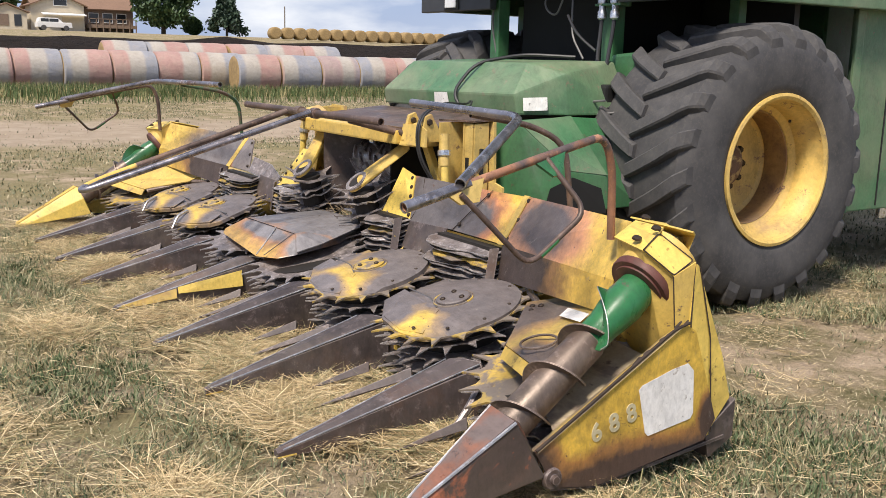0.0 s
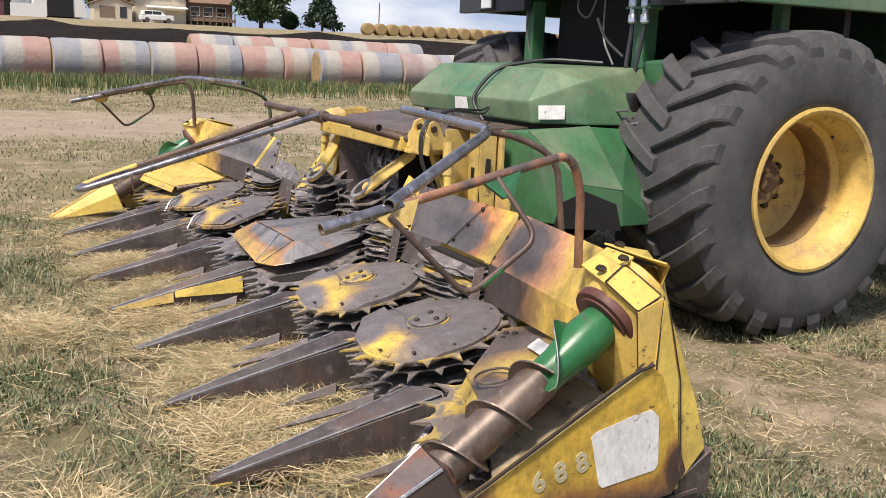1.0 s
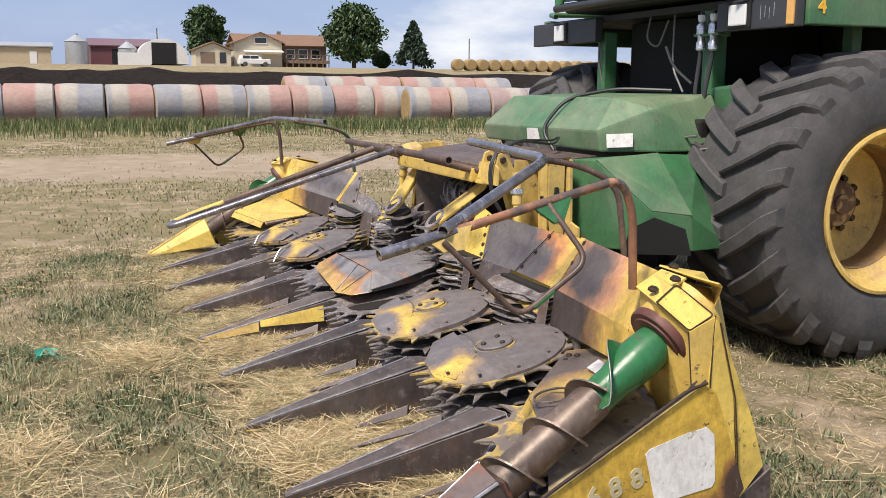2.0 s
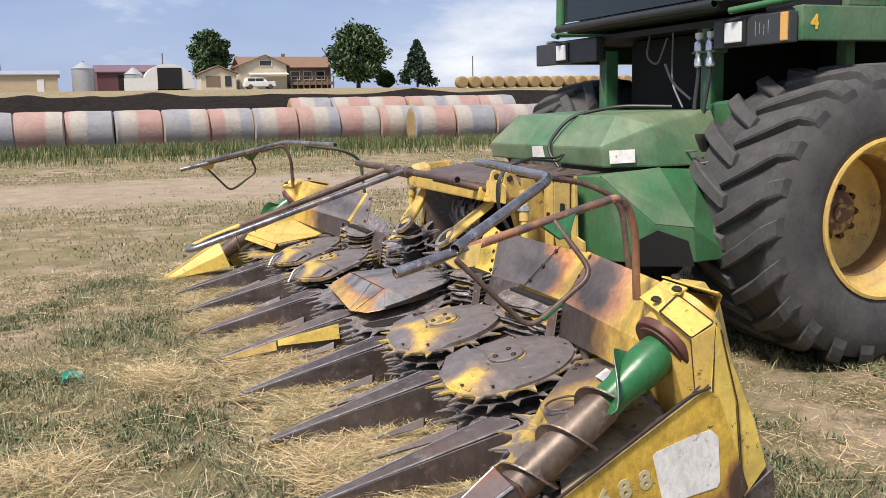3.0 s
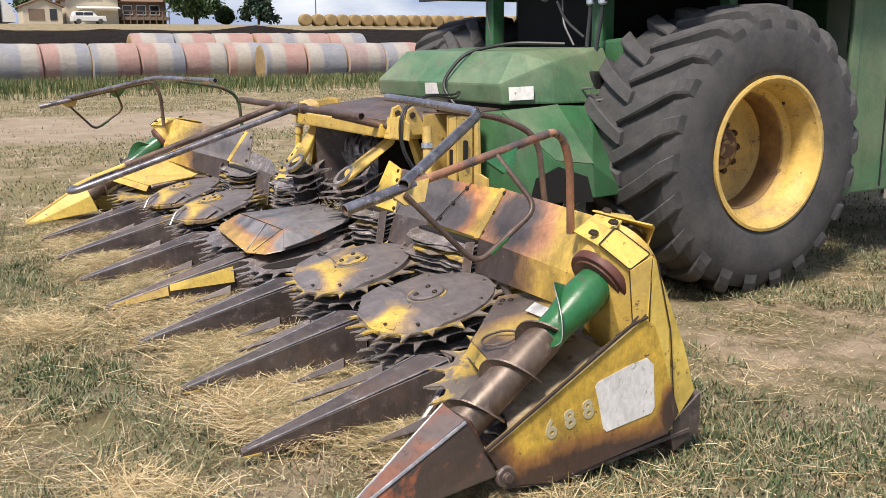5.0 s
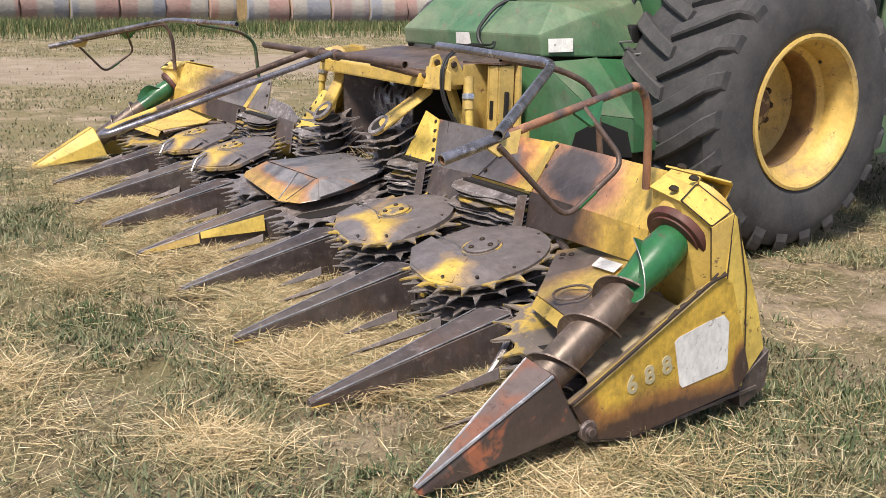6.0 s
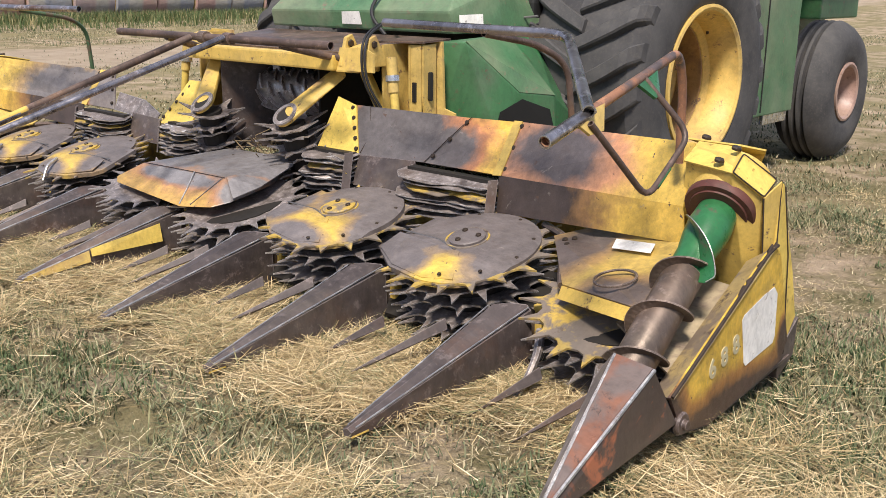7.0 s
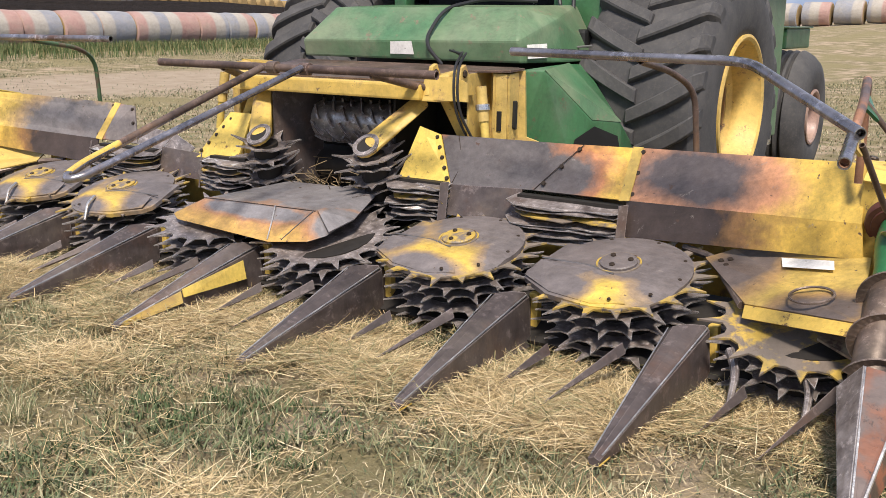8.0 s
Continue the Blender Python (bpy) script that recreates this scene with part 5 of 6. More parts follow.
for i in range(2):
    dx = 0.022 * i
    part("hydraulic_hose", tube([(0.36 + dx, 2.09, 1.18), (0.50 + dx, 1.98, 1.17 - dx), (0.72 + dx, 1.66, 1.19), (0.80 + dx, 1.45, 1.12), (0.81 + dx, 1.44, 0.92), (0.86 + 1.5 * dx, 1.56, 0.70)], 0.0065, 8, 0.1, False), M_hose, header, "", True)
# broken straw caught in the intake
rng = random.Random(4)
bm = bmesh.new()
for i in range(160):
    p = Vector((rng.gauss(-0.05, 0.14), rng.uniform(1.35, 1.6), 0.38 + abs(rng.gauss(0, 0.07))))
    d = Vector((rng.uniform(-1, 1), rng.uniform(-1, 1), rng.uniform(-0.5, 0.5))).normalized() * rng.uniform(0.06, 0.14)
    w = d.orthogonal().normalized() * 0.0025
    bm.faces.new([bm.verts.new(q) for q in (p - w, p + w, p + d + w, p + d - w)])
M_chaff = plain("old_chaff", (0.34, 0.25, 0.14), 0.9, 0, 0.5, 25)
tagged(part("crop_residue", bm, M_chaff, None), "brown broken stalks caught in the intake", "crop residue", "", "stuff")


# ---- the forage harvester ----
# black that stands for deep shade, not a surface's own colour
M_void_h = plain("painted_shade_black", (0.008, 0.008, 0.008), 0.95, 0, 0.2)
harv = thing("forage_harvester", "faded green self-propelled forage harvester parked behind the header", "harvester")


def tyre_bm(R, W, rim_r, lugs, ridge, ribbed=False):
    """A tractor tyre about the x axis, outer face at x = 0, with slanting tread bars or plain grooves."""
    bm = bmesh.new()
    sh = R - ridge
    prof = [(rim_r, -0.02), (rim_r + 0.02, 0.0), (rim_r + 0.07, 0.012), ((rim_r + sh) / 2, 0.02), (sh - 0.12, 0.014), (sh - 0.05, -0.004), (sh, -0.05)]
    if ribbed:
        n = 4
        for i in range(n):
            a = -0.09 - (W - 0.18) * i / n
            b = -0.09 - (W - 0.18) * (i + 1) / n
            prof += [(sh + ridge, a - 0.01), (sh + ridge + 0.008, (a + b) / 2), (sh + ridge, b + 0.022), (sh - 0.005, b + 0.016), (sh - 0.005, b + 0.002)]
    else:
        prof += [(sh + 0.015, -W / 2)]
    prof += [(sh, -W + 0.09), (sh - 0.035, -W + 0.03), (sh - 0.09, -W - 0.006), ((rim_r + sh) / 2, -W - 0.02), (rim_r + 0.02, -W), (rim_r, -W + 0.02)]
    lathe(prof, pose(0, 0, 0, 0, 90, 0), 64, bm, True)
    return bm


def lug_mesh(R, W, ridge, side):
    """One slanting tread bar, running from the shoulder to past the middle of the tread."""
    bm = bmesh.new()
    sh = R - ridge
    rows = []
    for f in (0.0, 0.04, 0.1, 0.2, 0.4, 0.6, 0.8, 0.97, 1.0):
        u = f * W * 0.54
        x = 0.004 - u if side == 0 else -W - 0.004 + u
        ang = 0.30 * f ** 0.75
        wd = (0.066 - 0.014 * f) / R
        top = R - {0.0: 0.085, 0.04: 0.045, 0.1: 0.012}.get(f, 0.0 if f < 0.99 else 0.014)
        base = sh - {0.0: 0.11, 0.04: 0.08, 0.1: 0.05}.get(f, 0.02)
        rows.append([bm.verts.new((x, r * math.cos(t), r * math.sin(t))) for r, t in ((base, ang - wd), (top - 0.01, ang - wd * 0.8), (top, ang - wd * 0.62), (top, ang + wd * 0.62), (top - 0.01, ang + wd * 0.8), (base, ang + wd))])
    for a, b in zip(rows, rows[1:]):
        for j in range(5):
            bm.faces.new((a[j], a[j + 1], b[j + 1], b[j]))
    bm.faces.new(rows[0])
    bm.faces.new(rows[-1])
    return mesh_from(bm, "tread_bar", M_tyre)


def wheel(x, y, R, W, rim_r, side, lugs=0, ridge=0.05, rim_mat=None, label="", deep=0.30):
    """A wheel: tyre, dished rim with stepped barrel, hub with a ring of bolts."""
    w = part("wheel", tyre_bm(R, W, rim_r, lugs, ridge, lugs == 0), M_tyre, harv, label, True)
    w.matrix_basis = Matrix.Translation((x, y, R - 0.012)) @ (Matrix() if side > 0 else pose(0, 0, 0, 0, 0, 180))
    for sd in (0, 1):
        lm = lug_mesh(R, W, ridge, sd) if lugs else None
        for i in range(lugs):
            shared("tread_bar", lm, w, pose(0, 0, 0, 360 * (i + 0.5 * sd) / lugs, 0, 0))
    turn = pose(0, 0, 0, 0, 90, 0)
    rb = lathe([(rim_r + 0.012, -0.015), (rim_r + 0.016, 0.012), (rim_r - 0.002, 0.016), (rim_r - 0.02, 0.004), (rim_r - 0.028, -0.05), (rim_r - 0.05, -0.075), (rim_r - 0.055, -0.17), (rim_r - 0.085, -0.20), (rim_r - 0.09, -deep + 0.02), (rim_r - 0.11, -deep), (0.17, -deep - 0.012), (0.165, -deep - 0.01), (0, -deep - 0.01)], turn, 48)
    rim = part("rim", rb, rim_mat, w, "", True)
    # added ring whose brown stands for the shadow inside the barrel
    part("barrel_band", lathe([(rim_r - 0.088, -0.205), (rim_r - 0.094, -0.208), (rim_r - 0.097, -deep + 0.03), (rim_r - 0.093, -deep + 0.025)], turn, 48, close=True), M_band, w, "inner barrel band painted brown for its shadow", True) if deep > 0.3 else None
    hb = part("hub", lathe([(0.135, -deep - 0.01), (0.13, -deep + 0.03), (0.10, -deep + 0.05), (0.06, -deep + 0.055), (0.055, -deep + 0.07), (0, -deep + 0.07)], turn, 24), M_hub, w, "hub centre with chipped cream paint and rust", True)
    for i in range(10):
        a = 2 * math.pi * i / 10
        shared("wheel_bolt", BOLT, w, Matrix.Translation((-deep + 0.0, 0.145 * math.cos(a), 0.145 * math.sin(a))) @ pose(0, 0, 0, 0, 90, 0) @ Matrix.Diagonal((1.9, 1.9, 3.4, 1)))
    shared("valve", BOLT, w, Matrix.Translation((-0.14, 0.25, (rim_r - 0.1) * 0.8)) @ Matrix.Diagonal((0.8, 0.8, 2, 1)))
    return w


# brown of the barrel's shadow, with worn and rusty patches over it
M_band = paint("barrel_shadow_brown", (0.42, 0.25, 0.09), (0.2, 0.11, 0.06), (0.1, 0.06, 0.04), 0.42, 0.6, 4, 0.7)
WX, WY = 1.62, 3.42
wheel(WX, WY, 0.845, 0.76, 0.433, 1, 22, 0.055, M_rim, "large lugged drive wheel with yellow rim", 0.40)
wheel(-WX, WY, 0.845, 0.76, 0.433, -1, 22, 0.055, M_rim, "large lugged drive wheel with yellow rim", 0.40)
M_rim_pink = paint("faded_pinkish_rim", (0.42, 0.27, 0.22), (0.3, 0.18, 0.14), (0.15, 0.09, 0.06), 0.5, 0.65, 5)
wheel(1.39, 6.32, 0.56, 0.42, 0.225, 1, 0, 0.03, M_rim_pink, "ribbed steering wheel with faded rim", 0.16)
wheel(-1.39, 6.32, 0.56, 0.42, 0.225, -1, 0, 0.03, M_rim_pink, "ribbed steering wheel with faded rim", 0.16)

# chassis and body
part("front_axle", box(-1.2, 1.2, 3.2, 3.5, 0.68, 0.98, 0.03), M_dark, harv, "dark front axle")
part("final_drive", box(0.82, 1.0, 3.15, 3.55, 0.55, 1.2, 0.03), M_green, harv)
part("chassis", box(-0.55, 0.55, 2.75, 7.2, 0.75, 1.2, 0.02), M_dark, harv, "dark chassis")
part("rear_axle", box(-1.0, 1.0, 6.2, 6.45, 0.42, 0.66, 0.02), M_dark, harv)
part("engine_body", box(-0.86, 0.86, 4.75, 7.1, 1.0, 2.9, 0.04), M_green, harv, "green engine bay")
# added block, coloured near-black to give the shade under the cab
part("cab_shade_block", box(-0.5, 0.5, 3.12, 3.9, 1.2, 1.92, 0.02), M_void_h, harv, "near-black filler block standing in for the shade under the cab")
# dark sheet added to keep sky out of the shaded gap
part("cab_gap_closure", box(-1.25, 1.25, 3.92, 3.97, 0.9, 2.0), M_dark, harv, "added dark sheet closing the shaded gap under the cab")
for s in (1, -1):
    part("frame_post", box(min(0.56 * s, 0.66 * s), max(0.56 * s, 0.66 * s), 2.95, 3.05, 1.0, 1.86, 0.008), M_green, harv, "green frame post")
    part("frame_post", box(min(1.05 * s, 1.13 * s), max(1.05 * s, 1.13 * s), 3.55, 3.62, 1.1, 1.86, 0.008), M_green, harv)
    part("side_panel", box(min(1.27 * s, 1.32 * s), max(1.27 * s, 1.32 * s), 4.48, 5.42, 0.47, 1.98, 0.012), M_green_dusty, harv, "green lower side panel")
    part("panel_post", box(min(1.32 * s, 1.345 * s), max(1.32 * s, 1.345 * s), 4.44, 4.52, 0.47, 1.8, 0.006), M_green_dusty, harv)
part("rear_box", box(0.6, 1.12, 6.3, 7.13, 1.12, 1.30, 0.015), M_green, harv, "green rear tool box")
part("rear_box_lid", box(0.58, 1.14, 6.28, 7.15, 1.30, 1.315, 0.004), M_green_dusty, harv)
part("breather_pipe", tube([(1.28, 5.44, 0.9), (1.29, 5.46, 1.38), (1.24, 5.48, 1.47), (1.1, 5.5, 1.48)], 0.016, 10, 0.06), M_green, harv, "green bent pipe", True)
part("panel_seam", box(1.318, 1.326, 4.86, 4.872, 0.5, 1.95), M_dark, harv)
part("counter_shield", box(1.28, 1.31, 4.95, 5.35, 0.40, 0.50, 0.004), M_chrome, harv)

# platform: front fascia with lamps, green side beams
fas = part("fascia", box(-1.50, -0.55, 2.86, 2.92, 1.79, 1.955, 0.008), M_grey_panel, harv, "dark grey lamp fascia")
part("coupler_plate", box(0.55, 0.80, 2.94, 2.965, 1.77, 1.955, 0.004), M_green, harv, "green plate holding two hose couplings")
fas2 = part("fascia", box(0.80, 1.44, 2.86, 2.92, 1.79, 1.955, 0.008), M_grey_panel, harv, "dark grey lamp fascia")
for f, x in ((fas, -1.05), (fas2, 1.0)):
    lp = part("work_lamp", box(x - 0.10, x + 0.10, 2.848, 2.862, 1.80, 1.945, 0.006), M_dark, f)
    part("lens", box(x - 0.075, x + 0.075, 2.838, 2.85, 1.815, 1.93, 0.008), M_lamp, f, "square glass work lamp")
part("marker_lamp", box(1.385, 1.435, 2.845, 2.862, 1.80, 1.95, 0.006), M_amber, fas2, "amber marker lamp")
for i in range(4):
    part("scratch_mark", box(1.17 + 0.035 * i, 1.174 + 0.035 * i, 2.8585, 2.86, 1.84 + 0.01 * (i % 2), 1.92 - 0.01 * (i % 3)), M_chrome, fas2)
for s in (1, -1):
    bm_ = part("side_beam", box(min(1.38 * s, 1.46 * s), max(1.38 * s, 1.46 * s), 2.93, 6.6, 1.80, 1.985, 0.008), M_green_dusty, harv, "green platform side beam")
    part("handrail", tube([(1.02 * s, 2.80, 1.99), (1.44 * s, 2.98, 2.035), (1.44 * s, 7.0, 2.12)], 0.02, 10, 0.05), M_green, harv, "green handrail", True)
    for yy in (3.7, 4.6, 5.5):
        part("rail_post", box(min(1.43 * s, 1.45 * s), max(1.43 * s, 1.45 * s), yy, yy + 0.03, 1.98, 2.75), M_green, harv)
lettering("4", 0.105, Matrix.Translation((1.4625, 2.985, 1.86)) @ pose(0, 0, 0, 90, 0, 90), M_num, harv, "number_decal", "orange number 4 decal")
part("platform", box(-1.40, 1.40, 2.92, 4.9, 1.93, 1.97), M_dark, harv, "dark platform floor")

# cab
cab = part("cab_base", hull([(-0.86, 2.80, 2.0), (0.92, 2.80, 2.0), (-0.9, 2.74, 2.07), (0.96, 2.74, 2.07), (-0.95, 4.1, 2.0), (0.98, 4.1, 2.0), (-0.95, 4.1, 2.07), (0.98, 4.1, 2.07)], 0.015), M_dark, harv, "black cab sill")
for x0, x1 in ((-0.90, -0.98), (0.96, 1.02)):
    part("cab_pillar", tube([(x0, 2.76, 2.05), (x1, 2.82, 3.4)], 0.035, 10), M_green, cab, "green cab pillar", True)
    part("cab_pillar", tube([(x0, 3.16, 2.05), (x1, 3.2, 3.4)], 0.04, 10), M_dark, cab, "", True)
    part("cab_pillar", tube([(x0, 4.08, 2.05), (x1, 4.1, 3.4)], 0.045, 10), M_green, cab, "green cab pillar", True)
part("windscreen", sheet([(-0.88, 2.77, 2.08), (0.94, 2.77, 2.08), (1.0, 2.83, 3.38), (-0.96, 2.83, 3.38)], 0.008), M_glass, cab, "dark tinted windscreen")
for x0, x1, s in ((-0.91, -0.985, -1), (0.97, 1.03, 1)):
    part("side_window", sheet([(x0, 2.82, 2.1), (x0, 3.12, 2.1), (x1, 3.16, 3.38), (x1, 2.88, 3.38)], 0.008), M_glass, cab, "tinted side window")
    part("side_window", sheet([(x0, 3.22, 2.1), (x0, 4.04, 2.1), (x1, 4.06, 3.38), (x1, 3.26, 3.38)], 0.008), M_glass, cab, "tinted side window")
part("cab_roof", box(-1.08, 1.12, 2.6, 4.25, 3.38, 3.62, 0.06), M_green, cab, "green cab roof")
part("cab_rear", box(-0.95, 1.0, 4.08, 4.14, 2.05, 2.5), M_dark, cab)
part("rear_window", sheet([(-0.95, 4.1, 2.5), (1.0, 4.1, 2.5), (1.03, 4.1, 3.38), (-0.98, 4.1, 3.38)], 0.008), M_glass, cab, "tinted rear window")
seat = part("operator_seat", hull([(-0.25, 3.35, 2.1), (0.25, 3.35, 2.1), (-0.25, 3.8, 2.1), (0.25, 3.8, 2.1), (-0.25, 3.3, 2.5), (0.25, 3.3, 2.5), (-0.25, 3.85, 3.0), (0.25, 3.85, 3.0), (0.25, 3.7, 3.0), (-0.25, 3.7, 3.0)], 0.03), M_dark, cab)
part("tool_box", box(1.05, 1.28, 3.02, 3.36, 1.98, 2.55, 0.02), M_blackplate, harv, "black storage box behind the cab")
for s in (1, -1):
    part("flank_panel", box(min(1.06 * s, 1.30 * s), max(1.06 * s, 1.30 * s), 3.38, 4.3, 1.99, 2.9, 0.02), M_green_dusty, harv, "green flank panel beside the cab")
up = part("upper_body", box(-1.30, 1.30, 4.28, 6.6, 1.99, 2.9, 0.03), M_green_dusty, harv, "green upper body panels")
part("decal_stripe", box(1.298, 1.304, 3.42, 6.0, 2.045, 2.135), M_blackplate, up, "dark decal stripe")
xx = 3.50
for wdt in (0.07, 0.09, 0.08, 0.08, 0.05, 0.09, 0.07, 0.07, 0.08):
    part("decal_bar", box(1.3035, 1.306, xx, xx + wdt * 0.75, 2.055, 2.125), M_cream_text, up, "cream block of worn brand lettering")
    xx += wdt * 1.25
part("body_rib", box(1.296, 1.325, 3.62, 3.66, 2.0, 2.88, 0.006), M_green, up)
part("body_rib", box(1.296, 1.325, 3.92, 3.96, 2.0, 2.88, 0.006), M_green, up)

# green feed-roll shroud in front of the axle
shroud = part("feed_shroud", hull([(-0.74, 2.12, 1.12), (0.80, 2.12, 1.12), (-0.74, 2.10, 1.22), (0.79, 2.10, 1.24), (-0.60, 2.26, 1.415), (0.70, 2.26, 1.42), (-0.62, 2.85, 1.44), (0.74, 2.9, 1.44), (0.90, 2.42, 1.12), (0.86, 2.42, 1.36), (-0.74, 2.9, 1.12), (0.92, 2.9, 1.12)], 0.012), M_green_dusty, harv, "dusty green feed-roll shroud")
part("decal", sheet([(0.829, 2.145, 1.145), (0.876, 2.285, 1.15), (0.868, 2.285, 1.225), (0.821, 2.145, 1.22)], 0.002), M_label, shroud, "small white warning decal")
part("torn_decal", sheet([(-0.07, 2.106, 1.15), (0.10, 2.106, 1.15), (0.09, 2.094, 1.225), (-0.06, 2.094, 1.22)], 0.002), M_label, shroud, "torn pale decal")
part("shroud_hose", tube([(0.30, 2.10, 1.10), (0.20, 2.06, 1.22), (0.24, 2.2, 1.41), (0.34, 2.5, 1.47), (0.55, 2.75, 1.46)], 0.011, 8, 0.1, False), M_hose, shroud, "", True)
sk = part("side_shield", hull([(0.873, 1.9, 1.09), (1.03, 1.95, 1.095), (1.19, 2.2, 0.83), (1.13, 2.1, 0.70), (0.884, 1.9, 0.62), (1.13, 2.1, 0.62), (0.944, 2.4, 1.117), (1.276, 2.4, 0.807), (1.28, 2.42, 0.62), (0.9, 2.7, 0.62), (0.9, 2.7, 1.1), (1.25, 2.7, 0.62)], 0.006), M_green, harv, "green angular side shield")
part("top_cover", sheet([(1.035, 1.957, 1.100), (1.195, 2.207, 0.836), (1.281, 2.405, 0.813), (0.95, 2.4, 1.122)], 0.004), M_green_dusty, sk, "paler green sloping cover sheet")
# no hole is cut: a flat black sheet gives the opening's shade
part("shield_opening_shade", sheet([(1.125, 2.085, 0.60), (1.294, 2.40, 0.60), (1.275, 2.37, 0.74), (1.205, 2.22, 0.80), (1.145, 2.11, 0.735)], 0.003, None, False), M_void_h, sk, "black sheet painting the shade of a cut-out in the shield")
part("shield_tag", sheet([(1.262, 2.37, 0.70), (1.272, 2.44, 0.68), (1.266, 2.44, 0.73), (1.256, 2.37, 0.75)], 0.002), M_label, sk)
part("shroud_back", box(-0.8, 0.9, 2.7, 3.2, 0.8, 1.3, 0.02), M_dark, harv)

# hoses with quick couplers hanging from the platform
for i, x in enumerate((0.61, 0.725)):
    h = part("supply_hose", tube([(x, 2.90, 1.92), (x, 2.90, 1.66), (x + 0.04 - 0.02 * i, 2.84, 1.45), (0.80 + 0.02 * i, 2.74, 1.2 - 0.1 * i), (0.86, 2.74, 0.9)], 0.0125, 8, 0.15, False), M_hose, harv, "black hydraulic hose", True)
    part("coupler", lathe([(0.02, 0), (0.03, 0.01), (0.03, 0.05), (0.022, 0.06), (0.022, 0.09), (0.032, 0.10), (0.032, 0.15), (0.018, 0.17), (0, 0.17)], Matrix.Translation((x, 2.90, 1.69)), 12), M_chrome, h, "zinc quick coupler", True)
    part("coupler_cap", lathe([(0.018, 0.17), (0.026, 0.18), (0.026, 0.21), (0, 0.21)], Matrix.Translation((x, 2.90, 1.69)), 10), M_lamp, h)
part("coupler_bracket", box(0.56, 0.79, 2.88, 2.94, 1.775, 1.79, 0.003), M_green, harv)
part("sill_trim", tube([(-0.90, 2.735, 2.035), (0.97, 2.735, 2.035)], 0.028, 10), M_blackplate, cab, "black rubber sill trim", True)
for pts in ([(-0.6, 2.95, 1.93), (-0.62, 2.93, 1.7), (-0.58, 2.96, 1.45)], [(0.0, 2.95, 1.93), (0.03, 2.9, 1.78), (0.12, 2.93, 1.72), (0.2, 2.95, 1.9)], [(0.25, 2.96, 1.93), (0.3, 2.92, 1.6), (0.45, 2.9, 1.45)], [(0.72, 2.66, 1.2), (0.86, 2.62, 1.12), (1.02, 2.7, 1.14), (1.06, 2.85, 1.2)], [(0.66, 2.7, 1.24), (0.8, 2.6, 1.19), (0.98, 2.63, 1.21)]):
    part("cable", tube(pts, 0.007, 6, 0.08, False), M_cable, harv, "", True)
for pts in ([(0.5, 2.75, 1.35), (0.75, 2.7, 1.22), (0.95, 2.75, 1.15)], [(0.9, 2.72, 1.16), (1.1, 2.85, 1.18), (1.15, 3.1, 1.2)], [(0.4, 2.8, 1.72), (0.55, 2.75, 1.6), (0.7, 2.78, 1.5)]):
    part("cable", tube(pts, 0.009, 6, 0.1, False), M_hose, harv, "", True)
for p in ((0.85, 2.75, 1.05), (0.95, 2.8, 1.12), (1.0, 2.9, 1.0), (0.75, 2.8, 1.15)):
    part("valve_block", box(p[0] - 0.05, p[0] + 0.05, p[1] - 0.04, p[1] + 0.06, p[2] - 0.05, p[2] + 0.06, 0.008), M_dark, harv)
part("green_guard", hull([(0.6, 2.95, 1.2), (1.0, 2.95, 1.2), (0.65, 2.95, 1.48), (0.92, 2.95, 1.5), (0.6, 3.15, 1.2), (1.0, 3.15, 1.2), (0.8, 3.15, 1.5)], 0.02), M_green, harv)


# ---- bales, farm and distance ----
def far_stripes():
    k = Nodes("striped_net_wrap", 0.75)
    sep = k.add("ShaderNodeSeparateXYZ")
    k.link(k.tc.outputs["Object"], sep.inputs[0])
    info = k.add("ShaderNodeObjectInfo")
    u = k.math("ADD", k.math("DIVIDE", sep.outputs["Z"], 1.5), k.math("ADD", 0.5, k.math("MULTIPLY", k.noise(1.5, 3), 0.05)))
    u = k.math("ADD", u, k.math("MULTIPLY", k.math("SUBTRACT", k.math("FRACT", k.math("MULTIPLY", info.outputs["Random"], 17.3)), 0.5), 0.55))
    c = k.ramp(u, [(0.0, (0.38, 0.2, 0.17)), (0.30, (0.39, 0.21, 0.18)), (0.36, (0.40, 0.36, 0.31)), (0.64, (0.39, 0.355, 0.31)), (0.70, (0.225, 0.24, 0.285)), (1.0, (0.23, 0.245, 0.285))])
    alt = k.ramp(u, [(0.0, (0.23, 0.245, 0.29)), (0.26, (0.235, 0.25, 0.29)), (0.32, (0.40, 0.36, 0.31)), (0.60, (0.39, 0.35, 0.30)), (0.66, (0.39, 0.2, 0.17)), (1.0, (0.38, 0.2, 0.17))])
    c = k.mix(k.mask(info.outputs["Random"], 0.49, 0.51), c, alt)
    c = k.mix(k.math("MULTIPLY", k.mask(k.noise(2.5, 6, 0.7), 0.45, 0.7), 0.45), c, (0.36, 0.31, 0.23))
    c = k.mottle(k.mix(0.22, c, (0.38, 0.34, 0.29)), 2.0, 0.8, 1.15)
    return k.done(c, None, k.noise(5, 6, 0.7), 0.7, 0.05)


M_wrap = far_stripes()
M_hay = plain("golden_hay", (0.42, 0.29, 0.13), 0.95, 0, 0.5, 7, 0.5)


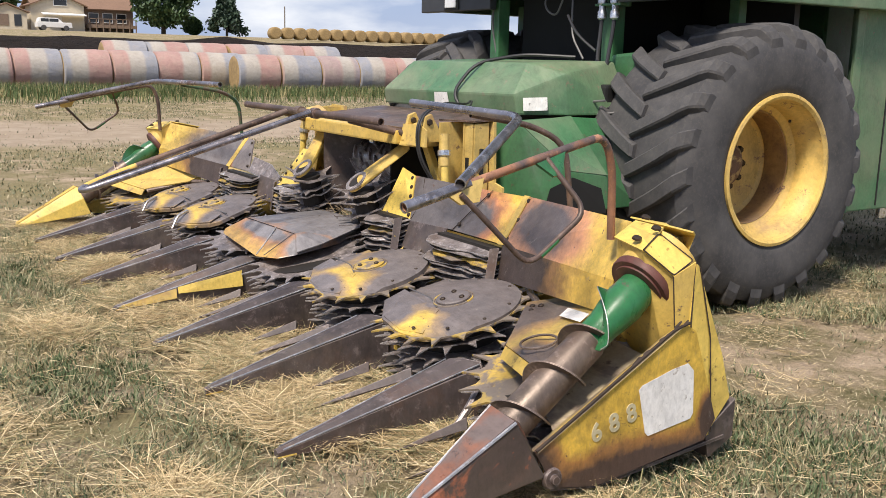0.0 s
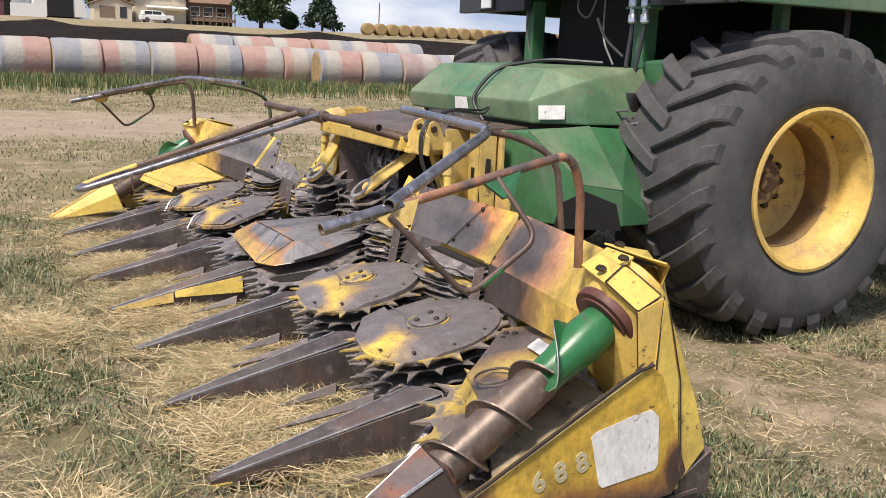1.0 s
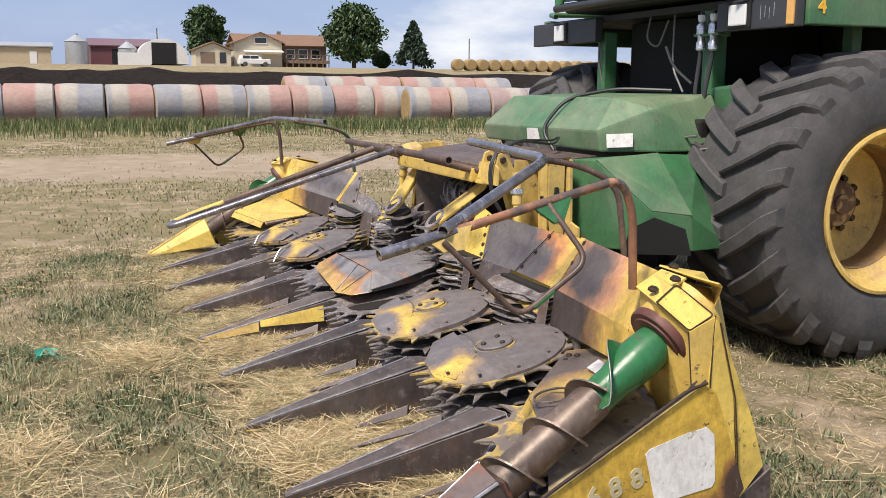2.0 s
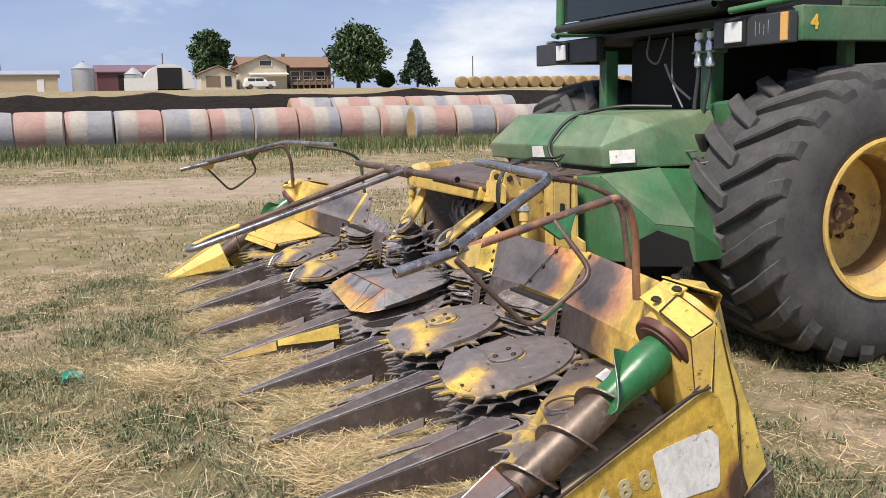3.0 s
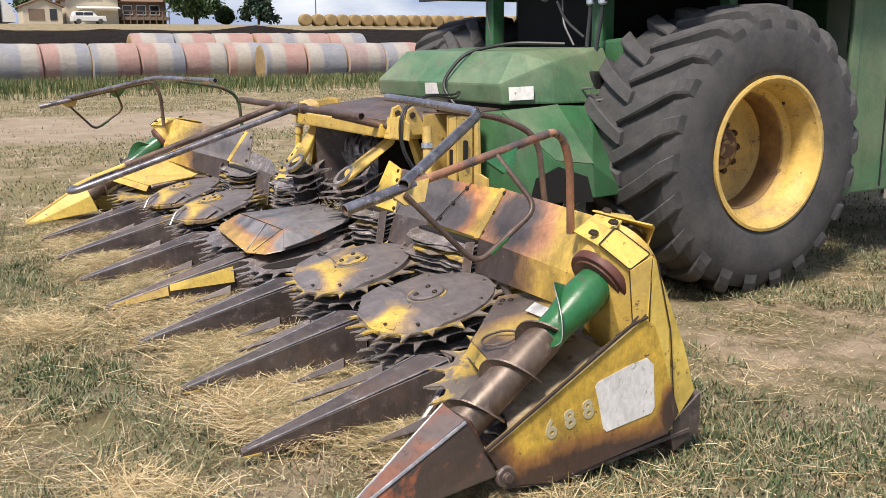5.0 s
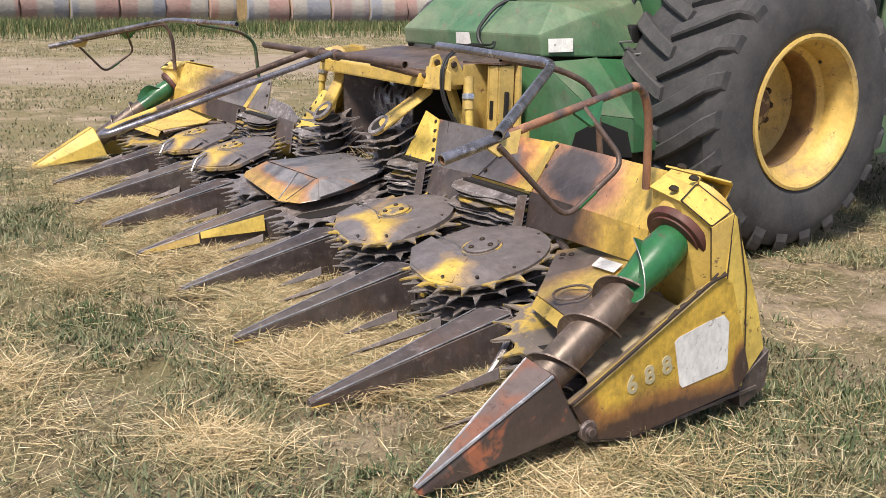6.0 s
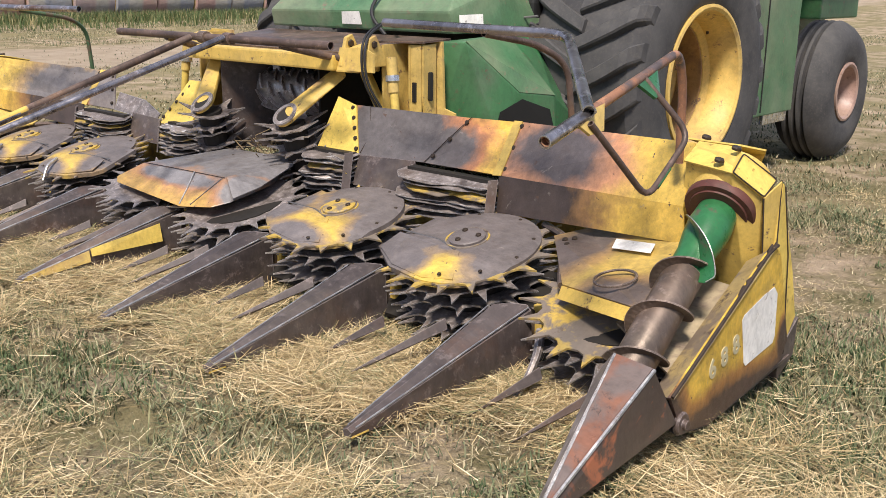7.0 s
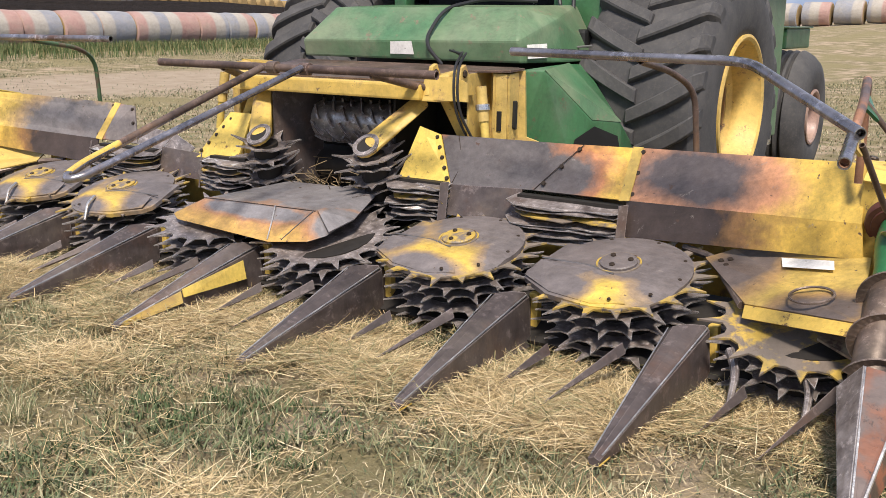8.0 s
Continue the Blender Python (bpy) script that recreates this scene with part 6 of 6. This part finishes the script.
def bale_mesh(mat, seed):
    rng = random.Random(seed)
    bm = bmesh.new()
    prof = [(0, -0.72), (0.40, -0.735), (0.58, -0.725), (0.64, -0.68), (0.655, -0.3), (0.65, 0.0), (0.658, 0.35), (0.64, 0.68), (0.58, 0.725), (0.40, 0.735), (0, 0.72)]
    lathe(prof, None, 28, bm)
    for v in bm.verts:
        n = noise.noise(v.co * 1.7 + Vector((seed, 0, 0)))
        v.co.x *= 1 + 0.03 * n
        v.co.y *= 1 + 0.03 * n
        if v.co.x > 0.59:
            v.co.x = 0.59 + (v.co.x - 0.59) * 0.3
    me = bpy.data.meshes.new("bale")
    bmesh.ops.recalc_face_normals(bm, faces=bm.faces[:])
    bm.to_mesh(me)
    bm.free()
    me.materials.append(mat)
    me.materials.append(M_hay)
    for p in me.polygons:
        c = p.center
        if abs(c.z) > 0.724:
            p.material_index = 1
        p.use_smooth = True
    me.set_sharp_from_angle(angle=radians(45))
    return me


BALES = [bale_mesh(M_wrap, i) for i in range(4)]
HAYB = [bale_mesh(M_hay, 10 + i) for i in range(2)]


def bale(x, y, z, i, hay=False, turn=0.0, flip=False):
    # the bale's long axis lies along y; its flattened side rests on the ground
    m = Matrix.Translation((x, y, z + 0.60)) @ pose(0, 0, 0, 0, 0, turn) @ pose(0, 0, 0, -90 if not flip else 90, 0, 0) @ pose(0, 0, 0, 0, 0, 90 if not flip else -90)
    me = (HAYB if hay else BALES)[i % (2 if hay else 4)]
    o = new("round_bale", me)
    o.matrix_basis = m
    return tagged(o, "bare golden round hay bale" if hay else "round bale in pink, cream and blue striped net wrap", "bale", "far hay bales" if hay else "row of wrapped bales")


rng = random.Random(11)
for i in range(22):
    bale(-27.0 + rng.uniform(-0.08, 0.08), -20.4 + 1.46 * i, rise(-27, 0), i, False, rng.uniform(-3, 3), rng.random() < 0.3)
for i in range(20):
    bale(-25.7 + 0.03 * i + rng.uniform(-0.08, 0.08), 11.1 + 1.46 * i, rise(-26, 0), i + 1, False, rng.uniform(-3, 3), rng.random() < 0.3)
for i in range(6):
    bale(-28.9 + rng.uniform(-0.15, 0.15), 7.6 + 1.45 * i, rise(-29, 0) + 0.26, i + 2, False, rng.uniform(-5, 5))
for i in range(56):
    bale(-95 + 0.25 * i, 41 + 1.35 * i, rise(-95 + 0.25 * i, 41 + 1.35 * i) + 0.1, i, True, 90 + rng.uniform(-8, 8))
for i in range(40):
    bale(-14 + 1.6 * i, 52 + 0.15 * i, rise(-14 + 1.6 * i, 52 + 0.15 * i), i, False, 90 + rng.uniform(-3, 3))


def gz(x, y):
    return rise(x, y) - 0.02


M_siding = plain("cream_siding", (0.62, 0.54, 0.40), 0.7, 0, 0.15, 3)
M_wood = plain("brown_siding", (0.24, 0.17, 0.12), 0.8, 0, 0.3, 5)
M_roof = plain("brown_shingles", (0.25, 0.15, 0.095), 0.9, 0, 0.3, 4)
M_maroon = plain("maroon_steel", (0.14, 0.05, 0.055), 0.6, 0, 0.2, 2)
M_maroon_roof = plain("maroon_roof_steel", (0.2, 0.11, 0.12), 0.5, 0, 0.2, 2)
M_galv = plain("galvanised_steel", (0.45, 0.46, 0.47), 0.45, 0.3, 0.2, 3)
M_white = plain("white_paint", (0.72, 0.71, 0.68), 0.6, 0, 0.12, 3)
M_win = plain("dark_window_glass", (0.03, 0.035, 0.04), 0.15, 0, 0.2, 5)
# panel colour that stands for the shade inside the sheds
M_void = plain("shed_doorway_shade", (0.012, 0.012, 0.013), 0.9, 0, 0.2, 3)
M_tan = plain("tan_steel", (0.50, 0.40, 0.26), 0.6, 0, 0.15, 3)


def gable(name, x0, x1, y0, y1, z0, eave, ridge, wall_m, roof_m, along, label, cat, over=0.4):
    """A house or shed: walls with gables and a roof of two overhanging slabs; along = axis of the ridge."""
    t = thing(name, label, cat)
    bm = bmesh.new()
    if along == "y":
        xm = (x0 + x1) / 2
        sec = [(x0, z0), (x1, z0), (x1, eave), (xm, ridge), (x0, eave)]
        a, b = [[bm.verts.new((p, yy, q)) for p, q in sec] for yy in (y0, y1)]
    else:
        ym = (y0 + y1) / 2
        sec = [(y0, z0), (y1, z0), (y1, eave), (ym, ridge), (y0, eave)]
        a, b = [[bm.verts.new((xx, p, q)) for p, q in sec] for xx in (x0, x1)]
    bm.faces.new(a)
    bm.faces.new(b[::-1])
    for i in range(5):
        j = (i + 1) % 5
        bm.faces.new((a[i], b[i], b[j], a[j]))
    part("wall", bm, wall_m, t)
    dz = 0.06
    if along == "y":
        for xe, s in ((x0, -1), (x1, 1)):
            k_ = (ridge - eave) / abs((x0 + x1) / 2 - xe)
            xo = xe + s * over
            zo = eave - over * k_ + dz
            part("roof", sheet([(xo, y0 - over, zo), (xo, y1 + over, zo), ((x0 + x1) / 2, y1 + over, ridge + dz), ((x0 + x1) / 2, y0 - over, ridge + dz)], 0.16, None, s > 0), roof_m, t)
    else:
        for ye, s in ((y0, -1), (y1, 1)):
            k_ = (ridge - eave) / abs((y0 + y1) / 2 - ye)
            yo = ye + s * over
            zo = eave - over * k_ + dz
            part("roof", sheet([(x0 - over, yo, zo), (x1 + over, yo, zo), (x1 + over, (y0 + y1) / 2, ridge + dz), (x0 - over, (y0 + y1) / 2, ridge + dz)], 0.16, None, s < 0), roof_m, t)
    return t


def opening(t, name, x, y0, y1, z0, z1, mat, frame_m=None):
    w = part(name, box(x, x + 0.06, y0, y1, z0, z1), mat, t)
    if frame_m:
        for a, b, c, d in ((y0 - 0.1, y1 + 0.1, z1, z1 + 0.1), (y0 - 0.1, y1 + 0.1, z0 - 0.1, z0), (y0 - 0.1, y0, z0, z1), (y1, y1 + 0.1, z0, z1)):
            part("frame", box(x, x + 0.1, a, b, c, d), frame_m, w)


zb = 5.0
house = gable("farmhouse", -150, -141, 24, 39.0, zb - 1.5, 7.9, 9.6, M_wood, M_roof, "y", "two-storey farmhouse with brown shingle roof", "house", 0.7)
part("gable_wing", hull([(-144, 23, zb - 1), (-139.8, 23, zb - 1), (-144, 31, zb - 1), (-139.8, 31, zb - 1), (-144, 23, 8.2), (-139.8, 23, 8.2), (-144, 31, 8.2), (-139.8, 31, 8.2), (-144, 27.4, 9.7), (-139.8, 27.4, 9.7)]), M_siding, house, "cream gabled wing")
part("wing_roof", sheet([(-139.3, 22.4, 8.0), (-139.3, 27.4, 9.85), (-146, 27.4, 9.85), (-146, 22.4, 8.0)], 0.15), M_roof, house)
part("wing_roof", sheet([(-139.3, 31.6, 8.1), (-146, 31.6, 8.1), (-146, 27.4, 9.85), (-139.3, 27.4, 9.85)], 0.15), M_roof, house)
part("porch_roof", sheet([(-139.6, 24.5, 7.0), (-138.0, 24.5, 6.7), (-138.0, 31, 6.7), (-139.6, 31, 7.0)], 0.1), M_white, house)
opening(house, "window", -139.78, 26.5, 28.4, 8.1, 8.9, M_win, M_white)
opening(house, "garage_door", -139.78, 25.2, 27.6, zb, 6.6, M_white)
for y in (32.0, 34.2, 36.4):
    opening(house, "window", -140.98, y, y + 1.4, 5.9, 7.2, M_win, M_white)
part("chimney", box(-146, -145.4, 31.5, 32.1, 9.0, 10.3), M_wood, house)
part("deck", box(-141, -138.8, 31.4, 39, 5.0, 5.5), M_wood, house, "brown timber deck")
for i in range(8):
    part("deck_post", box(-138.9, -138.75, 31.5 + 1.04 * i, 31.65 + 1.04 * i, 4.2, 6.4), M_wood, house)
part("deck_rail", box(-138.9, -138.75, 31.4, 39, 6.3, 6.42), M_wood, house)
house.scale = (0.9, 0.886, 0.93)
house.location = (-140 * 0.1, 32.5 * 0.114, 4.2 * 0.07)
gar = gable("garage", -142, -137.5, 18.2, 23.2, zb - 1, 6.6, 7.6, M_siding, M_roof, "x", "small cream gabled garage", "garage", 0.35)
opening(gar, "door", -137.5, 18.9, 20.9, zb - 0.2, 6.3, M_wood)
opening(gar, "door", -137.5, 21.6, 22.5, zb - 0.2, 6.3, M_win)
red = gable("maroon_shed", -162, -150, 4.6, 13.5, zb - 1, 7.3, 8.5, M_maroon, M_maroon_roof, "y", "long maroon steel shed", "shed", 0.3)
opening(red, "door", -150, 7.6, 10.2, zb - 0.3, 6.9, M_void)
tan = gable("tan_shed", -152, -140, -14, -0.9, zb - 1.5, 6.6, 7.3, M_tan, M_galv, "y", "tan steel shed with grey roof", "shed", 0.3)
opening(tan, "door", -140, -12.5, -8.5, zb - 1, 5.9, M_wood)
opening(tan, "door", -140, -3.6, -2.7, zb - 1, 6.1, M_white)
# quonset shed
q = thing("arched_shed", "white arched steel shed with open dark doorway", "shed")
bm = bmesh.new()
pr = [(3.75 * math.cos(radians(a)), 3.7 * math.sin(radians(a)) ** 0.8) for a in range(0, 181, 10)]
ra, rb_ = [[bm.verts.new((xx, 14.5 + p, zb - 0.3 + h)) for p, h in pr] for xx in (-156, -145)]
for i in range(len(pr) - 1):
    bm.faces.new((ra[i], ra[i + 1], rb_[i + 1], rb_[i]))
bm.faces.new(rb_)
bm.faces.new(ra[::-1])
part("shell", bm, M_white, q)
# the shell is closed; a near-black panel paints the doorway's shade
part("doorway", box(-145, -144.9, 12.9, 16.4, zb - 0.3, 7.8), M_void, q, "near-black panel standing in for the shade in the open doorway")
for x, y, r, h in ((-147, 2.6, 1.6, 3.4), (-148, 9.7, 1.3, 2.6)):
    b_ = thing("grain_bin", "small galvanised grain bin", "grain bin")
    part("drum", lathe([(0, zb - 1), (r, zb - 1), (r, zb + h - 0.6), (0, zb + h - 0.6)], Matrix.Translation((x, y, 0)), 24), M_galv, b_, "", True)
    part("cone_roof", lathe([(r + 0.1, zb + h - 0.62), (0.25, zb + h + 0.3), (0.25, zb + h + 0.5), (0, zb + h + 0.5)], Matrix.Translation((x, y, 0)), 24), M_galv, b_)
part_wall = thing("low_wall", "low pale concrete wall by the sheds", "wall")
part("block", box(-143, -142.6, 8.0, 12.6, zb - 1, 6.2), M_white, part_wall)

# white parked car
car = thing("parked_suv", "white sport utility vehicle parked by the house", "car")
cx, cy, cz = -132.0, 25.5, gz(-132, 25.5)
part("body", hull([(cx - 0.9, cy - 2.2, cz + 0.35), (cx + 0.9, cy - 2.2, cz + 0.35), (cx - 0.9, cy + 2.2, cz + 0.35), (cx + 0.9, cy + 2.2, cz + 0.35), (cx - 0.9, cy - 2.2, cz + 0.95), (cx + 0.9, cy - 2.2, cz + 0.95), (cx - 0.9, cy + 2.1, cz + 1.05), (cx + 0.9, cy + 2.1, cz + 1.05)], 0.08), M_white, car, "white car body")
part("cabin", hull([(cx - 0.85, cy - 2.1, cz + 1.0), (cx + 0.85, cy - 2.1, cz + 1.0), (cx - 0.85, cy + 1.1, cz + 1.0), (cx + 0.85, cy + 1.1, cz + 1.0), (cx - 0.7, cy - 1.9, cz + 1.6), (cx + 0.7, cy - 1.9, cz + 1.6), (cx - 0.7, cy + 0.4, cz + 1.6), (cx + 0.7, cy + 0.4, cz + 1.6)], 0.06), M_white, car)
for y0, y1 in ((-1.7, -0.75), (-0.65, 0.45)):
    part("window", box(cx + 0.74, cx + 0.84, cy + y0, cy + y1, cz + 1.1, cz + 1.5), M_win, car)
for yy in (-1.4, 1.4):
    for xx in (-0.85, 0.85):
        part("wheel", lathe([(0, -0.1), (0.25, -0.1), (0.34, -0.08), (0.34, 0.08), (0.25, 0.1), (0, 0.1)], Matrix.Translation((cx + xx, cy + yy, cz + 0.34)) @ pose(0, 0, 0, 0, 90, 0), 16), M_tyre, car)


# trees
def tree(name, x, y, h, w, seed, conifer=False, label=""):
    rng = random.Random(seed)
    z0 = gz(x, y)
    t = thing(name, label, "tree", at=(x, y, z0))
    part("trunk", tube([(0, 0, -0.3), (0.1, 0, h * 0.25), (0, 0.05, h * (0.9 if conifer else 0.5))], min(0.35, 0.04 * h) if not conifer else 0.2, 8, 0.5, False, None, 0.08), M_bark, t)
    if not conifer:
        for i in range(6):
            a = i * 1.05
            part("limb", tube([(0, 0, h * 0.25), (w * 0.15 * math.cos(a), w * 0.15 * math.sin(a), h * 0.42), (w * 0.33 * math.cos(a), w * 0.33 * math.sin(a), h * 0.65)], 0.14, 6, 0.5, False, None, 0.04), M_bark, t)
    vs, fs = [], []
    clumps = []
    for i in range(170 if not conifer else 170):
        if conifer:
            f = rng.random() ** 0.8
            r = w * 0.5 * (1 - f) * rng.uniform(0.55, 1.08) + 0.1
            a = rng.uniform(0, 6.28)
            clumps.append((r * math.cos(a), r * math.sin(a), h * (0.1 + 0.88 * f), 0.42 * (1.25 - f)))
        else:
            u = rng.uniform(-0.9, 1)
            r = math.sqrt(max(0, 1 - u * u)) * rng.uniform(0.35, 1.0)
            a = rng.uniform(0, 6.28)
            clumps.append((w * 0.46 * r * math.cos(a), w * 0.46 * r * math.sin(a), h * (0.55 + 0.42 * u), rng.uniform(0.5, 1.0) * w / 9))
    for cx_, cy_, cz_, cr_ in clumps:
        for j in range(46):
            p = Vector((rng.gauss(0, 1), rng.gauss(0, 1), rng.gauss(0, 0.8))) * cr_ * 0.62 + Vector((cx_, cy_, cz_))
            d1 = Vector((rng.uniform(-1, 1), rng.uniform(-1, 1), rng.uniform(-1, 1))).normalized() * (0.36 if not conifer else 0.3)
            d2 = d1.orthogonal().normalized() * 0.16
            b0 = len(vs)
            vs += [p - d1, p + d2, p + d1, p - d2]
            fs.append((b0, b0 + 1, b0 + 2, b0 + 3))
    me = bpy.data.meshes.new("crown")
    me.from_pydata(vs, [], fs)
    me.materials.append(M_leaf if not conifer else M_needle)
    ob = new("crown", me)
    ob.parent = t
    return t


M_bark = plain("bark", (0.09, 0.07, 0.05), 0.9, 0, 0.4, 3)


def leafy(name, a, b, c_):
    k = Nodes(name, 0.65)
    g_ = k.add("ShaderNodeNewGeometry")
    return k.done(k.ramp(g_.outputs["Random Per Island"], [(0.0, a), (0.5, b), (1.0, c_)]))


M_leaf = leafy("leaf_green", (0.018, 0.042, 0.012), (0.036, 0.075, 0.02), (0.06, 0.105, 0.032))
M_needle = leafy("needle_green", (0.012, 0.03, 0.018), (0.024, 0.05, 0.03), (0.045, 0.08, 0.045))
tree("broadleaf_tree", -135, 40.9, 8.8, 9.4, 1, False, "large round-crowned leafy tree beside the house")
tree("broadleaf_tree", -158, 22.6, 9.6, 6.7, 2, False, "leafy tree behind the garage")
tree("pine_tree", -135, 50.3, 7.2, 5.3, 3, True, "dark green spreading conifer")
tree("small_tree", -140, 46.8, 2.4, 2.6, 4, False, "small dark shrub between the trees")

# poles
M_pole = plain("weathered_pole_wood", (0.18, 0.15, 0.12), 0.9, 0, 0.3, 4)
for x, y, h in ((-131, 57.8, 4.6), (-158, -9.0, 8.0), (-158, 15.0, 6.0)):
    t = thing("utility_pole", "thin weathered wooden pole", "pole", at=(x, y, gz(x, y)))
    part("pole", tube([(0, 0, -0.3), (0, 0, h)], 0.09, 8), M_pole, t)
# scrap of green plastic on the grass
scrap = bmesh.new()
rng = random.Random(3)
for i in range(14):
    p = Vector((0.02 + rng.gauss(0, 0.035), -0.80 + rng.gauss(0, 0.03), 0.02 + 0.03 * rng.random()))
    scrap.faces.new([scrap.verts.new(p + Vector((rng.gauss(0, 0.03), rng.gauss(0, 0.03), rng.gauss(0, 0.015)))) for _ in range(3)])
M_scrap = plain("teal_plastic", (0.10, 0.5, 0.36), 0.4, 0, 0.2, 20)
tagged(part("plastic_scrap", scrap, M_scrap), "crumpled scrap of teal plastic on the grass", "litter")
